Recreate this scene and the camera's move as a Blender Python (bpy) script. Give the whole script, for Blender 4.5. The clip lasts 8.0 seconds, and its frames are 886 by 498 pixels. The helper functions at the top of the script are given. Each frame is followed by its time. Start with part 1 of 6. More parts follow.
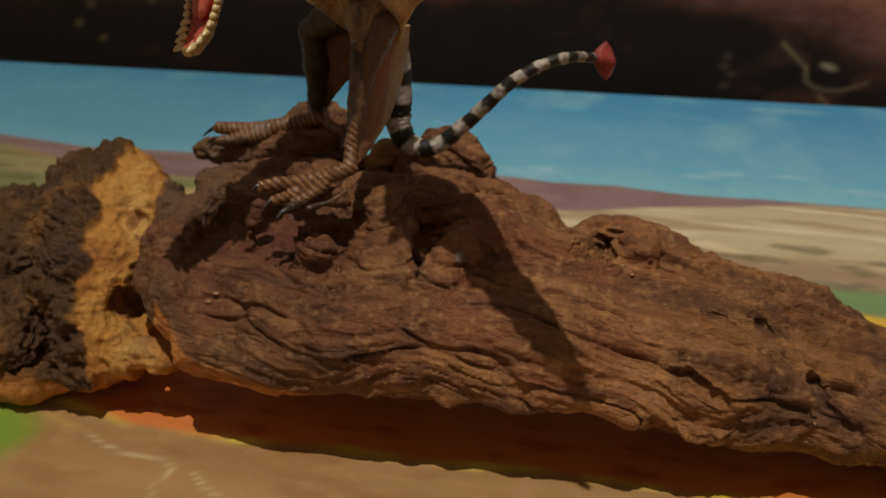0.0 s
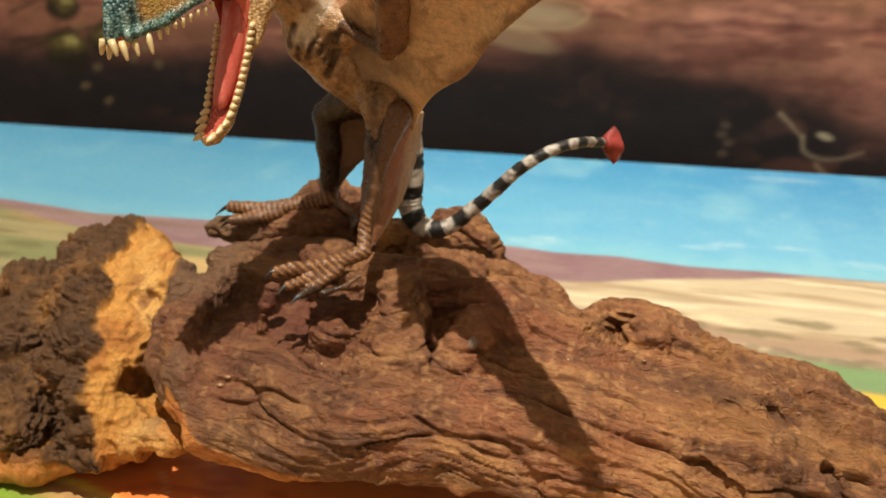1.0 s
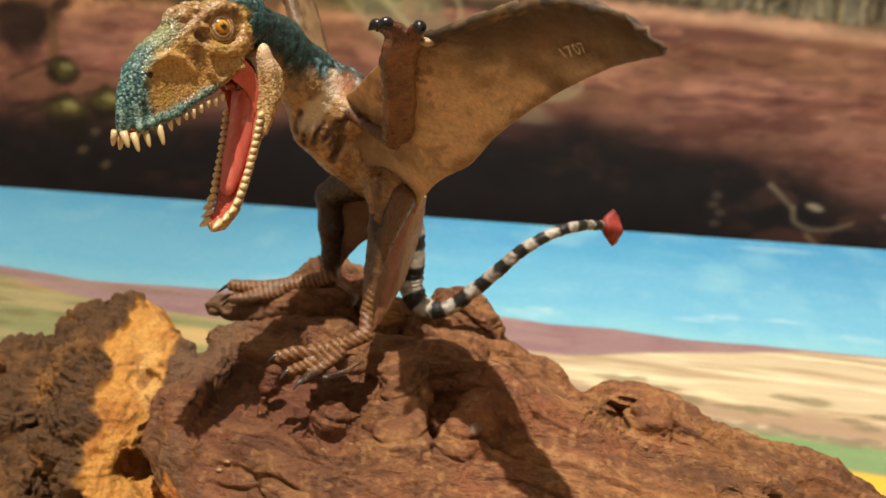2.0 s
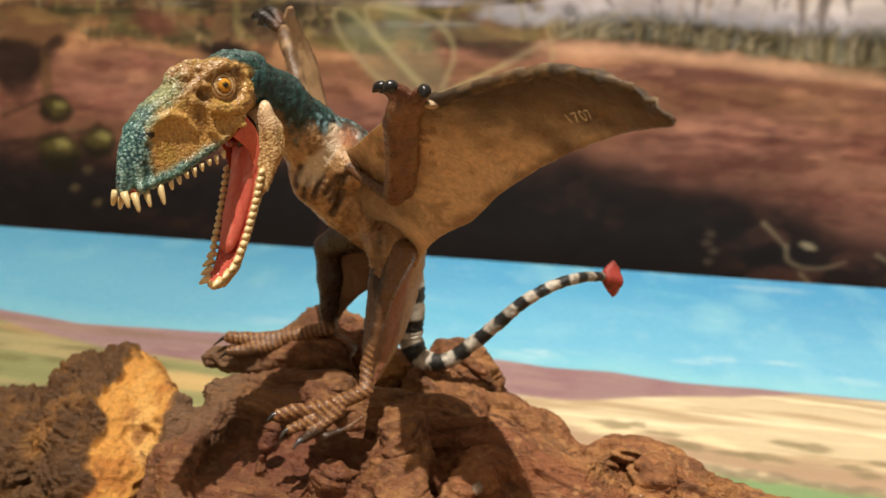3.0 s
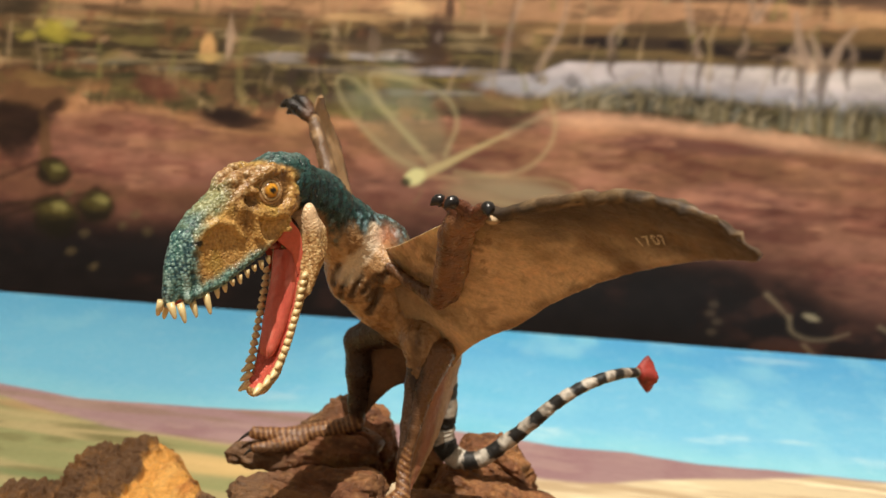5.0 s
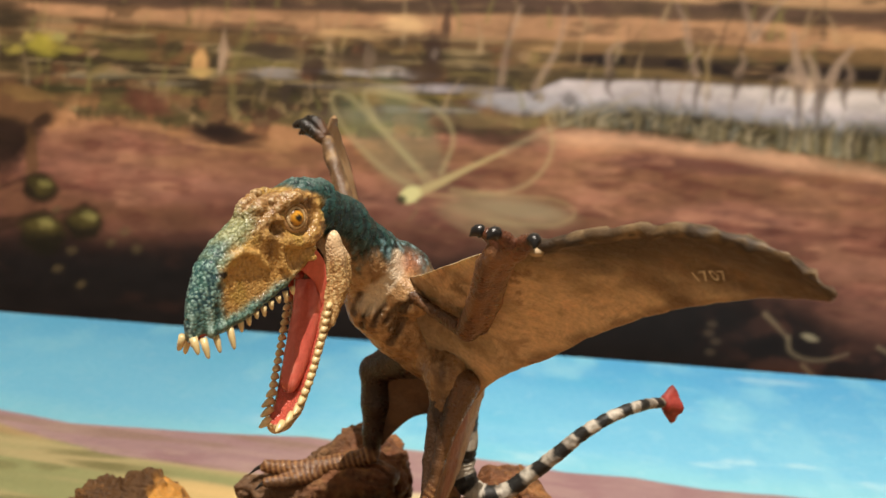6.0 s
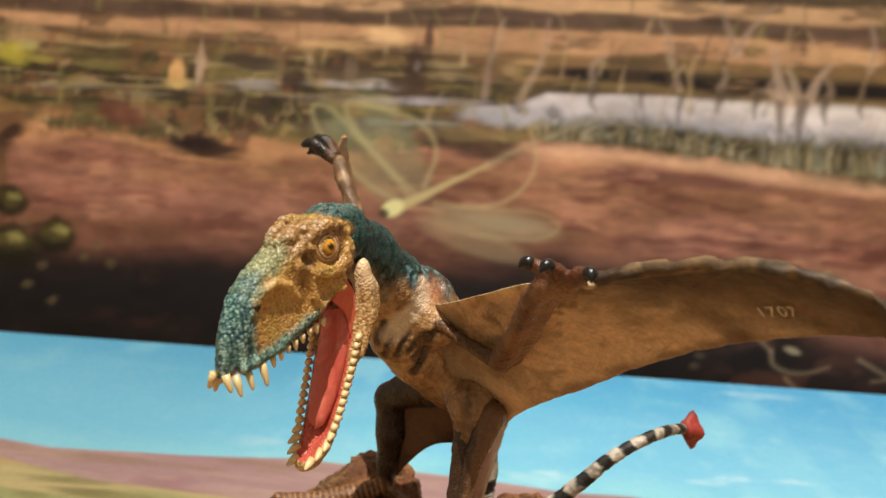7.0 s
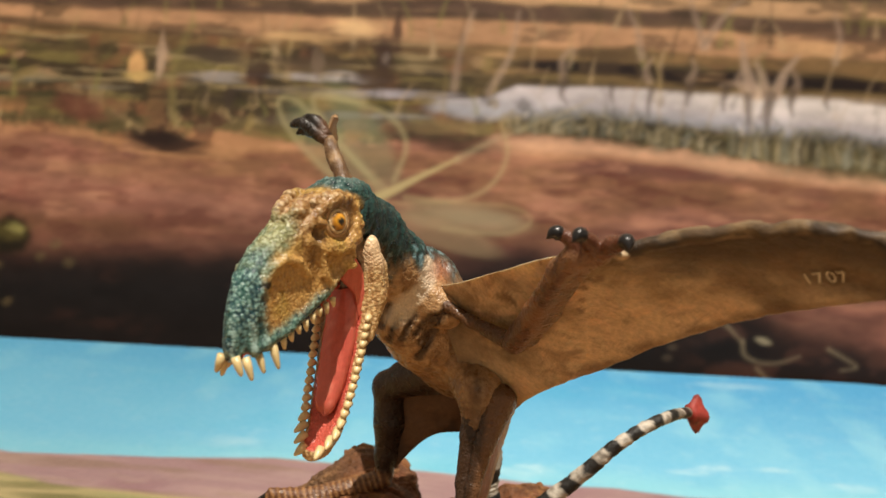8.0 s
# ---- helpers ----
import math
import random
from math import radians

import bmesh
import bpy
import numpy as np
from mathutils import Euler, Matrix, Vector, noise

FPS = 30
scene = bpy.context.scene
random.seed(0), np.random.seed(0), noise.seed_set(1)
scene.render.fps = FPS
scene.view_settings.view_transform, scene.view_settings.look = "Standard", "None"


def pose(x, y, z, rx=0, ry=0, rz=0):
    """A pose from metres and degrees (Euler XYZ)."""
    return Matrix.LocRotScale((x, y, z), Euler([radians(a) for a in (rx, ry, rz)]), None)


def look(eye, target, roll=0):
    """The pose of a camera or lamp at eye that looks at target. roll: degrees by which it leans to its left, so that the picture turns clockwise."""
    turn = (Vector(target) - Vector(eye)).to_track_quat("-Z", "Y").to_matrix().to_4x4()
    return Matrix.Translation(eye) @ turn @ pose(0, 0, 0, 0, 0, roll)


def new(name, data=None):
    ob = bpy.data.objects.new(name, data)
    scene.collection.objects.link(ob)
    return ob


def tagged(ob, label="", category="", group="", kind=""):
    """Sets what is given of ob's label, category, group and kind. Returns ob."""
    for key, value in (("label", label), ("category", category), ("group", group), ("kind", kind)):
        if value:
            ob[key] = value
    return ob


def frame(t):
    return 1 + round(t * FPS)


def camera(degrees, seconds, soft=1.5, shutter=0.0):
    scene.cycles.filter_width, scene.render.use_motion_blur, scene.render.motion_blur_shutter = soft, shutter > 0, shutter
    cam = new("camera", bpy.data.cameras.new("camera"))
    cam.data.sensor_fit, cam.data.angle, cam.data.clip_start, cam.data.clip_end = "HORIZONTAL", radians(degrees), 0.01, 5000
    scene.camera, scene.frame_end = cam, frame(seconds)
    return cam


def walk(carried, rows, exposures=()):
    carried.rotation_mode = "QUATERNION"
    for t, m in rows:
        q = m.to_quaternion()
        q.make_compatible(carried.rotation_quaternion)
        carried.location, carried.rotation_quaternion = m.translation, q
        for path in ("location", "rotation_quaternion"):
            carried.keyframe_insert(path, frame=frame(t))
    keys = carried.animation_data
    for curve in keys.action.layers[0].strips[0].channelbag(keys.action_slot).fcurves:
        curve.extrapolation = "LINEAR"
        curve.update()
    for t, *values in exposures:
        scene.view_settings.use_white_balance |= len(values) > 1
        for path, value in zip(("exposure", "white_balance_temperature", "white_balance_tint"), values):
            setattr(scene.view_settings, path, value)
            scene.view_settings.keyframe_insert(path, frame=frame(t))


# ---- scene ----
cam = camera(54.77, 8.0)
# a small lens: the figurine is sharp, the picture behind it soft
cam.data.dof.use_dof, cam.data.dof.focus_distance, cam.data.dof.aperture_fstop = True, 0.172, 24.0
# seconds, eye in metres, yaw to the left, pitch up, roll
PATH = [
    (0, 0.06569, -0.18455, 0.13533, 13.136, -24.796, 1.083),
    (0.5, 0.06255, -0.18485, 0.14112, 12.941, -22.860, 1.361),
    (1, 0.06086, -0.18391, 0.14292, 12.811, -21.287, 1.581),
    (1.5, 0.05894, -0.18370, 0.14660, 12.452, -19.385, 1.810),
    (1.7, 0.05831, -0.18381, 0.14764, 12.363, -18.480, 1.984),
    (2.8, 0.05482, -0.18248, 0.15433, 11.731, -15.898, 2.277),
    (3, 0.05412, -0.18139, 0.15471, 11.615, -15.445, 2.246),
    (3.5, 0.05434, -0.18176, 0.15636, 11.498, -14.410, 2.303),
    (4, 0.05159, -0.18031, 0.16036, 11.392, -13.499, 2.385),
    (4.5, 0.04606, -0.17892, 0.16140, 11.260, -12.748, 2.527),
    (4.7, 0.04343, -0.17906, 0.16282, 10.980, -12.447, 2.671),
    (5.8, 0.02852, -0.17316, 0.16614, 9.503, -11.129, 3.197),
    (6, 0.02742, -0.17260, 0.16578, 9.263, -11.010, 3.243),
    (6.5, 0.02209, -0.17183, 0.16793, 8.242, -10.625, 3.480),
    (7, 0.01233, -0.16828, 0.16773, 6.737, -10.313, 3.617),
    (7.5, 0.00660, -0.16319, 0.16387, 5.100, -10.184, 3.635),
    (8, 0.00097, -0.16244, 0.16080, 3.658, -9.980, 3.569),
]
EXPOSURES = [(0, -1.46), (0.2, -0.82), (0.3, -0.62), (0.5, -0.34), (1.0, -0.14), (8.0, -0.10)]
walk(cam, [(t, pose(x, y, z, 90 + pitch, 0, yaw) @ pose(0, 0, 0, 0, 0, roll)) for t, x, y, z, yaw, pitch, roll in PATH], EXPOSURES)

# ---- light: one warm ceiling spot almost overhead, an added soft fill, the rest bounces off the room ----
CM = 0.01
world = bpy.data.worlds.new("room_air")
world.use_nodes = True
world.node_tree.nodes["Background"].inputs[0].default_value = (1.0, 0.9, 0.78, 1)
world.node_tree.nodes["Background"].inputs[1].default_value = 0.02
scene.world = world
lamp = bpy.data.lights.new("ceiling_spot", "AREA")
lamp.shape, lamp.size, lamp.energy, lamp.color = "DISK", 0.026, 96.0, (1.0, 0.91, 0.79)
# broad unseen fill lamp, added only to lift the shadows
glow = bpy.data.lights.new("fill_light", "AREA")
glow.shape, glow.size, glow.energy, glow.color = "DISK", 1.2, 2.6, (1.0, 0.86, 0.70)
new("fill_light", glow).matrix_world = look((-0.5, -0.5, 2.39), (-0.3, -0.2, 0.0))
new("ceiling_spot", lamp).matrix_world = look((0.01, -0.62, 2.38), (0.02, 0.02, 0.0))


# ---- numbers: noise, implicit forms and meshes ----
def lin(r, g, b):
    """A paint colour from 0..255 values, as linear reflectance."""
    return np.array([((c / 255) / 12.92 if c < 10 else ((c / 255 + 0.055) / 1.055) ** 2.4) for c in (r, g, b)])


def hash3(i, j, k, seed):
    h = (i.astype(np.int64) * 374761393 + j.astype(np.int64) * 668265263 + k.astype(np.int64) * 2147483647 + seed * 1274126177) & 0xFFFFFFFF
    h = ((h ^ (h >> 13)) * 1274126177) & 0xFFFFFFFF
    return ((h ^ (h >> 16)) & 0xFFFF) / 32767.5 - 1.0


def vnoise(p, seed=0):
    """Smooth value noise in -1..1 at the points p (n x 3)."""
    q = np.floor(p).astype(np.int64)
    f = p - q
    f = f * f * f * (f * (f * 6 - 15) + 10)
    out = np.zeros(len(p))
    for a in (0, 1):
        for b in (0, 1):
            for c in (0, 1):
                w = (f[:, 0] if a else 1 - f[:, 0]) * (f[:, 1] if b else 1 - f[:, 1]) * (f[:, 2] if c else 1 - f[:, 2])
                out += w * hash3(q[:, 0] + a, q[:, 1] + b, q[:, 2] + c, seed)
    return out


def fbm(p, octaves=4, seed=0, gain=0.5):
    out, amp, total = np.zeros(len(p)), 1.0, 0.0
    for o in range(octaves):
        out += amp * vnoise(p * 2.03**o + 17.3 * o, seed + o)
        total += amp
        amp *= gain
    return out / total


def ridged(p, octaves=3, seed=0):
    out, amp, total = np.zeros(len(p)), 1.0, 0.0
    for o in range(octaves):
        out += amp * (1 - 2 * np.abs(vnoise(p * 2.0**o + 7.7 * o, seed + o)))
        total += amp
        amp *= 0.5
    return out / total


def beads(p, seed=0):
    """Rounded scales: 1 on the top of each, falling to about -0.5 in the gaps."""
    q = np.floor(p).astype(np.int64)
    best = np.full(len(p), 9.0)
    for a in (-1, 0, 1):
        for b in (-1, 0, 1):
            for c in (-1, 0, 1):
                i, j, k = q[:, 0] + a, q[:, 1] + b, q[:, 2] + c
                spot = np.stack([i, j, k], 1) + 0.5 + 0.36 * np.stack([hash3(i, j, k, seed + w) for w in (1, 2, 3)], 1)
                best = np.minimum(best, ((p - spot) ** 2).sum(1))
    return 1 - 2.2 * np.minimum(best, 0.7)


def step(a, b, x):
    t = np.clip((x - a) / (b - a), 0, 1)
    return t * t * (3 - 2 * t)


def grid(lo, hi, h):
    """Open grids of x, y, z between two corners."""
    return [np.arange(l, u + h, h, dtype=np.float32).reshape([-1 if a == i else 1 for i in range(3)]) for a, (l, u) in enumerate(zip(lo, hi))]


def smin(a, b, k):
    h = np.clip(0.5 + 0.5 * (b - a) / k, 0, 1)
    return b + (a - b) * h - k * h * (1 - h)


def smax(a, b, k):
    return -smin(-a, -b, k)


def cone(g, a, b, ra, rb, squash=(1, 1, 1)):
    """Distance to a rounded, tapering bar from a to b."""
    s = np.array(squash, float)
    a, b = np.array(a, float) / s, np.array(b, float) / s
    d = b - a
    x, y, z = (g[i] / s[i] - a[i] for i in range(3))
    t = np.clip((x * d[0] + y * d[1] + z * d[2]) / (d @ d), 0, 1).astype(np.float32)
    return np.sqrt((x - t * d[0]) ** 2 + (y - t * d[1]) ** 2 + (z - t * d[2]) ** 2) - (ra + (rb - ra) * t)


def ball(g, c, r):
    x, y, z = ((g[i] - c[i]) / r[i] for i in range(3))
    return ((np.sqrt(x * x + y * y + z * z) - 1) * min(r)).astype(np.float32)


def chain(g, pts, radii, k=0.1, squash=(1, 1, 1)):
    out = None
    for a, b, ra, rb in zip(pts, pts[1:], radii, radii[1:]):
        d = cone(g, a, b, ra, rb, squash)
        out = d if out is None else smin(out, d, k)
    return out


def nets(v, lo, h):
    """A skin of quads over the zero level of the block of values v."""
    inside = v < 0
    n = np.array(v.shape) - 1
    any_in, all_in = np.zeros(n, bool), np.ones(n, bool)
    corners = [(a, b, c) for a in (0, 1) for b in (0, 1) for c in (0, 1)]
    cut = lambda arr, c: arr[c[0] : c[0] + n[0], c[1] : c[1] + n[1], c[2] : c[2] + n[2]]
    for c in corners:
        any_in |= cut(inside, c)
        all_in &= cut(inside, c)
    cell = np.argwhere(any_in & ~all_in)
    index = -np.ones(n, np.int64)
    index[tuple(cell.T)] = np.arange(len(cell))
    total, count = np.zeros((len(cell), 3)), np.zeros(len(cell))
    for c in corners:
        for axis in range(3):
            if c[axis]:
                continue
            e = list(c)
            e[axis] = 1
            v0 = v[tuple((cell + c).T)].astype(float)
            v1 = v[tuple((cell + e).T)].astype(float)
            hit = (v0 < 0) != (v1 < 0)
            t = np.where(hit, v0 / np.where(hit, v0 - v1, 1), 0)
            p = np.array(c, float) + np.zeros((len(cell), 3))
            p[:, axis] += t
            total[hit] += p[hit]
            count += hit
    verts = np.array(lo) + h * (cell + total / count[:, None])
    faces = []
    for axis in range(3):
        u, w = (axis + 1) % 3, (axis + 2) % 3
        a = inside
        first, second = [slice(None)] * 3, [slice(None)] * 3
        first[axis], second[axis] = slice(0, -1), slice(1, None)
        change = a[tuple(first)] != a[tuple(second)]
        e = np.argwhere(change)
        e = e[(e[:, u] > 0) & (e[:, w] > 0) & (e[:, u] < n[u]) & (e[:, w] < n[w])]
        quad = []
        for du, dw in ((-1, -1), (0, -1), (0, 0), (-1, 0)):
            q = e.copy()
            q[:, u] += du
            q[:, w] += dw
            quad.append(index[tuple(q.T)])
        quad = np.stack(quad, 1)
        flip = ~a[tuple(e.T)]
        quad[flip] = quad[flip][:, ::-1]
        faces.append(quad)
    return verts, np.concatenate(faces)


def normals(v, f):
    n = np.cross(v[f[:, 2]] - v[f[:, 0]], v[f[:, 3]] - v[f[:, 1]])
    out = np.zeros_like(v)
    for k in range(4):
        np.add.at(out, f[:, k], n)
    return out / (np.linalg.norm(out, axis=1, keepdims=True) + 1e-12)


def split(v, f):
    """Each quad into four."""
    pairs = np.sort(np.concatenate([f[:, [k, (k + 1) % 4]] for k in range(4)]), axis=1)
    keys, back = np.unique(pairs[:, 0] * len(v) + pairs[:, 1], return_inverse=True)
    mids = (v[keys // len(v)] + v[keys % len(v)]) / 2
    back = back.reshape(4, len(f)).T + len(v)
    centre = np.arange(len(f)) + len(v) + len(mids)
    out = np.concatenate([np.stack([f[:, k], back[:, k], centre, back[:, k - 1]], 1) for k in range(4)])
    return np.concatenate([v, mids, v[f].mean(1)]), out


def relax(v, f, rounds):
    for _ in range(rounds):
        s, c = np.zeros_like(v), np.zeros(len(v))
        for k in range(4):
            np.add.at(s, f[:, k], v[f[:, k - 1]])
            np.add.at(c, f[:, k], 1)
        v = v * 0.4 + 0.6 * s / np.maximum(c, 1)[:, None]
    return v


class Soup:
    """Collects the forms of one mesh: corners in centimetres, faces, paint and the material's slot."""

    def __init__(self):
        self.v, self.f, self.c, self.m, self.n = [], [], [], [], 0

    def add(self, v, f, colour, slot=0):
        v = np.asarray(v, float)
        c = np.asarray(colour, float)
        self.c.append(np.broadcast_to(c, (len(v), 3)) if c.ndim == 1 else c)
        self.v.append(v)
        self.f += [[int(i) + self.n for i in q] for q in (f.tolist() if isinstance(f, np.ndarray) else f)]
        self.m += [slot] * len(f)
        self.n += len(v)

    def mesh(self, name, materials, smooth=True):
        me = bpy.data.meshes.new(name)
        me.from_pydata((np.concatenate(self.v) * CM).tolist(), [], self.f)
        col = np.concatenate(self.c)
        layer = me.color_attributes.new("paint", "FLOAT_COLOR", "POINT")
        layer.data.foreach_set("color", np.c_[np.clip(col, 0, 1), np.ones(len(col))].astype(np.float32).ravel())
        for m in materials:
            me.materials.append(m)
        me.polygons.foreach_set("material_index", self.m)
        me.polygons.foreach_set("use_smooth", [smooth] * len(self.f))
        me.update()
        return me


def curve(pts, n):
    """n points along a smooth line through pts (any width of row)."""
    p = np.array(pts, float)
    p = np.vstack([2 * p[0] - p[1], p, 2 * p[-1] - p[-2]])
    out = []
    for s in np.linspace(0, len(p) - 3 - 1e-9, n):
        i, t = int(s), s - int(s)
        a, b, c, d = p[i : i + 4]
        out.append(0.5 * (2 * b + (c - a) * t + (2 * a - 5 * b + 4 * c - d) * t**2 + (3 * b - a - 3 * c + d) * t**3))
    return np.array(out)


def tube(path, radii, sides=10, caps=True):
    """A round bar along a path; a list of its rings' quads."""
    path, radii = np.array(path, float), np.broadcast_to(np.array(radii, float), (len(path),))
    along = np.gradient(path, axis=0)
    along /= np.linalg.norm(along, axis=1, keepdims=True)
    up = np.array([0.31, 0.2, 0.93])
    v, f = [], []
    for p, d, r in zip(path, along, radii):
        a = np.cross(d, up)
        a /= np.linalg.norm(a)
        b = np.cross(d, a)
        v += [p + r * (math.cos(w) * a + math.sin(w) * b) for w in np.linspace(0, 2 * math.pi, sides, endpoint=False)]
    for i in range(len(path) - 1):
        for j in range(sides):
            k = (j + 1) % sides
            f.append([i * sides + j, i * sides + k, (i + 1) * sides + k, (i + 1) * sides + j])
    if caps:
        f += [list(range(sides))[::-1], [(len(path) - 1) * sides + j for j in range(sides)]]
    return np.array(v), f


def ball_mesh(r, around, rows):
    v = [(0, 0, r)] + [(r * math.sin(math.pi * i / rows) * math.cos(2 * math.pi * j / around), r * math.sin(math.pi * i / rows) * math.sin(2 * math.pi * j / around), r * math.cos(math.pi * i / rows)) for i in range(1, rows) for j in range(around)] + [(0, 0, -r)]
    f = [[0, 1 + j, 1 + (j + 1) % around] for j in range(around)]
    for i in range(rows - 2):
        for j in range(around):
            k = (j + 1) % around
            f.append([1 + i * around + j, 1 + (i + 1) * around + j, 1 + (i + 1) * around + k, 1 + i * around + k])
    f += [[len(v) - 1, 1 + (rows - 2) * around + (j + 1) % around, 1 + (rows - 2) * around + j] for j in range(around)]
    return np.array(v), f


def part(name, me, parent=None, label=""):
    ob = new(name, me)
    ob.parent = parent
    if label:
        ob["label"] = label
    return ob


def box_mesh(name, lo, hi, material, bevel=0.0):
    bm = bmesh.new()
    bmesh.ops.create_cube(bm, size=1)
    for v in bm.verts:
        v.co = [((lo[i] + hi[i]) / 2 + v.co[i] * (hi[i] - lo[i])) * CM for i in range(3)]
    if bevel:
        bmesh.ops.bevel(bm, geom=bm.edges[:], offset=bevel * CM, segments=2, affect="EDGES", profile=0.5)
    me = bpy.data.meshes.new(name)
    bm.to_mesh(me)
    bm.free()
    me.materials.append(material)
    return me


# ---- materials ----
def painted(name, rough, bump=(), grain=0.0, spec=0.5, coat=0.0, rough_vary=0.0, scale=1.0):
    """A surface that takes its colour from the mesh's paint. bump: rows of texture kind, scale in 1/m, depth in m."""
    mat = bpy.data.materials.new(name)
    mat.use_nodes = True
    nt = mat.node_tree
    bsdf = nt.nodes["Principled BSDF"]
    attr = nt.nodes.new("ShaderNodeAttribute")
    attr.attribute_name = "paint"
    geo = nt.nodes.new("ShaderNodeTexCoord")
    colour = attr.outputs["Color"]
    if grain:
        tex = nt.nodes.new("ShaderNodeTexNoise")
        tex.inputs["Scale"].default_value, tex.inputs["Detail"].default_value, tex.inputs["Roughness"].default_value = 900 * scale, 6, 0.65
        nt.links.new(geo.outputs["Object"], tex.inputs["Vector"])
        ramp = nt.nodes.new("ShaderNodeMapRange")
        ramp.inputs["From Min"].default_value, ramp.inputs["From Max"].default_value = 0.25, 0.75
        ramp.inputs["To Min"].default_value, ramp.inputs["To Max"].default_value = 1 - grain, 1 + grain
        nt.links.new(tex.outputs["Fac"], ramp.inputs["Value"])
        mul = nt.nodes.new("ShaderNodeVectorMath")
        mul.operation = "SCALE"
        nt.links.new(colour, mul.inputs[0])
        nt.links.new(ramp.outputs["Result"], mul.inputs["Scale"])
        colour = mul.outputs["Vector"]
    nt.links.new(colour, bsdf.inputs["Base Color"])
    bsdf.inputs["Roughness"].default_value = rough
    bsdf.inputs["Specular IOR Level"].default_value = spec
    bsdf.inputs["Coat Weight"].default_value = coat
    bsdf.inputs["Coat Roughness"].default_value = 0.25
    if rough_vary:
        tex = nt.nodes.new("ShaderNodeTexNoise")
        tex.inputs["Scale"].default_value, tex.inputs["Detail"].default_value = 260 * scale, 4
        nt.links.new(geo.outputs["Object"], tex.inputs["Vector"])
        ramp = nt.nodes.new("ShaderNodeMapRange")
        ramp.inputs["From Min"].default_value, ramp.inputs["From Max"].default_value = 0.3, 0.7
        ramp.inputs["To Min"].default_value, ramp.inputs["To Max"].default_value = max(rough - rough_vary, 0.05), min(rough + rough_vary, 1)
        nt.links.new(tex.outputs["Fac"], ramp.inputs["Value"])
        nt.links.new(ramp.outputs["Result"], bsdf.inputs["Roughness"])
    last = None
    for kind, size, depth, stretch in bump:
        mapping = nt.nodes.new("ShaderNodeMapping")
        mapping.inputs["Scale"].default_value = stretch
        nt.links.new(geo.outputs["Object"], mapping.inputs["Vector"])
        if kind == "scales":
            tex = nt.nodes.new("ShaderNodeTexVoronoi")
            tex.feature = "SMOOTH_F1"
            tex.inputs["Smoothness"].default_value = 0.3
            out, flip = tex.outputs["Distance"], True
        else:
            tex = nt.nodes.new("ShaderNodeTexNoise")
            tex.inputs["Detail"].default_value, tex.inputs["Roughness"].default_value = 5, 0.6
            tex.inputs["Distortion"].default_value = 0.6 if kind == "fibres" else 0.0
            out, flip = tex.outputs["Fac"], False
        tex.inputs["Scale"].default_value = size
        nt.links.new(mapping.outputs["Vector"], tex.inputs["Vector"])
        node = nt.nodes.new("ShaderNodeBump")
        node.invert = flip
        node.inputs["Strength"].default_value, node.inputs["Distance"].default_value = 1.0, depth
        nt.links.new(out, node.inputs["Height"])
        if last:
            nt.links.new(last.outputs["Normal"], node.inputs["Normal"])
        last = node
    if last:
        nt.links.new(last.outputs["Normal"], bsdf.inputs["Normal"])
    return mat


def plain(name, colour, rough, vary=0.12, scale=40.0, spec=0.5):
    mat = bpy.data.materials.new(name)
    mat.use_nodes = True
    nt = mat.node_tree
    bsdf = nt.nodes["Principled BSDF"]
    tex = nt.nodes.new("ShaderNodeTexNoise")
    tex.inputs["Scale"].default_value, tex.inputs["Detail"].default_value = scale, 6
    geo = nt.nodes.new("ShaderNodeTexCoord")
    nt.links.new(geo.outputs["Object"], tex.inputs["Vector"])
    mix = nt.nodes.new("ShaderNodeMix")
    mix.data_type = "RGBA"
    mix.inputs["A"].default_value = (*[c * (1 - vary) for c in colour], 1)
    mix.inputs["B"].default_value = (*[min(c * (1 + vary), 1) for c in colour], 1)
    nt.links.new(tex.outputs["Fac"], mix.inputs["Factor"])
    nt.links.new(mix.outputs["Result"], bsdf.inputs["Base Color"])
    bsdf.inputs["Roughness"].default_value = rough
    bsdf.inputs["Specular IOR Level"].default_value = spec
    node = nt.nodes.new("ShaderNodeBump")
    node.inputs["Distance"].default_value, node.inputs["Strength"].default_value = 0.0006, 0.5
    nt.links.new(tex.outputs["Fac"], node.inputs["Height"])
    nt.links.new(node.outputs["Normal"], bsdf.inputs["Normal"])
    return mat


PLASTER = plain("plaster", (0.40, 0.37, 0.32), 0.9, 0.06, 12)
CEILING = plain("ceiling_paint", (0.72, 0.70, 0.66), 0.9, 0.04, 12)
BOARDS = plain("floor_wood", (0.24, 0.15, 0.08), 0.5, 0.3, 8)
TABLE = plain("table_wood", (0.16, 0.09, 0.05), 0.45, 0.3, 20)
CARD = plain("card_edge", (0.45, 0.40, 0.32), 0.8, 0.1, 60)
POSTER = painted("printed_paper", 0.6, (("noise", 700, 0.00008, (1, 1, 1)),), 0.05, 0.15)
BASE = painted("varnished_paint", 0.42, (("noise", 260, 0.00015, (1, 1, 1)), ("noise", 1500, 0.00003, (1, 1, 1))), 0.07, 0.4, rough_vary=0.12)
WOOD = painted("driftwood", 0.5, (("fibres", 330, 0.0010, (0.28, 1, 1)), ("noise", 800, 0.0007, (1, 1, 1)), ("fibres", 2200, 0.0006, (0.3, 1, 1))), 0.30, 0.45, rough_vary=0.25)
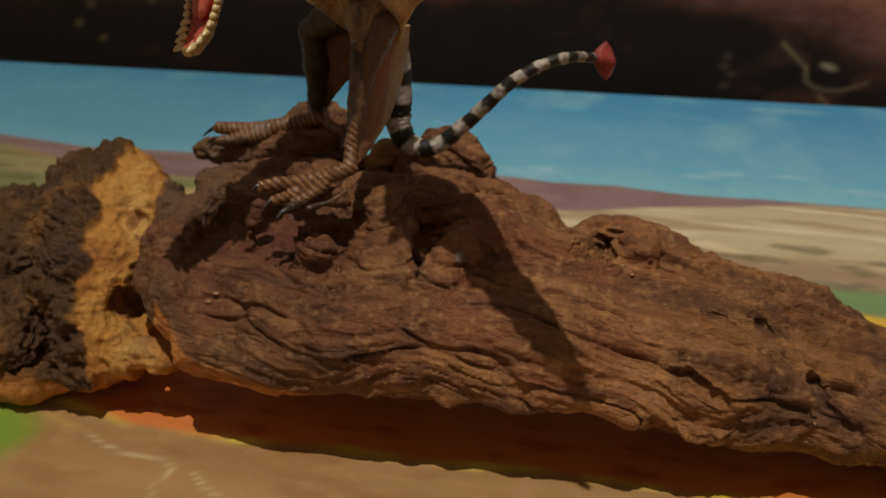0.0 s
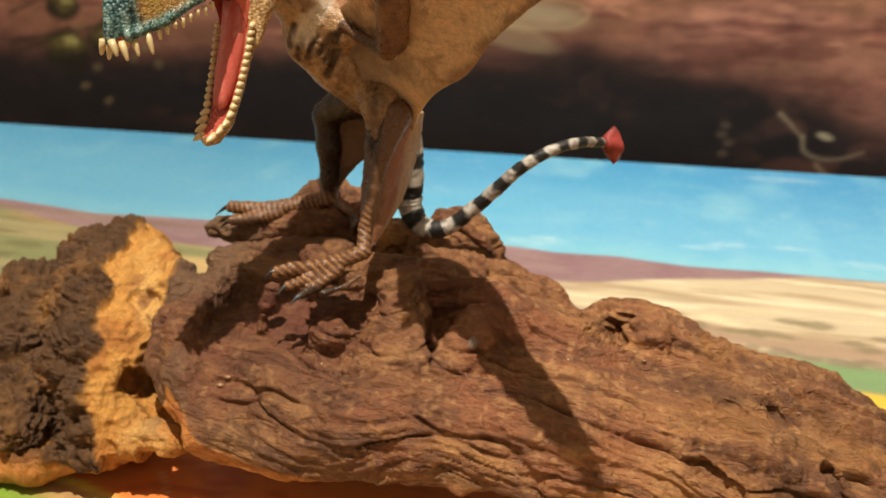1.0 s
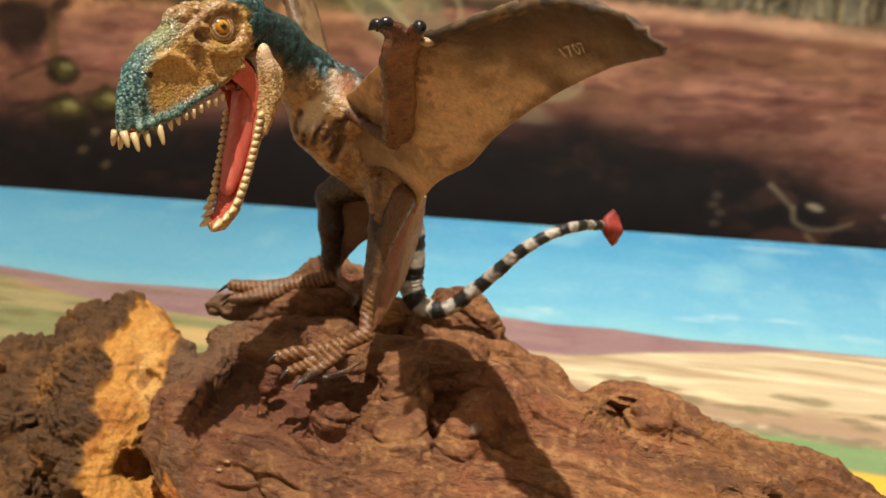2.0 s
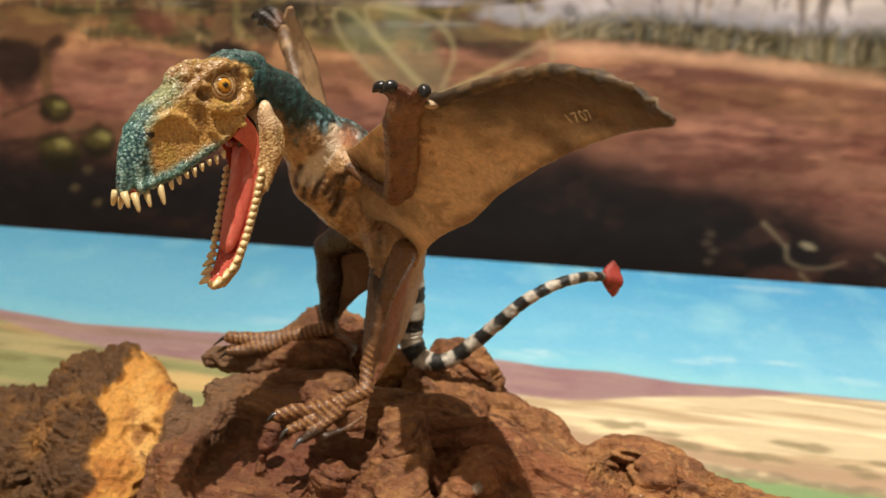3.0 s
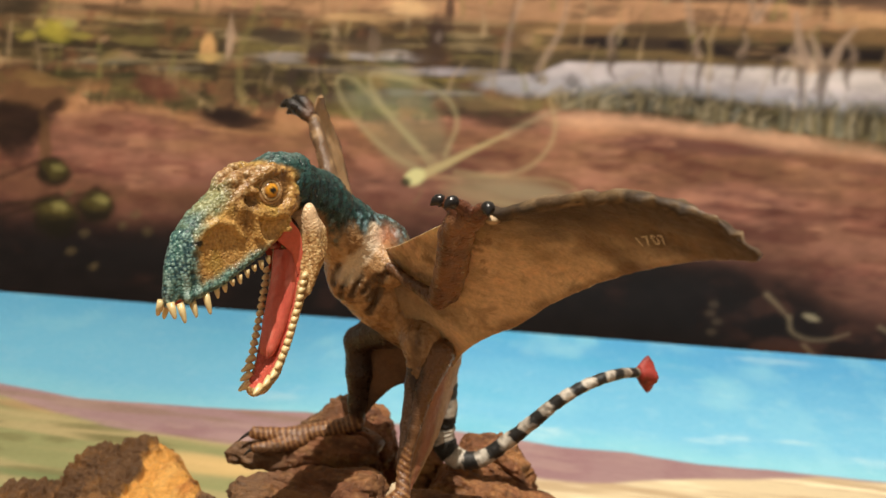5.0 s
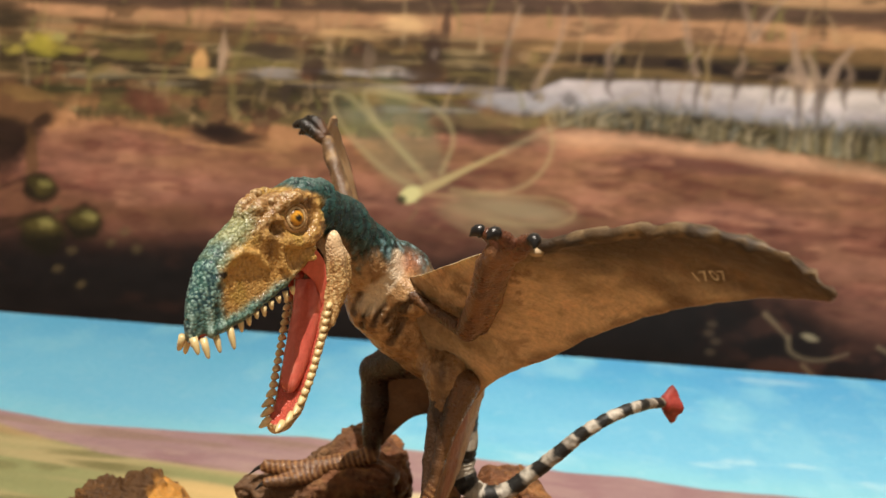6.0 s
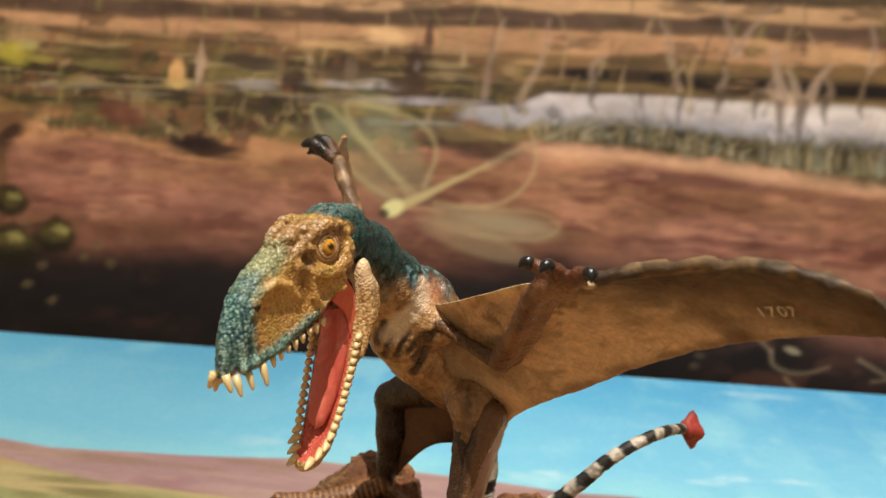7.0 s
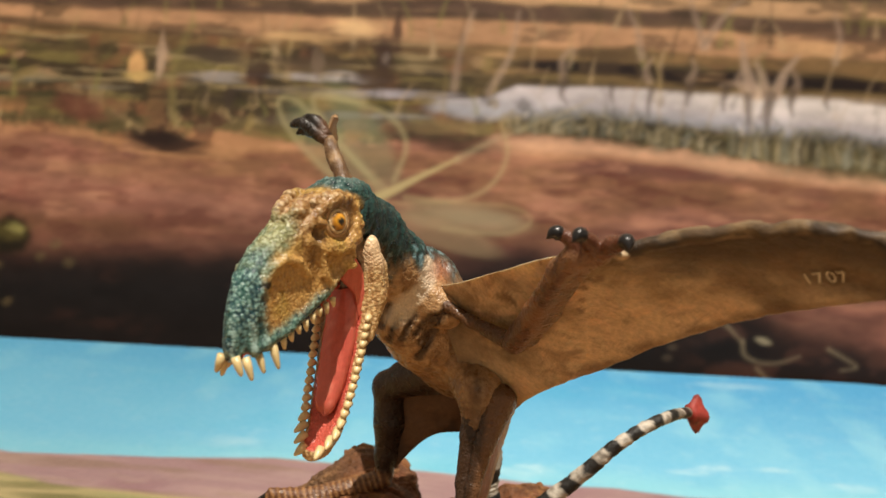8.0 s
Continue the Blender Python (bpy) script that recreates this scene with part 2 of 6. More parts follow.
SKIN = painted("painted_scaly_vinyl", 0.32, (("scales", 2000, 0.00017, (1, 1, 1)), ("noise", 2500, 0.00010, (1, 1, 1))), 0.24, 0.5, rough_vary=0.12, scale=2)
HIDE = painted("painted_smooth_vinyl", 0.5, (("noise", 700, 0.00030, (1, 1, 1)), ("noise", 2600, 0.00012, (1, 1, 1))), 0.28, 0.45, rough_vary=0.12)
MEMBRANE = painted("thin_vinyl_membrane", 0.5, (("noise", 250, 0.0009, (1, 1, 1.6)), ("noise", 700, 0.0005, (1, 1, 1)), ("noise", 2600, 0.00012, (1, 1, 1))), 0.28, 0.45, rough_vary=0.12)
skin_node = MEMBRANE.node_tree.nodes["Principled BSDF"]
skin_node.inputs["Subsurface Weight"].default_value = 0.5
skin_node.inputs["Subsurface Radius"].default_value = (1.0, 0.78, 0.58)
skin_node.inputs["Subsurface Scale"].default_value = 0.0016
GLOSS = painted("glossy_paint", 0.28, (("noise", 1500, 0.00006, (1, 1, 1)),), 0.10, 0.5, 0.15)
GLINT = painted("glint_gloss", 0.08, (("noise", 1200, 0.0002, (1, 1, 1)),), 0.2, 0.6, 1.0)
FLESH = painted("red_mouth_paint", 0.24, (("noise", 380, 0.0006, (1, 1, 0.16)), ("noise", 900, 0.0001, (1, 1, 0.3))), 0.14, 0.6)


# ---- the room and the table ----
for name, lo, hi, mat in (
    ("floor", (-170, -160, -81), (170, 120, -77), BOARDS),
    ("ceiling", (-170, -160, 240), (170, 120, 246), CEILING),
    ("wall_north", (-170, 120, -81), (170, 128, 246), PLASTER),
    ("wall_south", (-170, -168, -81), (170, -240, 246), PLASTER),
    ("wall_west", (-178, -168, -81), (-170, 128, 246), PLASTER),
    ("wall_east", (170, -168, -81), (178, 128, 246), PLASTER),
):
    tagged(new(name, box_mesh(name, lo, hi, mat)), kind="structure")

table = tagged(new("table"), "dark brown wooden table under the painted boards", "table")
part("tabletop", box_mesh("tabletop", (-70, -34, -5), (65, 62, -1.8), TABLE, 0.4), table)
leg_mesh = box_mesh("leg", (-3, -3, -77), (3, 3, -5), TABLE, 0.4)
for x, y in ((-64, -28), (59, -28), (-64, 56), (59, 56)):
    part("leg", leg_mesh, table).location = (x * CM, y * CM, 0)


# ---- the painted landscape that lies flat, and the picture that leans behind it ----
class Canvas:
    """A sheet of paint: colours at the points (x, y), in centimetres."""

    def __init__(self, x, y, ground):
        self.x, self.y, self.p = x, y, np.c_[x, y, np.zeros(len(x))]
        self.c = np.zeros((len(x), 3)) + ground

    def lay(self, mask, colour):
        m = np.clip(mask, 0, 1)[:, None]
        self.c = self.c * (1 - m) + m * np.asarray(colour)

    def n(self, sx, sy, seed, octaves=4):
        return fbm(self.p * [sx, sy, 1] + [0, 0, seed * 3.7], octaves, seed)

    def stroke(self, pts, width, colour, alpha=1.0, soft=0.15, taper=False):
        pts = curve(pts, 6 * len(pts)) if len(pts) > 2 else np.array(pts, float)
        lo, hi = pts.min(0) - width - soft, pts.max(0) + width + soft
        near = np.flatnonzero((self.x > lo[0]) & (self.x < hi[0]) & (self.y > lo[1]) & (self.y < hi[1]))
        if not len(near):
            return
        q = np.c_[self.x[near], self.y[near]]
        best = np.full(len(near), 1e9)
        for i, (a, b) in enumerate(zip(pts, pts[1:])):
            d = b - a
            t = np.clip(((q - a) @ d) / (d @ d + 1e-9), 0, 1)
            r = width * (1 - (i + t) / (len(pts) - 1) * 0.85) if taper else width
            best = np.minimum(best, np.hypot(*(q - a - t[:, None] * d).T) - r)
        m = np.zeros(len(self.x))
        m[near] = alpha * (1 - step(-soft, soft, best))
        self.lay(m, colour)

    def blob(self, x, y, rx, ry, colour, alpha=1.0, turn=0.0, soft=0.25, rough=0.0, seed=1):
        c, s = math.cos(radians(turn)), math.sin(radians(turn))
        u, v = (self.x - x) * c + (self.y - y) * s, -(self.x - x) * s + (self.y - y) * c
        d = np.hypot(u / rx, v / ry)
        if rough:
            d = d + rough * self.n(1.2 / rx, 1.2 / ry, seed, 3)
        self.lay(alpha * (1 - step(1 - soft, 1 + soft, d)), colour)


def sheet(name, x, y, place, colour, material):
    """A quad grid over the arrays x, y (rows x columns) that place() sets in space."""
    rows, cols = x.shape
    v = place(x.ravel(), y.ravel())
    i = np.arange(rows * cols).reshape(rows, cols)
    f = np.stack([i[:-1, :-1].ravel(), i[:-1, 1:].ravel(), i[1:, 1:].ravel(), i[1:, :-1].ravel()], 1)
    s = Soup()
    s.add(v, f, colour)
    return s.mesh(name, [material])


def base_far(x):
    return np.minimum(35.15 + 0.09 * x, 37.2)


def slab(name, corners, z0, z1, material):
    n = len(corners)
    me = bpy.data.meshes.new(name)
    me.from_pydata([(x * CM, y * CM, z * CM) for z in (z0, z1) for x, y in corners], [],
                   [list(range(n))[::-1], list(range(n, 2 * n))] + [[i, (i + 1) % n, n + (i + 1) % n, n + i] for i in range(n)])
    me.materials.append(material)
    return me


def landscape_base():
    thing = tagged(new("painted_base"), "flat painted landscape board with blue sky, mauve hills and ochre fields", "painting")
    part("board", slab("board", [(-46, -13), (29, -13), (29, 37.2), (22.8, 37.2), (-46, 31.0)], -1.8, -0.03, CARD), thing)
    u, v = np.meshgrid(np.arange(-46, 29.01, 0.15), np.linspace(0, 1, 340))
    x, y = u, -13 + v * (base_far(u) + 13)
    k = Canvas(x.ravel(), y.ravel(), lin(178, 142, 94))
    X, Y = k.x, k.y
    wob = k.n(0.25, 0.25, 3)
    fine = k.n(0.8, 2.5, 5)
    # near ground: brown earth with an ochre bloom
    k.lay(0.6 * step(-0.2, 0.6, k.n(0.12, 0.5, 7)), lin(154, 116, 70))
    k.lay(0.5 * step(0.0, 0.7, k.n(0.2, 0.9, 9)), lin(196, 164, 114))
    k.lay(0.5 * step(0.05, 0.4, k.n(0.5, 3.0, 8)), lin(150, 108, 62))
    k.lay(0.4 * step(0.1, 0.45, k.n(1.2, 2.2, 10)), lin(190, 150, 104))
    # warm orange bank under the wood with its pale yellow rim
    rim = -2.35 + 0.25 * np.sin(X * 0.35) + 0.12 * np.maximum(X - 3, 0) + 0.5 * step(-5, -8, X) + 0.3 * wob
    k.lay(step(-0.15, 0.15, Y - rim), lin(218, 130, 66))
    k.lay(step(0.0, 0.6, fine) * step(0, 0.4, Y - rim), lin(190, 94, 50))
    k.lay((1 - step(0.06, 0.22, np.abs(Y - rim - 0.1 * wob))) * step(-0.3, 0.4, k.n(0.5, 0.5, 21)), lin(225, 205, 92))
    k.lay((1 - step(0.03, 0.12, np.abs(Y - rim + 0.75 + 0.3 * fine))) * step(-0.1, 0.5, k.n(0.3, 0.6, 22)) * 0.6, lin(205, 170, 80))
    k.lay(step(8.5, 9.6, X) * (1 - step(0.2, 0.6, np.abs(Y - rim + 0.3))), lin(214, 190, 66))
    k.blob(-9.6, -3.9, 1.9, 1.5, lin(120, 158, 52), 0.9, 20, 0.4, 0.4, 4)
    k.lay(step(2.6, 4.0, Y + 0.5 * wob), lin(176, 136, 82))
    # fields: greens to the west, ochre and cream bands to the east
    west = 1 - step(-9, -2, X + 1.5 * wob)
    k.lay(step(3.4, 5.0, Y) * west, lin(138, 140, 96))
    band = k.n(0.10, 1.1, 11)
    k.lay(step(3.4, 5.0, Y) * west * step(-0.05, 0.45, band), lin(168, 154, 112))
    k.lay(step(3.4, 5.0, Y) * west * step(0.15, 0.6, k.n(0.12, 0.9, 13)), lin(116, 126, 84))
    east = 1 - west
    k.lay(step(4.5, 5.5, Y) * east, lin(150, 138, 98))
    k.lay(step(6.6, 7.3, Y + 0.3 * wob) * (1 - step(8.6, 9.1, Y + 0.3 * wob)) * step(9, 11, X), lin(226, 186, 70))
    k.lay(step(8.7, 9.1, Y + 0.3 * wob) * (1 - step(10.3, 11.0, Y + 0.4 * wob)) * step(7, 9, X), lin(126, 154, 106))
    k.lay(step(10.4, 11.2, Y + 0.4 * wob) * east, lin(206, 190, 156))
    k.lay(step(10.4, 11.0, Y + 0.4 * wob) * east * (1 - step(0.5, 1.0, np.abs(Y - 12.1 - 0.5 * wob + 0.05 * (X - 8)))), lin(172, 146, 120))
    k.lay(step(10.8, 11.4, Y + 0.4 * wob) * east * step(0.0, 0.35, k.n(0.13, 1.7, 15)), lin(182, 160, 128))
    k.lay(step(12.2, 13.0, Y + 0.4 * wob) * east * step(0.1, 0.5, k.n(0.16, 2.0, 17)), lin(228, 214, 180))
    k.lay((1 - step(0.2, 0.55, np.abs(Y - 13.1 - 0.4 * wob))) * east * step(0.0, 0.3, k.n(0.5, 1.0, 18)), lin(230, 212, 172))
    rnd = random.Random(5)
    for i in range(15):
        k.blob(6.0 + i * 0.85 + rnd.uniform(-0.3, 0.3), 13.5 + rnd.uniform(-1.3, 0.5) - 0.02 * i, rnd.uniform(0.35, 0.8), rnd.uniform(0.18, 0.36), lin(134, 122, 92), 0.75, 0, 0.4, 0.5, i)
    for i in range(22):
        k.blob(7.5 + i * 0.5, 10.9 + rnd.uniform(-0.2, 0.25), rnd.uniform(0.3, 0.7), rnd.uniform(0.15, 0.3), lin(122, 112, 92), 0.6, 0, 0.4, 0.5, i + 30)
    for i in range(16):
        k.blob(rnd.uniform(-28, -13), rnd.uniform(9, 15.5), rnd.uniform(0.7, 1.8), rnd.uniform(0.15, 0.4), lin(112, 108, 70), 0.6, 2, 0.4, 0.5, i + 60)
    k.blob(-21.5, 15.7, 2.6, 0.6, lin(190, 150, 112), 0.5, -6, 0.6, 0.5, 2)
    k.blob(-11.3, 12.4, 3.0, 0.8, lin(208, 176, 120), 0.8, 0, 0.5, 0.3, 3)
    k.c *= (1 + 0.10 * k.n(0.5, 1.6, 45))[:, None]
    # mauve hills under the sky
    ridge = np.interp(X, [-46, -25, -20, -13, -9, 0, 3, 6, 9, 12, 17, 29], [17.8, 17.6, 17.1, 18.0, 18.8, 18.8, 18.5, 18.8, 18.5, 18.9, 19.1, 19.6]) + 0.12 * wob
    foot = np.interp(X, [-46, -24, -17, -12, 0, 4, 6.4, 8.7, 11, 14, 29], [16.9, 16.3, 14.6, 14.4, 14.9, 15.3, 16.1, 16.9, 17.6, 18.7, 19.3]) + 0.3 * wob
    hill = step(-0.15, 0.25, Y - foot)
    k.lay(hill, lin(150, 122, 124))
    k.lay(hill * 0.5 * step(0.0, 0.5, k.n(0.2, 0.8, 25)), lin(168, 140, 138))
    k.lay(hill * 0.4 * step(0.1, 0.5, k.n(0.35, 0.35, 27)), lin(134, 98, 106))
    k.lay(hill * 0.5 * (1 - step(-10, -2, X)) * step(0.0, 0.35, k.n(0.22, 1.8, 28)), lin(128, 108, 84))
    k.lay(hill * 0.35 * step(0.05, 0.4, k.n(0.4, 2.2, 29)), lin(172, 148, 140))
    sky = step(-0.12, 0.15, Y - ridge)
    k.lay(sky, lin(116, 188, 222))
    k.lay(sky * 0.75 * step(21, 35, Y + 2.0 * wob), lin(70, 154, 208))
    k.lay(sky * 0.7 * (1 - step(0.0, 3.0, Y - ridge)), lin(142, 206, 218))
    k.lay(sky * 0.45 * step(0.05, 0.6, k.n(0.12, 0.22, 31)), lin(84, 176, 212))
    k.lay(sky * 0.5 * step(0.0, 0.6, k.n(0.35, 0.18, 33)), lin(146, 206, 226))
    k.lay(sky * 0.25 * step(0.0, 0.7, k.n(0.5, 0.9, 35)), lin(92, 172, 214))
    k.lay(sky * 0.15 * step(0.0, 0.7, k.n(0.3, 0.8, 36)), lin(146, 208, 228))
    k.lay(sky * 0.10 * step(0.25, 0.6, k.n(1.4, 1.6, 37)), lin(200, 228, 236))
    for cx, cy, rx, ry in ((9.4, 21.2, 0.45, 0.16), (10.2, 21.6, 0.35, 0.14), (11.1, 22.0, 0.5, 0.18), (16.8, 21.0, 0.6, 0.18), (1.8, 19.7, 0.9, 0.3), (2.6, 20.2, 0.4, 0.2), (13.6, 22.3, 0.5, 0.12), (-11.5, 20.2, 0.9, 0.3), (15, 34.5, 1.2, 0.3)):
        k.blob(cx, cy, rx * 1.3, ry * 1.5, lin(196, 226, 234), 0.38, 4, 1.0, 1.4, int(cx + 40))
    # west end dimmed in the paint, in place of the lamp's falloff
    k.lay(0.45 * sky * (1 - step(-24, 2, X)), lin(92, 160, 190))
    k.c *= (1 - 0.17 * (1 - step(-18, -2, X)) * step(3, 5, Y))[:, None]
    # pale craze lines in the near paint
    for pts in ([(-6.2, -3.2), (-5.6, -3.5), (-4.7, -3.7), (-3.7, -3.75), (-3.4, -4.0), (-3.5, -4.7), (-3.1, -5.2)],
                [(-2.9, -3.9), (-2.4, -4.3), (-1.8, -4.6)], [(1.5, -4.0), (2.0, -4.5), (2.3, -5.0)], [(-5.6, -1.1), (-5.2, -1.5), (-4.9, -1.9)]):
        k.stroke(pts, 0.035, lin(214, 196, 150), 0.75, 0.06)
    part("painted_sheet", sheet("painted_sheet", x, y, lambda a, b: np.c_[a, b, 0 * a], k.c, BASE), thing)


def backdrop():
    thing = tagged(new("backdrop_picture"), "large printed picture of a swamp with dragonfly leaning upright", "picture")
    lean = 0.2185
    place = lambda a, s: np.c_[a, 37.66 + lean * s * 0.977, s * 0.977]
    me = bpy.data.meshes.new("backing")
    lo, hi = -1.75, 33.0
    corner = [(x, s, d) for d in (0.04, 1.2) for x, s in ((-56, lo), (38, lo), (38, hi), (-56, hi))]
    me.from_pydata([(x * CM, (37.66 + lean * s * 0.977 + d) * CM, s * 0.977 * CM) for x, s, d in corner], [],
                   [[0, 1, 2, 3], [7, 6, 5, 4], [0, 4, 5, 1], [1, 5, 6, 2], [2, 6, 7, 3], [3, 7, 4, 0]])
    me.materials.append(CARD)
    part("backing", me, thing)
    x, s = np.meshgrid(np.arange(-56, 38.01, 0.16), np.arange(-1.75, 33.01, 0.16))
    k = Canvas(x.ravel(), s.ravel(), lin(120, 82, 60))
    X, S = k.x, k.y
    wob = k.n(0.12, 0.12, 2)
    # red earth bank, streaked along its length
    k.lay(step(-0.3, 0.5, k.n(0.07, 0.35, 4)), lin(142, 97, 80))
    k.lay(0.8 * step(0.0, 0.5, k.n(0.16, 0.8, 6)), lin(98, 62, 54))
    k.lay(0.6 * step(0.15, 0.55, k.n(0.3, 1.2, 8)), lin(172, 122, 96))
    k.lay(0.55 * step(9.5, 12.5, S + wob) * step(-0.1, 0.4, k.n(0.1, 0.6, 9)), lin(186, 138, 100))
    k.lay(0.7 * step(0.05, 0.35, k.n(0.2, 1.3, 10)) * step(2, 8, X) * (1 - step(10, 12, S)), lin(92, 54, 44))
    k.lay(0.6 * step(0.1, 0.45, k.n(0.35, 1.0, 11)), lin(88, 46, 38))
    k.lay(0.35 * step(0.0, 0.7, k.n(0.4, 1.1, 13)), lin(172, 114, 94))
    k.lay(0.55 * step(9.0, 11.5, S + wob) * (1 - step(-16, -10, X)) * step(-0.25, 0.3, k.n(0.14, 0.7, 17)), lin(186, 138, 96))
    k.lay(0.5 * step(-0.05, 0.4, k.n(0.22, 1.6, 19)) * (1 - step(9, 12, S)) * (1 - step(-4, 4, X)), lin(112, 68, 56))
    # its dark overhung foot
    top = np.interp(X, [-56, -30, -16, -6, 0, 6, 12, 16, 20, 24, 38], [5.0, 5.0, 5.6, 5.8, 6.4, 6.4, 5.8, 4.8, 3.4, 2.0, 1.2]) + 1.0 * wob + 0.8 * k.n(0.35, 0.8, 12)
    k.lay(0.6 * (1 - step(-1.0, 3.2, S - top)) * step(0, 8, X), lin(78, 48, 42))
    k.lay(0.65 * (1 - step(-1.0, 4.2, S - top)) * (1 - step(-2, 6, X)), lin(74, 44, 37))
    k.lay(1 - step(-1.8, 1.0, S - top), lin(40, 27, 24))
    k.lay((1 - 0.45 * step(14, 20, X)) * (1 - step(-3.0, 0.3, S - top)), lin(23, 19, 19))
    k.lay(0.5 * (1 - step(-1, 1, S - top)) * step(10, 18, X) * step(0.0, 0.4, k.n(0.4, 0.7, 40)), lin(84, 54, 44))
    k.lay(0.4 * (1 - step(-2, 0.5, S - top)) * step(0.2, 0.6, k.n(0.35, 0.6, 14)), lin(56, 36, 31))
    # marsh behind the bank
    rim = np.interp(X, [-56, -38, -26, -14, -4, -0.3, 7, 16, 24, 38], [13.2, 13.3, 12.9, 13.2, 13.5, 14.5, 14.7, 13.8, 13.5, 13.0]) + 0.4 * wob
    k.lay((1 - step(0.2, 1.2, np.abs(S - rim + 0.5))) * step(-3, 2, X) * 0.75, lin(200, 156, 124))
    ragged = 0.9 * k.n(0.45, 0.7, 16) * (1 - step(-4, 0, X))
    over = step(-0.35, 0.35, S - rim + 0.3 * k.n(1.0, 1.0, 15) + ragged)
    k.lay(over, lin(92, 78, 50))
    k.lay(over * 0.9 * step(-0.1, 0.35, k.n(0.12, 0.9, 18)), lin(58, 48, 34))
    k.lay(over * 0.7 * step(0.05, 0.45, k.n(0.2, 1.3, 20)), lin(126, 114, 66))
    k.lay(over * 0.6 * step(0.1, 0.45, k.n(0.35, 0.9, 21)), lin(120, 84, 60))
    k.lay(over * 0.75 * step(0.12, 0.45, k.n(0.6, 0.7, 22)) * (1 - step(16, 19, S)), lin(40, 33, 25))
    k.lay(over * 0.5 * step(0.2, 0.5, k.n(0.9, 0.9, 23)) * (1 - step(15, 18, S)), lin(168, 144, 102))
    # brown grass clumps along the western rim
    k.lay(0.7 * step(0.1, 0.4, k.n(0.5, 0.5, 34)) * (1 - step(0.8, 2.2, np.abs(S - rim))) * (1 - step(-6, 0, X)), lin(150, 106, 72))
    k.lay(0.7 * step(0.15, 0.45, k.n(0.7, 0.7, 36)) * (1 - step(0.5, 1.6, np.abs(S - rim - 0.6))) * (1 - step(-6, 0, X)), lin(70, 42, 34))
    # pool with pale water
    low = np.interp(X, [-20, -5, -2, 2, 10, 24, 38], [15.9, 15.4, 15.3, 15.4, 15.5, 15.0, 14.6])
    high = np.interp(X, [-20, -5, -1.5, 0.6, 7, 24, 38], [16.3, 16.3, 16.6, 17.55, 17.85, 18.15, 18.4])
    lake = step(-0.4, 0.5, S - low + 0.3 * k.n(0.4, 0.8, 29)) * (1 - step(-0.18, 0.22, S - high + 0.06 * k.n(0.3, 0.8, 31))) * step(-6, -3.5, X)
    k.lay(lake, lin(192, 184, 184))
    k.lay(lake * 0.6 * (1 - step(0.2, 1.6, S - low)), lin(134, 142, 152))
    k.lay(lake * 0.2 * step(0.0, 0.5, k.n(0.2, 1.2, 24)), lin(150, 152, 164))
    k.lay(lake * 0.7 * step(3, 16, X) * step(1.0, 2.2, S - low), lin(214, 206, 198))
    for x0, x1, s0, ry, c, a in ((-21.7, -17.4, 16.9, 0.35, (146, 138, 132), 0.85), (-16.2, -9.0, 17.4, 0.34, (164, 156, 152), 0.9), (-17, -10, 16.4, 0.22, (118, 108, 104), 0.7), (-11.5, -4.2, 16.5, 0.26, (156, 150, 154), 0.85), (-17, -4.0, 14.5, 0.75, (104, 98, 84), 0.6), (-12, -5, 15.0, 0.2, (150, 146, 140), 0.6), (-36, -30, 16.0, 0.22, (112, 112, 96), 0.6), (-29, -25, 15.8, 0.2, (120, 112, 96), 0.6), (-26, -10, 15.5, 0.16, (52, 44, 34), 0.7), (-15, -5, 15.85, 0.14, (150, 132, 72), 0.6), (-40, -30, 14.9, 0.25, (40, 52, 32), 0.8)):
        k.blob((x0 + x1) / 2, s0, (x1 - x0) / 2, ry, lin(*c), a, 2.4, 0.5, 0.7, int(x0 + 60))
    # fallen trunks and far banks in long bands
    for s0, s1, c, a, west in ((18.0, 18.9, (112, 92, 58), 0.85, -4), (18.5, 19.5, (28, 18, 16), 1.0, 0), (19.6, 20.7, (122, 96, 62), 0.85, -60), (20.5, 22.2, (190, 146, 108), 0.85, -60), (22.0, 23.3, (84, 64, 52), 0.9, -60), (23.2, 24.4, (196, 158, 118), 0.85, -60), (24.3, 26.0, (70, 58, 46), 0.8, -60), (26, 33, (150, 150, 130), 0.9, -60)):
        bend = 0.6 * k.n(0.06, 0.06, int(s0 * 2), 3) + 0.35 * k.n(0.25, 0.7, int(s0 * 3)) + 0.5 * step(-2, -12, X)
        k.lay(a * step(-0.3, 0.3, S - s0 + bend) * (1 - step(-0.3, 0.35, S - s1 + bend)) * step(west - 2, west + 2, X + 2 * wob), lin(*c))
    k.lay(0.7 * step(18, 19, S) * (1 - step(-8, 2, X)) * step(-0.1, 0.4, k.n(0.10, 0.9, 28)), lin(78, 60, 42))
    k.lay(0.5 * step(18, 19, S) * step(0.1, 0.5, k.n(0.15, 0.9, 30)), lin(196, 158, 112))
    k.lay(0.6 * step(17.5, 18.5, S) * step(0.1, 0.5, k.n(0.35, 1.0, 37)), lin(64, 50, 36))
    k.lay(0.5 * over * (1 - step(17, 21, S)) * (1 - step(-14, -6, X)) * step(0.1, 0.5, k.n(0.3, 0.7, 32)), lin(54, 50, 28))
    k.lay(0.55 * step(14.2, 15.2, S) * (1 - step(19.5, 21, S)) * (1 - step(-12, -4, X)) * step(-0.1, 0.3, k.n(0.13, 1.6, 26)), lin(46, 38, 26))
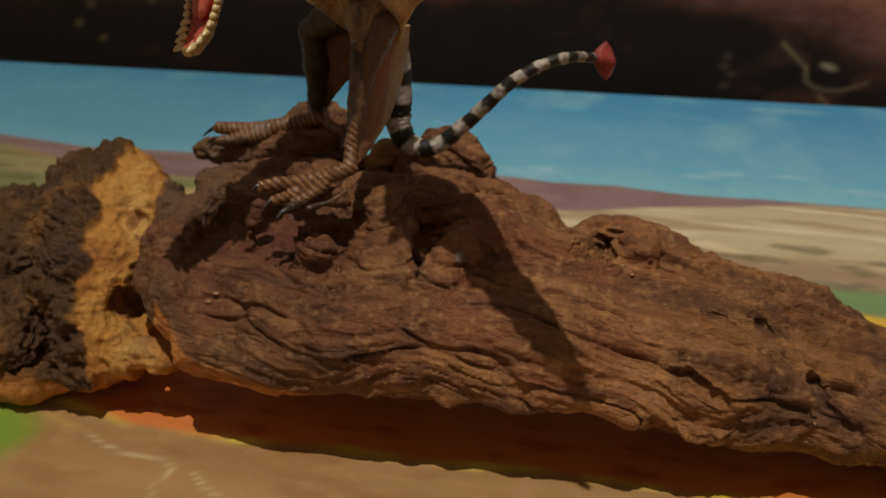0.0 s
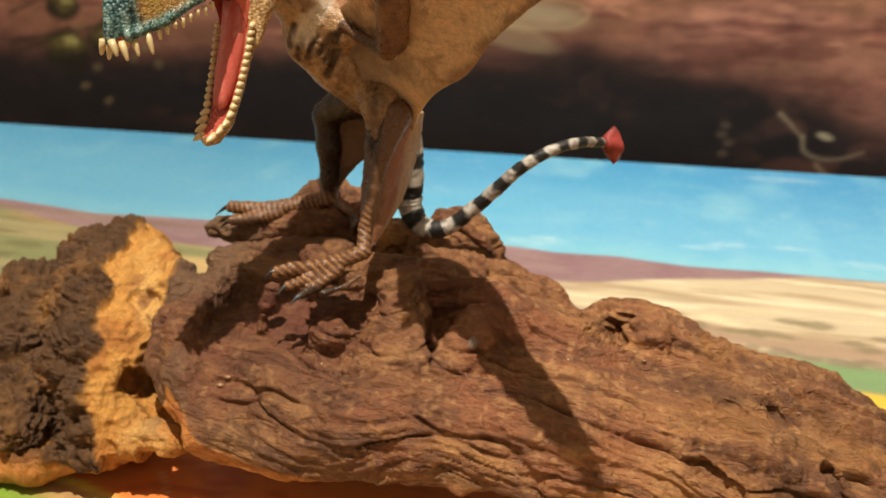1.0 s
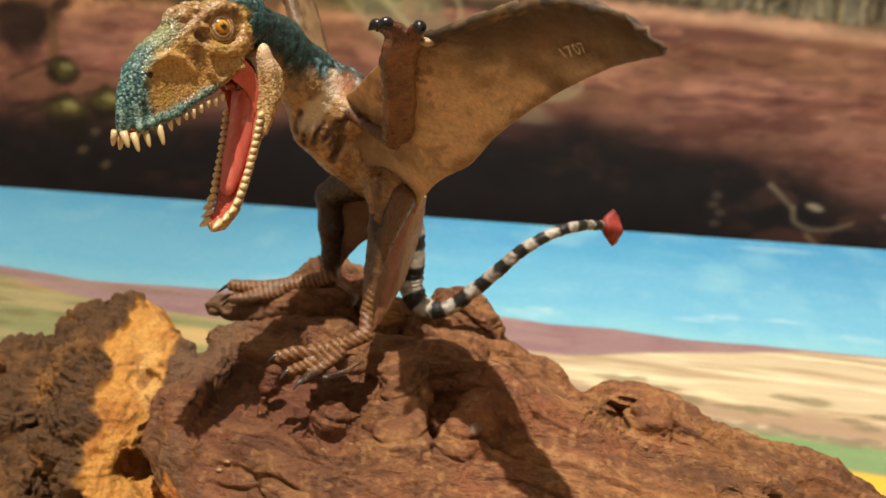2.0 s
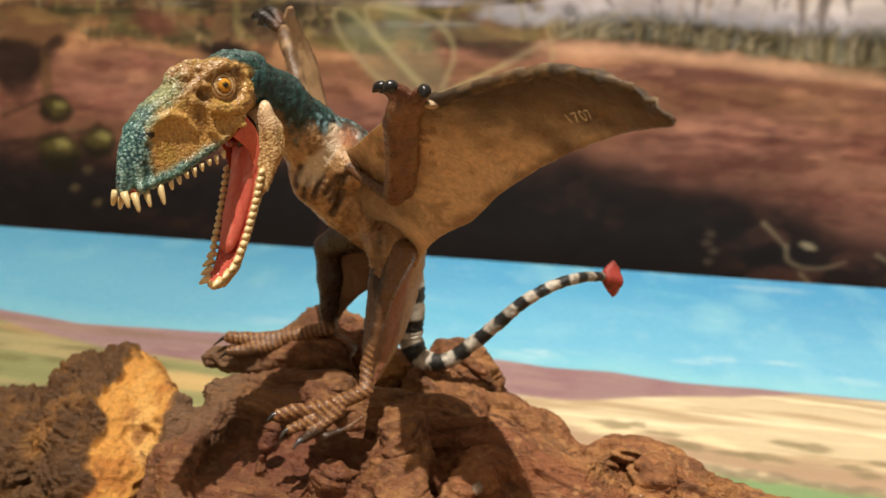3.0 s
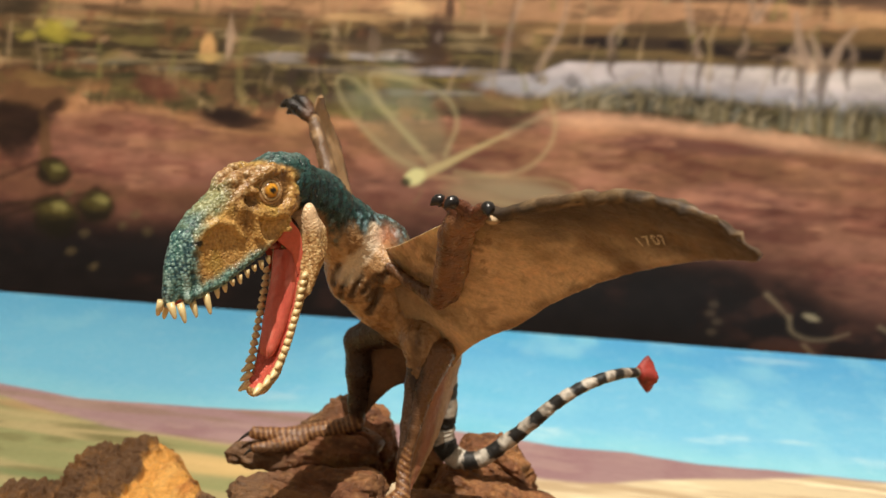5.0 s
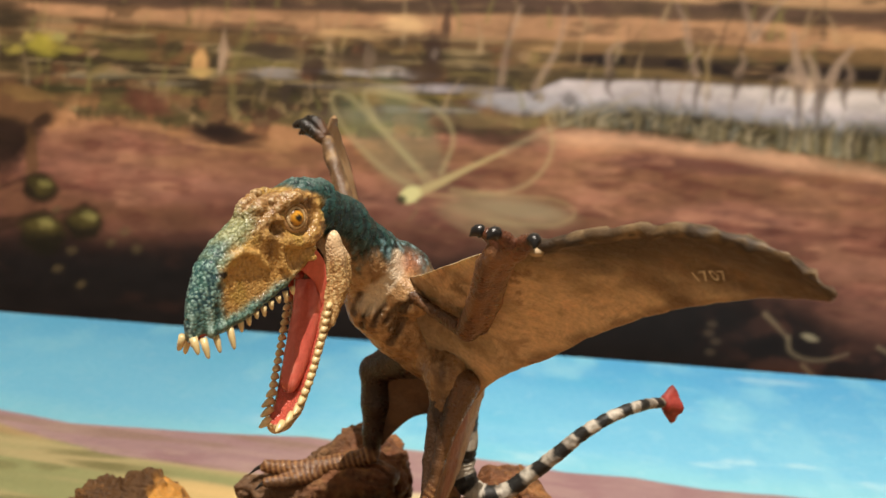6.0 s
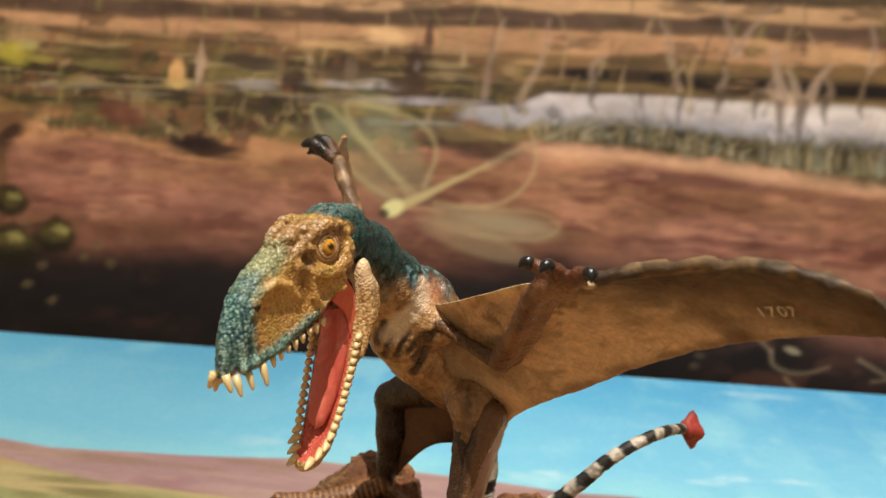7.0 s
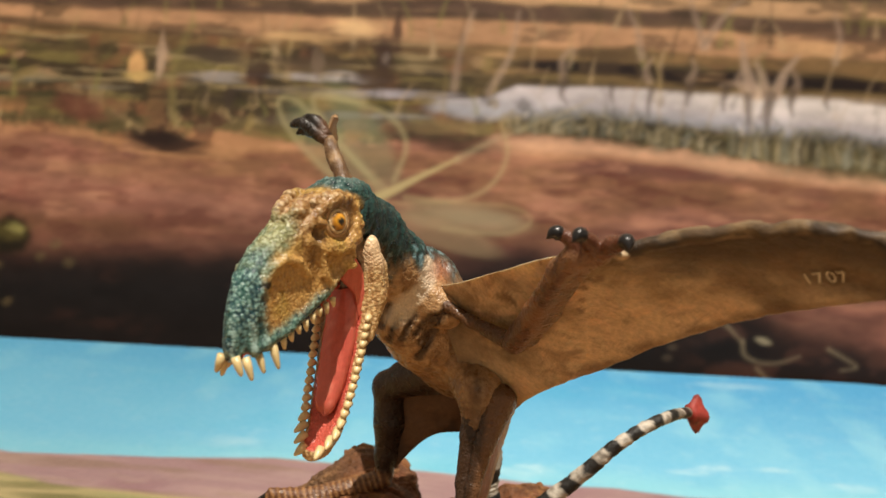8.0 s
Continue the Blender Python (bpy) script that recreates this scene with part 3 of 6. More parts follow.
    k.lay(0.45 * step(15.0, 16.0, S) * (1 - step(19.5, 21, S)) * (1 - step(-8, 0, X)) * step(0.22, 0.42, k.n(0.16, 2.2, 27)), lin(170, 150, 110))
    rnd = random.Random(11)
    # weeds and stalks, mostly faint
    for i in range(150):
        cx, cs = rnd.uniform(-44, 30), rnd.uniform(14.5, 22.5)
        h, tip = rnd.uniform(0.8, 3.6), rnd.uniform(-1.0, 1.0)
        k.stroke([(cx, cs), (cx + 0.3 * tip, cs + 0.5 * h), (cx + tip, cs + h)], rnd.uniform(0.10, 0.24), lin(*rnd.choice(((150, 130, 84), (84, 68, 46), (128, 124, 70), (54, 44, 32), (176, 152, 116)))), rnd.uniform(0.2, 0.5), 0.22, True)
    for i in range(70):
        k.blob(rnd.uniform(-44, 2), rnd.uniform(13.8, 19.5), rnd.uniform(0.3, 1.1), rnd.uniform(0.2, 0.6), lin(*rnd.choice(((46, 38, 28), (118, 78, 54), (142, 122, 76), (66, 62, 34), (160, 130, 96), (40, 34, 30)))), 0.55, rnd.uniform(-25, 25), 0.6, 0.6, i)
    # bleached branches standing in the water, with their reflections
    main = (([(16.0, 18.0), (15.6, 18.9), (15.3, 19.8), (15.0, 21.4)], 0.46), ([(16.6, 18.0), (16.5, 18.9), (16.1, 19.9)], 0.40), ([(17.3, 18.0), (17.6, 18.9), (17.9, 19.6), (18.6, 20.6)], 0.36), ([(15.9, 18.3), (14.8, 18.6), (13.8, 18.4)], 0.2), ([(18.4, 18.0), (18.7, 18.9), (18.3, 19.7)], 0.26), ([(15.4, 18.0), (14.9, 18.9), (15.2, 19.5)], 0.26))
    twigs = (([(3.6, 18.2), (3.5, 19.6), (4.2, 20.2), (3.9, 19.0)], 0.2), ([(9.2, 18.4), (8.9, 19.2), (9.3, 19.9)], 0.18), ([(11.8, 18.6), (12.1, 19.4), (11.9, 20.0)], 0.18), ([(-3.5, 17.2), (-3.3, 19.6), (-2.6, 22.4)], 0.24), ([(-1.2, 17.0), (0.1, 19.8), (0.4, 22.5)], 0.22), ([(12.6, 21.0), (12.0, 22.6), (11.4, 24.4)], 0.26), ([(12.6, 21.0), (13.6, 22.8), (14.9, 24.2)], 0.22), ([(21.0, 20.4), (21.2, 22.0), (20.8, 23.5)], 0.2), ([(8.6, 20.0), (8.2, 21.8), (7.6, 23.0)], 0.2))
    for pts, w in main + twigs:
        k.stroke(pts, w, lin(192, 168, 146), 0.75 if w > 0.3 else 0.45, 0.3, True)
        k.stroke(pts, w * 0.35, lin(110, 88, 68), 0.5, 0.2, True)
    for cx, cs, h, w in ((3.8, 17.7, 1.1, 0.28), (9.4, 17.4, 1.4, 0.2), (11.9, 17.9, 0.9, 0.3), (14.2, 17.8, 1.0, 0.26), (15.6, 17.3, 1.8, 0.32), (17.0, 17.4, 2.2, 0.42), (18.4, 17.8, 1.1, 0.3), (6.8, 17.5, 0.5, 0.2), (20.6, 17.9, 0.6, 0.2)):
        k.stroke([(cx, cs + 0.5), (cx + rnd.uniform(-0.25, 0.25), cs - 0.4 * h), (cx + rnd.uniform(-0.3, 0.3), cs - h)], w, lin(78, 64, 52), 0.75, 0.25, True)
    # grass along the water's edge: a dark mass with blades
    mass = (1 - step(0.2, 1.5, np.abs(S - rim - 0.6) + 0.8 * k.n(0.5, 0.5, 38) - 0.5 * step(14, 20, X))) * step(-1, 4, X)
    k.lay(0.85 * mass, lin(66, 62, 38))
    k.lay(0.7 * mass * step(0.0, 0.4, k.n(0.8, 0.8, 39)), lin(128, 120, 98))
    k.lay(0.7 * mass * step(0.05, 0.35, k.n(0.5, 0.6, 46)), lin(44, 40, 28))
    for i in range(420):
        cx = rnd.uniform(0, 36)
        r0 = float(np.interp(cx, [-4, -0.3, 7, 16, 24, 38], [13.5, 14.5, 14.7, 13.8, 13.5, 13.0]))
        h = rnd.uniform(0.4, 1.5) + 0.9 * (cx > 14) * rnd.random() + 1.0 * (16 < cx < 22) * rnd.random()
        g = rnd.choice(((92, 84, 54), (56, 50, 34), (136, 124, 92), (44, 38, 28), (118, 118, 104), (164, 150, 120)))
        k.stroke([(cx, r0 + rnd.uniform(0, 0.4)), (cx + rnd.uniform(-0.2, 0.2), r0 + 0.6 * h), (cx + rnd.uniform(-0.7, 0.7), r0 + h)], rnd.uniform(0.10, 0.24), lin(*g), rnd.uniform(0.25, 0.6), 0.2, True)
    # bush in front of the pool, and the dark hollow in the western bank
    k.blob(-3.4, 13.7, 3.4, 0.75, lin(56, 40, 30), 0.8, -3, 0.5, 0.7, 7)
    k.blob(-3.0, 14.5, 3.0, 0.5, lin(124, 104, 70), 0.6, 0, 0.6, 0.8, 12)
    k.blob(-22.6, 12.25, 3.0, 0.6, lin(40, 26, 22), 0.95, -3, 0.45, 0.5, 5)
    k.blob(-23.6, 12.6, 1.6, 0.5, lin(28, 18, 16), 0.8, -4, 0.5, 0.5, 6)
    plants = ((-25.1, 17.4, 0.6, 0.95, (214, 168, 110)), (-25.0, 16.7, 0.9, 0.3, (196, 168, 104)), (-23.5, 18.2, 0.35, 1.3, (176, 150, 124)), (-8.4, 19.0, 0.85, 1.5, (52, 34, 30)), (-7.6, 20.8, 0.3, 1.2, (66, 46, 36)), (-8.2, 18.9, 0.3, 0.4, (110, 96, 86)), (-8.6, 17.6, 1.3, 0.5, (66, 48, 36)))
    logs = ((-16.7, 17.6, 0.7, 0.9, (58, 42, 34)), (-19.6, 18.4, 2.3, 0.7, (64, 52, 44)), (-13.5, 18.2, 2.6, 0.6, (72, 58, 44)), (-12.8, 18.4, 0.4, 1.0, (104, 88, 72)), (-18.6, 15.5, 0.4, 0.7, (64, 52, 42)))
    leaves = ((-37.5, 18.1, 1.2, 0.8, (168, 158, 62)), (-39.8, 17.6, 0.7, 0.35, (150, 138, 66)), (-35.3, 17.8, 0.9, 0.3, (140, 128, 62)), (-38.8, 18.6, 0.6, 0.35, (164, 148, 80)), (-36.4, 18.7, 0.5, 0.25, (150, 144, 84)), (-28.5, 14.2, 2.0, 0.9, (98, 58, 46)), (-42, 20.2, 3.5, 1.2, (44, 40, 30)), (-10.2, 20.9, 1.6, 0.5, (214, 178, 130)), (-14, 20.0, 2.5, 0.35, (196, 160, 112)))
    for cx, cs, rx, ry, c in plants + logs + leaves:
        k.blob(cx, cs, rx, ry, lin(*c), 0.85, 0, 0.5, 0.6, int(cx + 50))
    k.stroke([(-22.2, 13.8), (-22.5, 15.4), (-22.6, 17.4), (-21.6, 20.4)], 0.26, lin(134, 124, 74), 0.4, 0.35)
    k.stroke([(-24.4, 13.0), (-25.4, 13.6), (-26.6, 14.2)], 0.16, lin(170, 140, 104), 0.35, 0.3, True)
    # rotten stump with its cap, and round green pods at the western end
    k.blob(-40.2, 11.2, 3.0, 2.4, lin(26, 17, 14), 0.95, 0, 0.35, 0.6, 8)
    k.blob(-39.4, 13.7, 3.2, 1.2, lin(104, 74, 50), 0.95, -4, 0.35, 0.5, 9)
    k.blob(-38.6, 14.4, 2.0, 0.5, lin(136, 108, 66), 0.7, -4, 0.5, 0.6, 10)
    k.blob(-37.0, 12.4, 0.8, 0.5, lin(40, 26, 20), 0.9, 20, 0.5, 0.5, 11)
    k.blob(-37.6, 9.8, 0.5, 1.8, lin(92, 66, 40), 0.7, 8, 0.5, 0.5, 13)
    for cx, cs, r in ((-36.6, 7.4, 1.15), (-36.1, 4.3, 1.65), (-32.9, 5.25, 1.3)):
        k.stroke([(-41, cs - 0.6), (cx - 1.5, cs + 0.7), (cx, cs + r)], 0.16, lin(34, 26, 18), 0.6, 0.2)
        k.blob(cx, cs, r * 1.15, r * 0.95, lin(26, 22, 12), 0.95, 0, 0.3, 0.3, 2)
        k.blob(cx + 0.1, cs + 0.3 * r, 0.85 * r, 0.5 * r, lin(78, 68, 34), 0.8, -8, 0.6, 0.6, 3)
        k.blob(cx + 0.3, cs + 0.42 * r, 0.4 * r, 0.22 * r, lin(150, 140, 84), 0.55, -10, 0.7, 0.6, 4)
    for cx, cs in ((-30.6, 4.0), (-29.6, 4.9), (-28.6, 3.7), (-34.6, 1.8), (-32.6, 0.8), (-35.2, 6.0), (-33.6, 3.2)):
        k.blob(cx, cs, 0.38, 0.28, lin(96, 82, 56), 0.5, 20, 0.7, 0.5, 4)
    k.c *= (1 + 0.30 * k.n(0.35, 0.9, 41) + 0.20 * k.n(1.1, 1.6, 43, 3))[:, None]
    k.c *= np.array([0.88, 0.85, 0.87]) ** step(13, 15, S)[:, None]
    # the dragonfly: body, four clear wings with pale veined rims
    for ring in ([(-8.6, 9.6), (-11.4, 11.0), (-14.3, 13.6), (-15.2, 15.6), (-13.9, 15.6), (-11.2, 13.2), (-9.0, 11.2), (-8.0, 10.0)],
                 [(-7.6, 10.2), (-10.4, 12.6), (-12.6, 15.0), (-12.6, 16.2), (-10.2, 15.8), (-7.6, 15.0), (-6.4, 13.2), (-7.0, 10.8)]):
        cxy = np.mean(ring, axis=0)
        k.blob(cxy[0], cxy[1], 4.1, 1.3, lin(150, 158, 120), 0.24, -46 if ring[0][0] < -8 else -55, 0.35)
        k.stroke(ring, 0.18, lin(172, 160, 118), 0.38, 0.2)
    k.blob(-2.2, 8.6, 4.3, 1.05, lin(158, 142, 110), 0.38, -3, 0.25)
    k.blob(-1.6, 8.7, 2.8, 0.5, lin(170, 156, 124), 0.30, -3, 0.5)
    k.blob(-3.4, 7.4, 3.8, 0.9, lin(158, 138, 104), 0.34, -14, 0.25)
    k.stroke([(-7.6, 9.2), (-4, 9.5), (0.4, 9.6), (2.2, 8.8), (0.6, 7.8), (-3.6, 7.8)], 0.1, lin(170, 150, 108), 0.35, 0.2)
    k.stroke([(-6.2, 9.7), (-3.2, 9.7), (-1.2, 10.4), (0.0, 11.8), (0.3, 13.4), (-0.2, 15.0)], 0.14, lin(180, 160, 116), 0.4, 0.2)
    k.stroke([(-9.2, 9.0), (-7.6, 9.8), (-5.4, 11.1), (-2.9, 12.5)], 0.42, lin(184, 166, 118), 0.8, 0.2, True)
    k.stroke([(-2.9, 12.5), (-0.6, 13.9), (3.0, 15.6), (5.6, 17.0)], 0.22, lin(168, 152, 118), 0.4, 0.25, True)
    k.blob(-9.0, 9.15, 0.75, 0.55, lin(204, 196, 140), 0.95, 25, 0.3)
    k.blob(-9.6, 8.75, 0.35, 0.3, lin(50, 46, 30), 0.9, 0, 0.3)
    k.stroke([(-8.4, 8.9), (-8.5, 8.0), (-8.9, 7.4)], 0.08, lin(120, 96, 70), 0.7, 0.12)
    # pale curled shoots and a beaded stalk in the dark of the bank
    for pts, w in (([(14.7, 3.3), (15.5, 2.6), (16.2, 1.9)], 0.26), ([(16.2, 2.0), (16.4, 1.1), (17.4, 0.7), (18.6, 0.8), (19.8, 1.3)], 0.2), ([(17.2, 0.3), (18.2, -0.5), (19.6, -0.9), (21.0, -0.8)], 0.17), ([(21.6, 1.9), (22.6, 1.4), (23.4, 0.9), (22.4, 0.6)], 0.18)):
        k.stroke(pts, w * 0.45, lin(150, 132, 104), 0.55, 0.2, True)
    k.blob(17.5, 2.1, 0.5, 0.2, lin(160, 146, 118), 0.65, -15, 0.5)
    for cx, cs in ((11.5, 2.35), (11.35, 1.75), (11.8, 1.25), (11.5, 0.55)):
        k.blob(cx, cs, 0.3, 0.2, lin(84, 72, 58), 0.5, 0, 0.7)
    part("printed_sheet", sheet("printed_sheet", x, s, place, k.c, POSTER), thing)


landscape_base()
backdrop()


# ---- the driftwood ----
def grain_of(p, seed=0):
    """Coordinates that run with the grain of the trunk: long along it, short across it, swirling round the hollow and the knots."""
    warp = np.stack([vnoise(p * 0.45, seed + 1), vnoise(p * 0.45 + 31, seed + 2), vnoise(p * 0.45 + 77, seed + 3)], 1)
    q = p + 0.40 * warp
    q[:, 2] += 0.20 * np.maximum(q[:, 0] - 2.5, 0) - 0.6 * np.exp(-(((p[:, 0] - 2.3) / 1.3) ** 2)) + 0.12 * np.minimum(q[:, 0] - 2.5, 0)
    for c, r, lift in (((-0.8, -1.6, 5.0), 2.6, 0.8), ((6.6, 1.4, 5.0), 1.3, 1.1), ((11.6, -0.6, 2.7), 1.1, 0.9)):
        d = np.linalg.norm((p - c) / [1.3, 1, 1], axis=1)
        q[:, 2] += lift * np.exp(-((d / r) ** 2)) * d / r
    return q


def wood_field(g):
    """The trunk with its humps, its hollow and the stump that grows out of its western foot."""
    d = chain(g, [(-2.9, 0.5, 3.1), (0.5, 0.4, 3.1), (5.5, 0.72, 3.0), (9.0, 0.85, 2.6), (12.0, 1.0, 2.0), (15.5, 1.2, 1.3), (18.3, 1.5, 0.9)], [1.75, 1.83, 1.71, 1.58, 1.25, 1.05, 0.8], 0.4, (1, 1.85, 1))
    # the western front falls away as a slope under the hollow
    d = smax(d, (g[2] - 3.0 - 0.95 * (g[1] + 3.0) - 1.1 * np.maximum(g[0] + 2.1, 0)) / 1.38, 0.25)
    # crest from the feet down the eastern shoulder, with its spur towards the front
    d = smin(d, chain(g, [(-0.2, 1.6, 5.0), (1.6, 1.4, 5.15), (3.0, 0.5, 5.1), (5.4, 0.6, 4.35), (7.4, 1.5, 4.25), (9.8, 1.5, 3.4), (12.5, 1.9, 2.4)], [0.80, 0.75, 0.72, 0.75, 0.75, 0.70, 0.6], 0.3), 0.35)
    d = smin(d, chain(g, [(3.0, 0.3, 5.1), (2.5, -1.0, 4.6), (2.2, -1.85, 3.6), (2.0, -2.5, 3.0)], [0.55, 0.52, 0.50, 0.5], 0.2), 0.22)
    d = smin(d, chain(g, [(4.4, -1.75, 3.5), (6.0, -1.55, 3.1), (8.2, -1.5, 2.7), (10.2, -1.2, 2.1)], [0.58, 0.55, 0.55, 0.5], 0.3), 0.3)
    d = smin(d, ball(g, (6.6, 2.3, 4.25), (1.4, 0.9, 0.80)), 0.55)
    d = smin(d, ball(g, (10.3, 2.0, 3.1), (1.8, 1.2, 0.85)), 0.5)
    # back humps behind the tail and the far foot
    d = smin(d, ball(g, (1.40, 4.5, 5.0), (1.2, 1.0, 1.50)), 0.25)
    d = smin(d, ball(g, (1.6, 2.9, 4.9), (1.0, 0.9, 0.85)), 0.25)
    d = smin(d, ball(g, (2.8, 3.5, 4.3), (0.85, 1.0, 1.0)), 0.45)
    d = smin(d, ball(g, (3.9, 3.4, 4.0), (0.9, 0.9, 0.95)), 0.5)
    d = smin(d, ball(g, (-2.9, 5.2, 5.0), (1.5, 1.3, 1.65)), 0.25)
    d = smin(d, ball(g, (-3.9, 5.0, 4.8), (0.9, 0.9, 1.25)), 0.15)
    d = smin(d, ball(g, (-0.35, 4.0, 5.1), (0.55, 0.5, 0.95)), 0.15)
    d = smin(d, ball(g, (0.75, 3.3, 5.2), (0.75, 0.7, 0.85)), 0.2)
    # stepped ledges under the far foot
    d = smin(d, chain(g, [(-5.35, 2.75, 5.72), (-4.2, 2.95, 5.80), (-2.2, 3.7, 6.0)], [0.26, 0.36, 0.52], 0.2), 0.15)
    d = smin(d, chain(g, [(-4.75, 1.7, 5.18), (-3.4, 2.2, 5.30), (-1.8, 2.4, 5.3)], [0.34, 0.40, 0.6], 0.2), 0.18)
    # tilted facet behind the near foot, and the ledge that carries it
    d = smin(d, chain(g, [(-1.8, 0.8, 6.05), (-1.2, 0.3, 5.85), (-0.4, -0.2, 5.85)], [0.22, 0.38, 0.34], 0.1), 0.12)
    d = smin(d, chain(g, [(-1.3, -0.2, 5.9), (-0.95, -0.95, 6.02)], [0.30, 0.20], 0.1), 0.12)
    # rim round the hollow
    d = smin(d, chain(g, [(-4.35, 1.5, 5.05), (-4.45, 0.2, 4.75), (-4.45, -1.1, 4.3), (-4.0, -2.0, 3.7), (-3.2, -2.6, 2.7), (-1.5, -2.65, 2.6), (1.0, -2.45, 2.8)], [0.45, 0.52, 0.55, 0.55, 0.55, 0.58, 0.6], 0.2), 0.22)
    d = smin(d, chain(g, [(-4.85, 0.9, 4.6), (-5.0, -0.5, 4.25), (-4.98, -1.2, 3.6), (-4.0, -2.15, 2.9)], [0.45, 0.55, 0.52, 0.48], 0.2), 0.25)
    d = smin(d, chain(g, [(-3.5, -2.4, 2.1), (-1, -2.5, 2.15), (3, -2.2, 2.3), (7, -1.8, 2.3), (9.6, -1.35, 1.8)], [0.45, 0.48, 0.5, 0.5, 0.45], 0.3), 0.3)
    d = smin(d, chain(g, [(-4.3, 1.3, 4.55), (-3.3, 1.5, 4.85), (-2.3, 1.5, 4.95)], [0.55, 0.62, 0.65], 0.2), 0.25)
    # the hollow under the ledge: undercut, with a knob, a strut and folds
    d = smax(d, -chain(g, [(-2.9, -1.3, 5.35), (-1.4, -1.1, 5.35), (-0.2, -0.9, 5.40)], [0.62, 0.52, 0.45], 0.15), 0.15)
    d = smax(d, -chain(g, [(-1.7, 0.0, 5.2), (-0.6, 0.1, 5.3), (0.5, 0.0, 5.5)], [0.35, 0.34, 0.30], 0.1), 0.12)
    d = smax(d, -chain(g, [(-3.6, 0.4, 5.55), (-3.45, -0.6, 5.2), (-3.3, -1.4, 4.75)], [0.46, 0.48, 0.40], 0.15), 0.12)
    d = smax(d, -cone(g, (-2.9, 0.4, 5.7), (-2.1, 1.4, 5.95), 0.50, 0.36), 0.15)
    d = smax(d, -cone(g, (0.1, 1.6, 6.0), (-0.8, 2.2, 6.1), 0.35, 0.35), 0.15)
    d = smax(d, -ball(g, (-0.75, -0.75, 5.22), (1.55, 1.05, 0.62)), 0.12)
    d = smin(d, chain(g, [(-1.3, -0.2, 5.9), (-0.95, -0.95, 6.04)], [0.28, 0.17], 0.1), 0.10)
    d = smin(d, chain(g, [(0.9, 0.1, 5.45), (1.15, -1.0, 4.6), (1.3, -2.0, 3.75)], [0.62, 0.75, 0.70], 0.2), 0.5)
    d = smin(d, ball(g, (-0.58, -1.28, 4.90), (0.55, 0.40, 0.35)), 0.18)
    d = smin(d, cone(g, (-2.15, -0.65, 5.75), (-2.40, -1.05, 4.7), 0.13, 0.16), 0.08)
    d = smin(d, ball(g, (-2.0, -1.5, 3.95), (0.6, 0.5, 0.45)), 0.2)
    d = smax(d, -chain(g, [(-2.7, -2.3, 3.75), (-1.7, -2.75, 3.75), (-0.9, -3.0, 3.9)], [0.10, 0.16, 0.10], 0.05), 0.08)
    d = smax(d, -chain(g, [(1.85, -0.5, 5.2), (1.95, -1.1, 4.6), (1.9, -1.8, 4.1)], [0.30, 0.28, 0.14], 0.1), 0.2)
    # knot hole on the eastern shoulder with its scar; long open cracks
    d = smax(d, -cone(g, (5.80, 0.40, 5.32), (6.30, 1.6, 4.62), 0.60, 0.46), 0.08)
    d = smin(d, ball(g, (6.92, 1.05, 4.84), (0.64, 0.62, 0.50)), 0.06)
    d = smax(d, -chain(g, [(11.0, -0.9, 3.1), (11.2, -1.3, 2.5), (12.4, -1.5, 2.0), (14.2, -1.2, 1.5)], [0.13, 0.18, 0.17, 0.14], 0.1), 0.10)
    d = smax(d, -chain(g, [(5.5, -0.9, 5.0), (6.8, -1.35, 4.6), (8.2, -2.0, 3.9), (9.3, -2.3, 3.2)], [0.07, 0.14, 0.13, 0.06], 0.1), 0.10)
    for crack in ([(-1.4, -3.25, 3.3), (0.4, -3.45, 3.2), (1.9, -3.4, 3.35)], [(-2.9, -3.0, 2.4), (-0.8, -3.35, 2.2), (1.8, -3.2, 2.3), (4.2, -3.1, 2.7)], [(2.8, -2.7, 3.75), (4.2, -2.95, 3.5), (5.8, -3.0, 3.0)]):
        d = smax(d, -chain(g, crack, [0.04] + [0.08] * (len(crack) - 2) + [0.04], 0.1), 0.10)
    for crack in ([(6.3, -1.35, 4.3), (7.15, -1.65, 3.95), (7.9, -1.8, 3.65), (8.35, -2.0, 3.15), (9.1, -2.1, 2.9)], [(8.5, -0.3, 4.15), (8.9, -0.5, 4.05), (9.4, -0.9, 3.95)]):
        d = smax(d, -chain(g, crack, [0.06] + [0.15] * (len(crack) - 2) + [0.08], 0.1), 0.08)
    for pit in ((10.07, -0.25, 3.78), (10.1, -1.6, 3.35), (9.9, -0.1, 3.85)):
        d = smax(d, -ball(g, pit, (0.24, 0.2, 0.15)), 0.08)
    # stump
    s = chain(g, [(-8.35, 3.0, 4.05), (-7.65, 1.2, 3.45), (-7.0, -0.2, 2.5), (-6.7, -1.2, 1.8)], [1.25, 1.72, 1.80, 1.32], 0.4)
    s = smin(s, cone(g, (-9.6, 3.1, 3.75), (-10.5, 0.5, 2.1), 1.15, 1.6), 0.3)
    s = smin(s, cone(g, (-12.0, 2.6, 2.2), (-14.5, 2.0, 1.0), 1.4, 1.2), 0.5)
    s = smin(s, cone(g, (-10.3, -0.6, 1.6), (-9.2, -1.5, 1.45), 1.35, 1.15), 0.3)
    s = smin(s, cone(g, (-6.6, 1.0, 3.6), (-5.25, 0.45, 4.6), 1.15, 0.62), 0.35)
    s = smin(s, chain(g, [(-7.3, 2.3, 4.8), (-6.5, 1.5, 4.75), (-5.6, 1.0, 4.95)], [0.55, 0.50, 0.30], 0.2), 0.2)
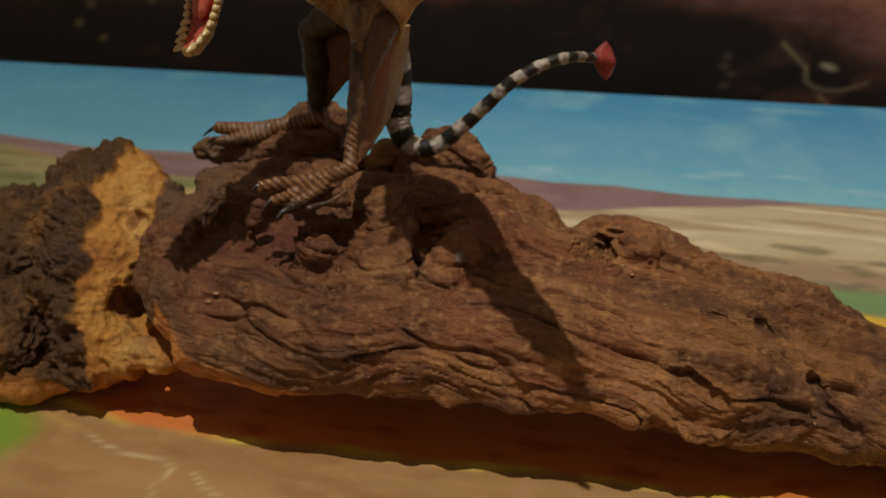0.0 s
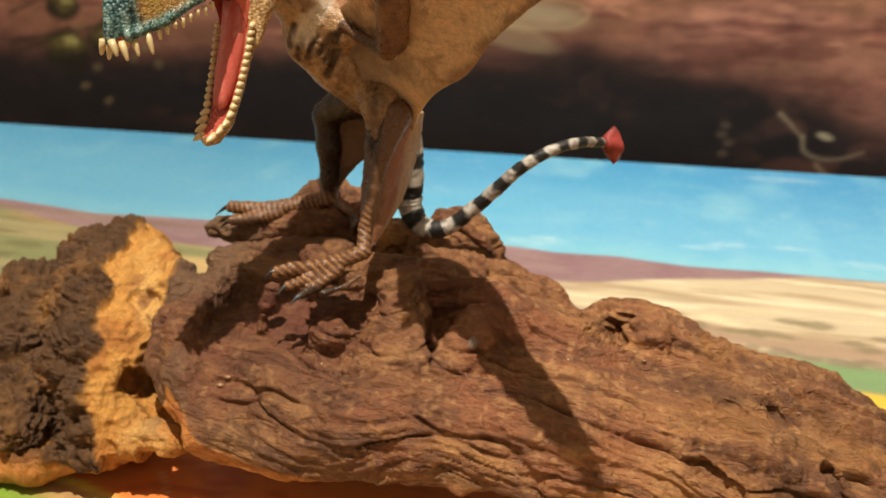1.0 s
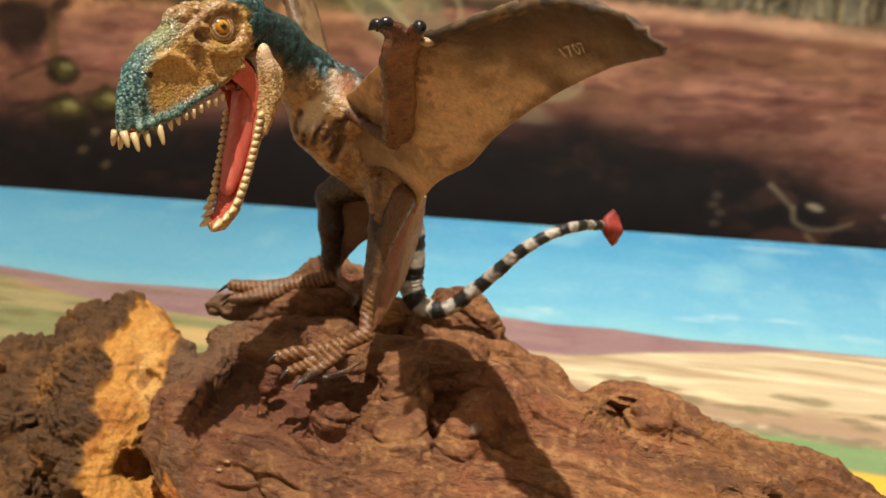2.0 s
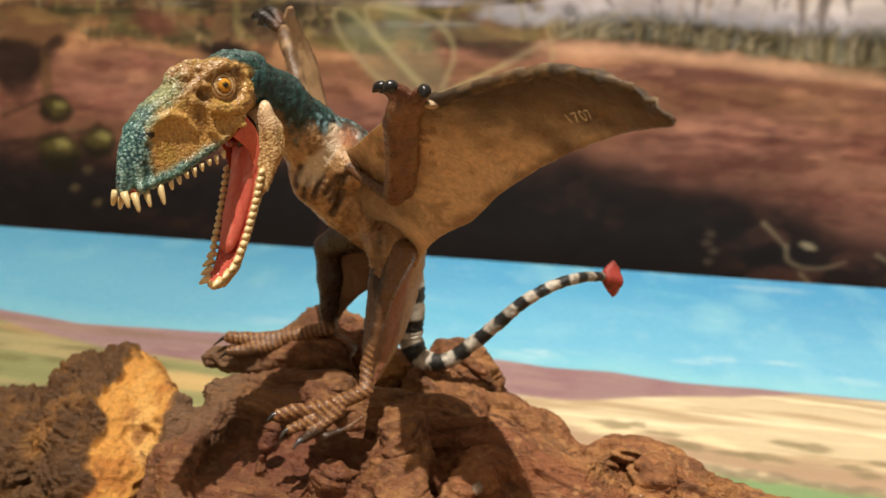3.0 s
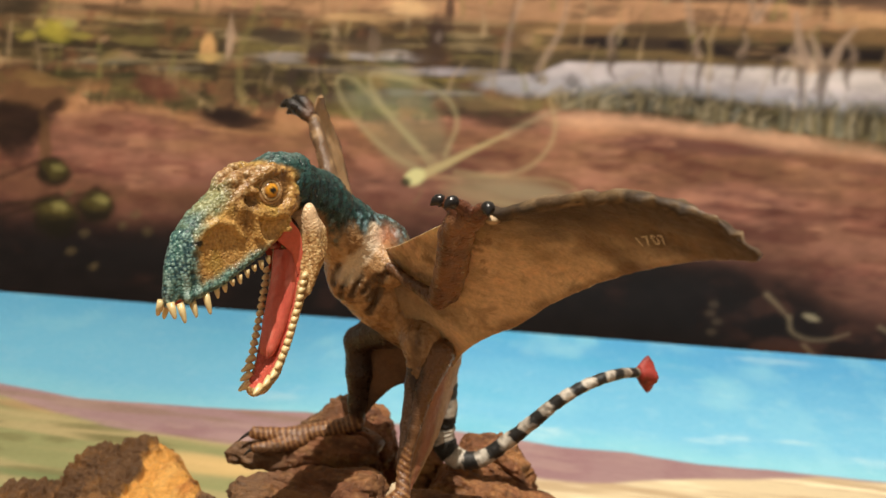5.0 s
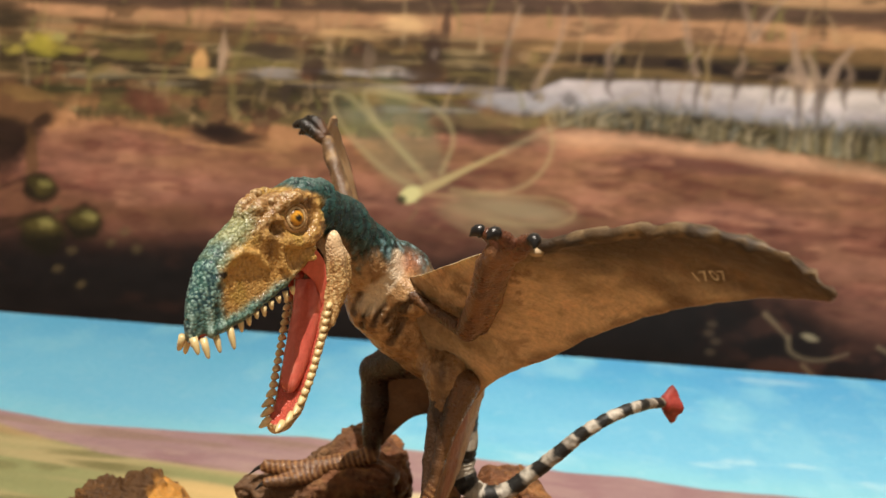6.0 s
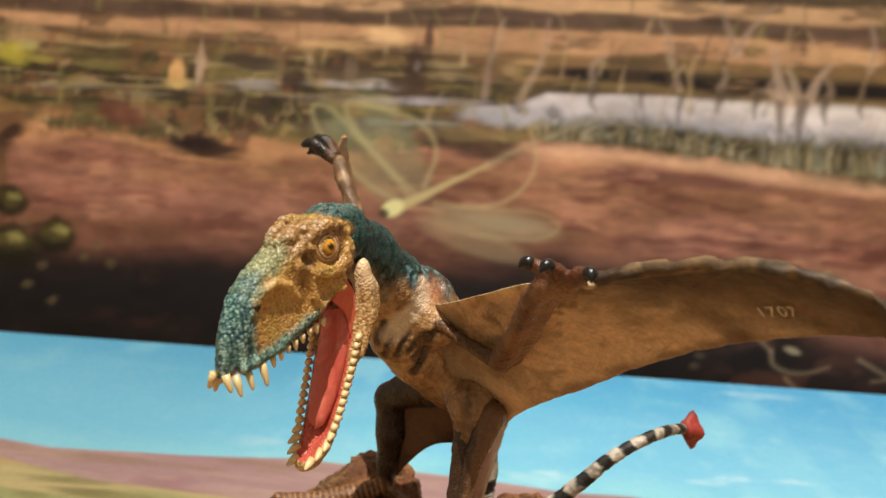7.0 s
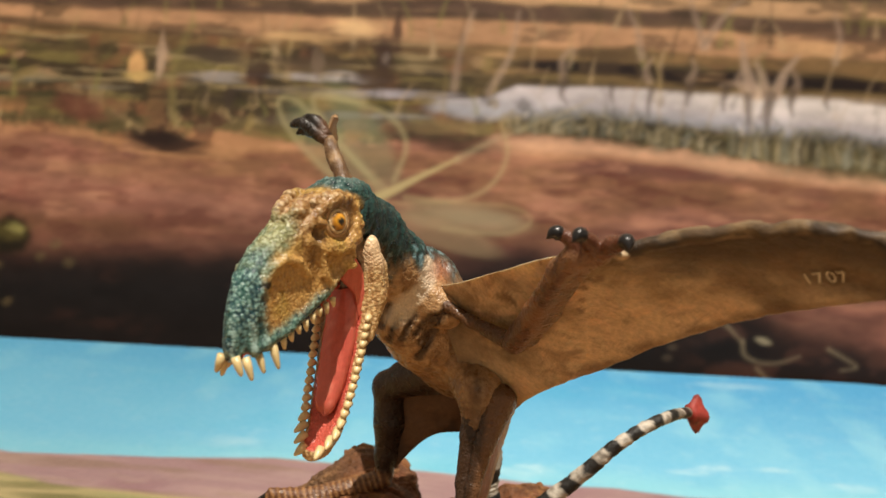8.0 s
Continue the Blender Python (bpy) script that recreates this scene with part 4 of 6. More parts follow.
    s = smin(s, chain(g, [(-10.4, -2.7, 0.3), (-8.4, -2.5, 0.55), (-6.8, -2.1, 1.2), (-5.6, -1.95, 1.75), (-4.4, -2.05, 1.85)], [0.32, 0.45, 0.52, 0.50, 0.42], 0.3), 0.25)
    d = smin(d, s, 0.12)
    d = smax(d, -cone(g, (-5.25, -3.2, 2.5), (-5.7, 1.2, 2.75), 0.36, 0.60), 0.10)
    d = smax(d, -cone(g, (-5.75, -3.0, 2.80), (-5.85, -0.6, 2.85), 0.28, 0.34), 0.12)
    d = smax(d, -chain(g, [(-6.15, -1.25, 3.05), (-5.75, -1.1, 2.6), (-5.2, -1.5, 2.15)], [0.36, 0.46, 0.32], 0.1), 0.08)
    d = smax(d, -cone(g, (-5.8, -0.8, 2.6), (-5.2, 1.8, 2.0), 0.46, 0.75), 0.1)
    d = smax(d, -chain(g, [(-5.1, -1.6, 4.9), (-5.2, -0.2, 5.3), (-5.2, 1.0, 5.9)], [0.10, 0.10, 0.10], 0.05), 0.12)
    # arched underside
    d = smax(d, -chain(g, [(-8.6, -3.6, -0.4), (-6.2, -3.2, 0.45), (-4.6, -3.0, 0.62), (-2, -2.6, 0.92), (1.0, -2.5, 1.12), (6.0, -2.4, 1.22), (9.5, -2.3, 0.75), (13, -2.0, -0.2)], [0.7, 0.85, 0.95, 1.05, 1.05, 1.05, 1.05, 0.7], 0.4), 0.2)
    return smax(d, 0.02 - g[2], 0.1)


def driftwood():
    h = 0.085
    lo, hi = (-16.5, -4.6, -0.3), (19.5, 7.2, 7.5)
    v, f = nets(wood_field(grid(lo, hi, h)), lo, h)
    v, f = split(v, f)
    v = relax(v, f, 1)
    n = normals(v, f)
    on_floor = step(0.0, 0.5, v[:, 2])
    q = grain_of(v)
    stump = 1 - step(-5.85, -5.6, v[:, 0] + 0.10 * vnoise(v * 2.1, 90))
    stump = np.maximum(stump, (1 - step(1.7, 2.3, v[:, 2] + 0.2 * (v[:, 0] + 4))) * (1 - step(-4.0, -3.2, v[:, 0])))
    stump = stump * (1 - step(1.9, 2.2, v[:, 1]) * step(4.7, 5.0, v[:, 2]) * step(-6.4, -6.1, v[:, 0]))
    edge = -7.6 + 0.42 * np.maximum(0, 0.6 - v[:, 1]) - 0.28 * np.maximum(0, v[:, 1] - 1.5)
    pale = stump * step(-0.12, 0.12, v[:, 0] - edge + 0.40 * vnoise(v * [1.2, 1.2, 1.5], 91) + 0.15 * vnoise(v * 4, 92))
    pale = np.maximum(pale, stump * (1 - step(0.9, 1.3, v[:, 2] + 0.3 * vnoise(v * 1.5, 93))) * (1 - step(-2.0, -1.6, v[:, 1])))
    bark = stump * (1 - pale)
    trunk = 1 - stump
    # trunk: broad folds, furrows and cracks along the grain, broken flakes on the humps
    folds = ridged(q * [0.10, 0.95, 0.95], 2, 40)
    furrow = ridged(q * [0.20, 2.0, 2.0], 3, 44)
    crack = step(0.80, 0.98, ridged(q * [0.12, 1.35, 1.35], 1, 48)) * step(-0.35, 0.0, vnoise(v * [0.5, 0.9, 0.9], 49))
    fine = step(0.82, 0.98, ridged(q * [0.28, 3.4, 3.4], 1, 50)) * step(-0.1, 0.2, vnoise(v * [0.8, 1.4, 1.4], 51))
    chunk = ridged(v * [0.9, 0.9, 0.8] + 0.4 * vnoise(v * 1.3, 53)[:, None], 2, 54)
    flake = fbm(v * [1.8, 3.0, 3.0], 4, 52)
    west = 1 - step(2.5, 5.0, v[:, 0])
    calm = 1 - 0.55 * (1 - step(-3.4, -1.8, v[:, 0])) * (1 - step(4.6, 5.2, v[:, 2]))
    move = trunk * calm * (0.20 * folds + 0.07 * furrow - 0.17 * crack - 0.07 * fine + 0.06 * flake + 0.04 * ridged(q * [0.8, 6.5, 6.5], 2, 56) + (0.02 + 0.05 * west * step(3.9, 4.8, v[:, 2])) * chunk)
    t = 2.6 * fbm(q * [0.22, 1.3, 1.3], 3, 57)
    ledge = (t - np.floor(t)) - step(0.80, 1.0, t - np.floor(t))
    t = 2.2 * fbm(v * [0.9, 1.1, 1.1], 3, 58)
    break_off = (t - np.floor(t)) - step(0.82, 1.0, t - np.floor(t))
    move += trunk * (calm * 0.07 * ledge + 0.035 * west * step(3.2, 4.4, v[:, 2]) * break_off + 0.06 * ridged(v * [1.6, 2.2, 2.2] + 0.3 * vnoise(v * 2.2, 59)[:, None], 3, 47))
    east = step(6.0, 9.0, v[:, 0])
    move += trunk * east * (0.07 * beads(v * [0.9, 1.3, 1.3] + 0.4 * vnoise(v * 1.5, 35)[:, None], 36) + 0.07 * ridged(v * [1.8, 2.6, 2.6], 3, 37) - 0.12 * step(0.35, 0.6, vnoise(v * [1.2, 1.8, 1.8], 38)))
    knot = v - [6.25, 1.0, 4.95]
    near = np.exp(-((knot / [0.95, 1.1, 0.6]) ** 2).sum(1))
    move += trunk * 0.11 * near * np.sin(19 * np.arctan2(knot[:, 2], knot[:, 0] + 0.6) + 3 * vnoise(v * 1.7, 34))
    lobe = trunk * west * step(3.9, 4.8, v[:, 2])
    move -= trunk * ((move * (trunk - lobe)).sum() / (trunk - lobe).sum() * (1 - lobe) + (move * lobe).sum() / lobe.sum() * lobe)
    # bark: deep broken lumps; pale wood: fibrous, crumbling to the east
    lumps = beads(v * [0.75, 0.75, 0.95] + 0.35 * vnoise(v * 1.1, 60)[:, None] + 0.15 * vnoise(v * 2.6, 68)[:, None], 61)
    small = ridged(v * 2.6 + 0.3 * vnoise(v * 3, 62)[:, None], 2, 63)
    pits = step(0.25, 0.6, vnoise(v * [0.9, 0.9, 1.2] + 3, 66))
    t = 2.4 * fbm(v * [1.5, 1.5, 2.2] + 6, 3, 39)
    chips = (t - np.floor(t)) - step(0.80, 1.0, t - np.floor(t))
    move += bark * (0.30 * lumps + 0.15 * small + 0.16 * chips - 0.30 * pits + 0.09 * ridged(v * 4.6, 3, 64) - 0.10)
    crumble = fbm(v * [2.4, 2.4, 1.5], 4, 65)
    flaky = step(-7.2, -6.3, v[:, 0])
    move += pale * (0.10 * crumble + 0.08 * ridged(v * [4.2, 2.4, 0.6], 3, 67) + 0.7 * flaky * (0.15 * ridged(v * [1.5, 1.5, 2.4], 3, 69) - 0.22 * step(0.25, 0.5, vnoise(v * [1.4, 1.4, 2.2], 68))))
    v = v + n * (move * on_floor)[:, None]
    v[:, 2] = np.maximum(v[:, 2], 0.0)
    PALE = np.array([-0.65, 3.75, 5.75])
    # colours of the wood, a darker red in the hollow
    brown, dark, red, tan = lin(128, 84, 52), lin(74, 47, 31), lin(132, 78, 50), lin(170, 122, 74)
    c = np.zeros((len(v), 3)) + brown
    mix = lambda m, col: c * (1 - m[:, None]) + m[:, None] * col
    streak = fbm(q * [0.3, 2.2, 2.2], 4, 70)
    c = mix(0.8 * step(-0.1, 0.45, streak), tan)
    c = mix(0.55 * step(-0.1, 0.4, fbm(v * 0.6, 3, 72)) * (1 - step(6.5, 9.5, v[:, 0])), red)
    c = mix(0.50 * step(0.05, 0.40, fbm(q * [0.5, 3.4, 3.4], 3, 74)), dark)
    c = mix(0.5 * step(0.1, 0.5, fbm(v * 2.5, 3, 76)), lin(100, 66, 43))
    c = mix(0.5 * step(0.2, 0.5, fbm(v * 5.5, 2, 75)), lin(172, 128, 82))
    grey = (1 - step(-4.4, -3.2, v[:, 0])) * step(1.5, 3, v[:, 2])
    c = mix(0.7 * grey * step(-0.6, 0.1, vnoise(v * 0.8, 77)), lin(120, 92, 66))
    inner = np.exp(-((v[:, 0] + 1.6) ** 2 / 5 + (v[:, 1] + 0.6) ** 2 / 4 + (v[:, 2] - 5.2) ** 2 / 1.6))
    c = mix(0.7 * inner, lin(104, 52, 36))
    c = mix(0.5 * east * step(-0.1, 0.4, fbm(v * 1.3, 3, 79)), lin(146, 98, 50))
    c = mix(0.6 * east * step(0.1, 0.45, fbm(v * [0.8, 1.2, 1.2] + 4, 3, 81)), lin(84, 54, 32))
    # darker at the western end, lightest past the middle
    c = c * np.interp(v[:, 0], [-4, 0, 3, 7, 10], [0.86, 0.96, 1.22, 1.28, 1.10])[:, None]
    line = np.where(v[:, 0] > -2.9, 2.45 - 0.13 * (v[:, 0] + 2.9), np.where(v[:, 0] > -4.2, 2.45 - 1.0 * (v[:, 0] + 2.9), 3.75 + 3.0 * (v[:, 0] + 4.2)))
    under = trunk * (1 - step(-0.12, 0.12, v[:, 2] - line + 0.20 * vnoise(v * [0.8, 1.5, 1.5], 78))) * (1 - step(-0.2, 1.2, v[:, 0])) * (1 - step(-1.6, -1.2, v[:, 1]))
    c = mix(under, lin(206, 134, 66))
    c = mix(0.8 * under * step(0.0, 0.5, fbm(v * [1.0, 2.5, 2.5], 3, 83)), lin(170, 96, 44))
    c = mix(0.85 * np.exp(-(((v - PALE) / [0.35, 0.6, 0.45]) ** 2).sum(1)), lin(226, 166, 96))
    barkc = lin(92, 62, 32) + 0 * c
    w = step(0.0, 0.5, fbm(v * 1.1, 3, 80))[:, None]
    barkc = barkc * (1 - w) + w * lin(126, 86, 42)
    w = (0.35 * step(0.10, 0.5, fbm(v * 2.6 + 9, 3, 82)))[:, None]
    barkc = barkc * (1 - w) + w * lin(50, 34, 21)
    w = (0.9 * np.exp(-(((v - [-9.2, 0.3, 3.85]) / [0.5, 0.7, 0.4]) ** 2).sum(1)))[:, None]
    barkc = barkc * (1 - w) + w * lin(186, 132, 66)
    palec = lin(208, 149, 70) + 0 * c
    w = step(0.0, 0.55, fbm(v * [1.8, 1.8, 0.7], 4, 84))[:, None]
    palec = palec * (1 - w) + w * lin(186, 122, 54)
    w = (0.75 * step(0.0, 0.45, fbm(v * [0.8, 0.8, 0.6] + 5, 3, 86)) * step(-7.6, -6.4, v[:, 0]))[:, None]
    palec = palec * (1 - w) + w * lin(232, 186, 108)
    w = (0.8 * step(0.18, 0.45, crumble) * flaky)[:, None]
    palec = palec * (1 - w) + w * lin(140, 88, 42)
    low = (0.8 * (1 - step(0.8, 2.6, v[:, 2] + 0.4 * vnoise(v, 88))))[:, None]
    palec = palec * (1 - low) + low * lin(202, 128, 54)
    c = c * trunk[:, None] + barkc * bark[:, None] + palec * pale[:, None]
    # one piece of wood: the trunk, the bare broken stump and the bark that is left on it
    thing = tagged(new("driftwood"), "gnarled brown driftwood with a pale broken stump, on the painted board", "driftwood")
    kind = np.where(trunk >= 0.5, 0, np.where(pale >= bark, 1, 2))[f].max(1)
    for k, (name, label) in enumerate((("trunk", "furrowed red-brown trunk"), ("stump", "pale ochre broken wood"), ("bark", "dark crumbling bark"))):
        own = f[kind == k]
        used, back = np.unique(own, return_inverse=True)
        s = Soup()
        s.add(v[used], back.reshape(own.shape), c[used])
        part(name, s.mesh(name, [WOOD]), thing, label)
    # small glossy bumps added to make glints, and a stone caught in the crest
    rnd = random.Random(3)
    spots = [((-2.98, -2.28, 3.74), 0.09), ((-2.80, -2.10, 3.90), 0.075), ((-0.45, -1.95, 4.55), 0.05), ((0.1, -1.7, 4.7), 0.04), ((6.55, 0.25, 4.72), 0.07), ((6.85, 0.10, 4.66), 0.06), ((7.2, 0.25, 4.72), 0.05), ((6.3, 0.05, 4.7), 0.05), ((6.9, 0.5, 4.8), 0.04), ((7.7, -0.5, 4.6), 0.05), ((7.5, 0.4, 4.7), 0.035), ((9.9, 0.9, 4.1), 0.04), ((8.9, 0.3, 4.3), 0.035), ((10.6, 0.2, 3.8), 0.04), ((9.2, -1.2, 3.6), 0.035), ((11.2, -1.6, 2.4), 0.05), ((5.1, -0.6, 4.8), 0.035), ((3.9, -1.4, 4.6), 0.03)]
    for p, r in spots:
        i = np.argmin(np.linalg.norm(v - p, axis=1))
        w, q4 = ball_mesh(1.0, 12, 8)
        s = Soup()
        s.add(v[i] + w * r * np.array([rnd.uniform(0.9, 1.7), 0.8, 0.55]), q4, lin(150, 112, 74))
        part("glint_bump", s.mesh("glint_bump", [GLINT]), thing, "small glossy bump added for a glint")
    i = np.argmin(np.linalg.norm(v - [2.98, -1.16, 5.17], axis=1))
    w, q4 = ball_mesh(1.0, 14, 9)
    s = Soup()
    s.add(v[i] + (w + 0.2 * vnoise(w * 1.6, 5)[:, None]) * [0.13, 0.12, 0.15], q4, lin(150, 128, 110))
    part("stone_chip", s.mesh("stone_chip", [WOOD]), thing, "small grey stone chip")
    return thing


driftwood()


# ---- the winged reptile figurine: one mesh ----
HEAD_F, HEAD_N, HEAD_U = np.array([-0.3907, -0.9205, 0.0]), np.array([0.9183, -0.3898, 0.0698]), np.array([-0.0642, 0.0273, 0.9976])
HEAD_MID = -1.38


def from_head(p):
    """Head coordinates (forward, towards its left side, up) to the place in space."""
    p = np.asarray(p, float)
    return p[:, :1] * HEAD_F + (p[:, 1:2] + HEAD_MID) * HEAD_N + p[:, 2:] * HEAD_U


def flat_distance(poly, x, z):
    """Signed distance in the plane to a closed outline."""
    p = np.array(poly, float)
    best, sign = np.full(np.broadcast(x, z).shape, 1e9), np.ones(np.broadcast(x, z).shape)
    for a, b in zip(p, np.roll(p, -1, axis=0)):
        e = b - a
        t = np.clip(((x - a[0]) * e[0] + (z - a[1]) * e[1]) / (e @ e), 0, 1)
        best = np.minimum(best, np.hypot(x - a[0] - t * e[0], z - a[1] - t * e[1]))
        cross = ((a[1] > z) != (b[1] > z)) & (x < (b[0] - a[0]) * (z - a[1]) / (b[1] - a[1] + 1e-12) + a[0])
        sign = np.where(cross, -sign, sign)
    return best * sign


def puffed(g, poly, width, round_off):
    """A solid with the given outline from the side, as wide as width(f, z) and rounded off at its rim."""
    x, z = g[0][:, :, 0], g[2][0, 0, :][None, :]
    d = flat_distance(poly, x, z)
    depth = np.clip(-d / round_off, 0, 1)
    half = width(x, z) * np.sqrt(1 - (1 - depth) ** 2)
    half = np.where(d < 0, half, -d)[:, None, :]
    return np.maximum((np.abs(g[1]) - half) * 0.8, np.where(d < 0, -1, d)[:, None, :]).astype(np.float32)


def cone_tooth(s, base, tip, r, colour, slot=2, blunt=0.12):
    base, tip = np.array(base), np.array(tip)
    v, f = tube([base, base + 0.5 * (tip - base), base + 0.9 * (tip - base), tip], [r, r * (0.72 + 0.3 * blunt), r * (0.2 + 0.7 * blunt), r * 0.5 * blunt], 8)
    s.add(v, f, colour, slot)


def mixed(c, m, col):
    m = np.clip(m, 0, 1)[:, None]
    return c * (1 - m) + m * np.asarray(col)


CREAM = lin(222, 196, 144)
UMBER, IVORY, BLACK, RED = lin(66, 44, 28), lin(222, 198, 146), lin(24, 22, 20), lin(194, 88, 72)
TOP_F, TOP_U = [1.22, 1.96, 2.52, 3.13, 3.58, 4.0, 4.42, 4.7, 4.88, 4.96], [14.58, 14.66, 14.46, 14.28, 14.02, 13.76, 13.44, 13.12, 12.66, 12.2]
LIP_F, LIP_U = [1.97, 2.15, 2.64, 3.26, 3.85, 4.4, 4.75], [13.15, 12.87, 12.60, 12.38, 12.17, 12.02, 11.95]
RIM_F, RIM_U = [1.80, 1.95, 2.13, 2.32, 2.52, 2.68, 2.96], [12.15, 11.7, 11.2, 10.75, 10.3, 10.05, 9.8]

RIMS = [[(4.42, 0.32, 13.0), (4.25, 0.36, 13.32), (3.9, 0.39, 13.46), (3.55, 0.41, 13.36), (3.32, 0.43, 13.08)], [(3.3, 0.40, 13.72), (3.02, 0.49, 13.52), (2.6, 0.55, 13.42), (2.2, 0.57, 13.50)], [(3.02, 0.50, 13.4), (2.95, 0.50, 13.05), (2.75, 0.51, 12.86)]]


def head(s):
    h = 0.028
    lo, hi = (0.6, -1.0, 11.5), (5.3, 1.0, 15.1)
    g = grid(lo, hi, h)
    outline = [(0.95, 13.75), (1.0, 14.25)] + list(zip(TOP_F, TOP_U)) + [(4.92, 11.92)] + list(zip(LIP_F[::-1], LIP_U[::-1])) + [(1.7, 13.35), (1.2, 13.42)]
    wide = lambda f, z: np.interp(f, [1.0, 1.6, 2.3, 2.9, 3.5, 4.2, 4.9], [0.42, 0.50, 0.52, 0.46, 0.40, 0.36, 0.27]) + 0 * z
    d = puffed(g, outline, wide, 0.36)
    for side in (1, -1):
        # brow, cheek and jugal ridges, lip welt, crest bosses; hollows before and round the eye
        d = smin(d, chain(g, [(1.95, side * 0.42, 14.12), (2.2, side * 0.45, 14.32), (2.6, side * 0.50, 14.34), (2.95, side * 0.42, 14.20), (3.22, side * 0.34, 13.95)], [0.09, 0.10, 0.11, 0.09, 0.08], 0.05), 0.05)
        d = smin(d, chain(g, [(1.95, side * 0.50, 13.95), (2.1, side * 0.54, 13.62), (2.4, side * 0.53, 13.5), (2.8, side * 0.49, 13.55), (3.15, side * 0.42, 13.75)], [0.09, 0.11, 0.10, 0.08, 0.07], 0.05), 0.08)
        d = smin(d, chain(g, [(2.15, side * 0.50, 13.3), (2.9, side * 0.42, 12.75), (3.8, side * 0.35, 12.33), (4.6, side * 0.27, 12.1)], [0.09, 0.11, 0.11, 0.11], 0.05), 0.08)
        d = smin(d, ball(g, (3.25, side * 0.20, 14.17), (0.26, 0.14, 0.13)), 0.06)
        d = smin(d, chain(g, [(3.45, side * 0.20, 14.0), (4.1, side * 0.18, 13.58), (4.55, side * 0.14, 13.2)], [0.09, 0.08, 0.07], 0.05), 0.08)
        d = smax(d, -ball(g, (2.58, side * 0.60, 13.95), (0.30, 0.20, 0.27)), 0.04)
        d = smax(d, -ball(g, (3.14, side * 0.55, 13.70), (0.15, 0.22, 0.20)), 0.05)
        d = smax(d, -cone(g, (3.22, side * 0.56, 13.5), (3.12, side * 0.56, 13.0), 0.10, 0.09), 0.05)
        d = smax(d, -ball(g, (3.82, side * 0.56, 12.98), (0.62, 0.160, 0.46)), 0.16)
        d = smax(d, -ball(g, (2.75, side * 0.60, 13.15), (0.42, 0.18, 0.26)), 0.07)
        d = smax(d, -cone(g, (4.28, side * 0.48, 13.18), (4.40, side * 0.30, 13.02), 0.06, 0.05), 0.03)
        d = smax(d, -cone(g, (1.36, side * 0.62, 13.62), (1.62, side * 0.50, 13.52), 0.13, 0.13), 0.05)
    for side in (1, -1):
        for pts in RIMS:
            d = smin(d, chain(g, [(x, side * y, z) for x, y, z in pts], [0.04] + [0.060] * (len(pts) - 2) + [0.04], 0.04), 0.08)
    # knobbly brow, crown and cheek
    for a, m, z, r in ((2.2, 0.40, 14.40, 0.11), (2.45, 0.43, 14.44, 0.10), (2.72, 0.40, 14.42, 0.11), (2.98, 0.32, 14.34, 0.12), (3.22, 0.20, 14.30, 0.12), (3.5, 0.12, 14.10, 0.10), (1.98, 0.46, 14.18, 0.10), (1.92, 0.52, 13.86, 0.10), (2.02, 0.55, 13.60, 0.09), (2.26, 0.56, 13.44, 0.09), (2.55, 0.53, 13.46, 0.08), (2.85, 0.49, 13.54, 0.08), (3.0, 0.47, 13.98, 0.09), (2.18, 0.55, 13.14, 0.08), (3.3, 0.40, 13.66, 0.08)):
        for side in (1, -1):
            d = smin(d, ball(g, (a, side * m, z - 0.02), (r * 1.1, r * 0.9, r * 0.75)), 0.06)
    v, f = nets(d, lo, h)
    v = relax(v, f, 1)
    n = normals(v, f)
    a, m, z = v.T
    v[:, 1] = np.where(v[:, 1] < 0, v[:, 1] * (1 - 0.20 * step(2.6, 3.6, v[:, 0])), v[:, 1])
    # pebbled skin: small round scales, coarser on the brow and the crown, long streaks on the lip's front
    cells = beads(v * 15.0, 100)
    coarse = beads(v * 8.0 + 0.3 * vnoise(v * 3, 98)[:, None], 101)
    top = np.interp(a, TOP_F, TOP_U)
    lip = np.interp(a, LIP_F, LIP_U)
    crown = step(0.62, 0.35, top - z) * step(3.5, 3.2, a)
    crown = np.maximum(crown, step(2.25, 2.05, a) * step(13.2, 13.4, z))
    front = step(4.2, 4.5, a + 0.2 * (12.6 - z))
    roots = np.sin(np.arctan2(m, a - 4.2) * 13.0) * front * step(12.9, 12.4, z)
    fl = fbm(v * 4.0, 3, 105)
    v = v + n * (0.011 * cells * (1 - 0.6 * crown) + 0.018 * crown * coarse + 0.010 * fbm(v * 3.5, 2, 103) + 0.016 * roots)[:, None]
    scale = np.where(crown > 0.5, coarse, cells)
    c = mixed(np.zeros_like(v) + lin(182, 138, 76), step(-0.1, 0.5, fl), lin(152, 112, 60))
    c = mixed(c, 0.6 * step(0.1, 0.5, fbm(v * 2.2 + 8, 2, 107)), lin(158, 132, 58))
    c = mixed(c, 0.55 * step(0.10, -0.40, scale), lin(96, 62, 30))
    c = mixed(c, 0.6 * step(0.0, 0.35, fbm(v * 2.6 + 20, 3, 108)) * step(13.55, 13.9, z) * step(1.9, 2.2, a), lin(104, 68, 38))
    c = mixed(c, 0.55 * step(0.45, 0.95, scale), lin(222, 184, 116))
    rim = np.minimum.reduce([np.minimum(*(chain([a, side * m, z], pts, [0.05] * len(pts), 0.02) for side in (1, -1))) for pts in RIMS])
    c = mixed(c, 0.6 * step(0.06, -0.01, rim + 0.03 * fl), lin(206, 164, 96))
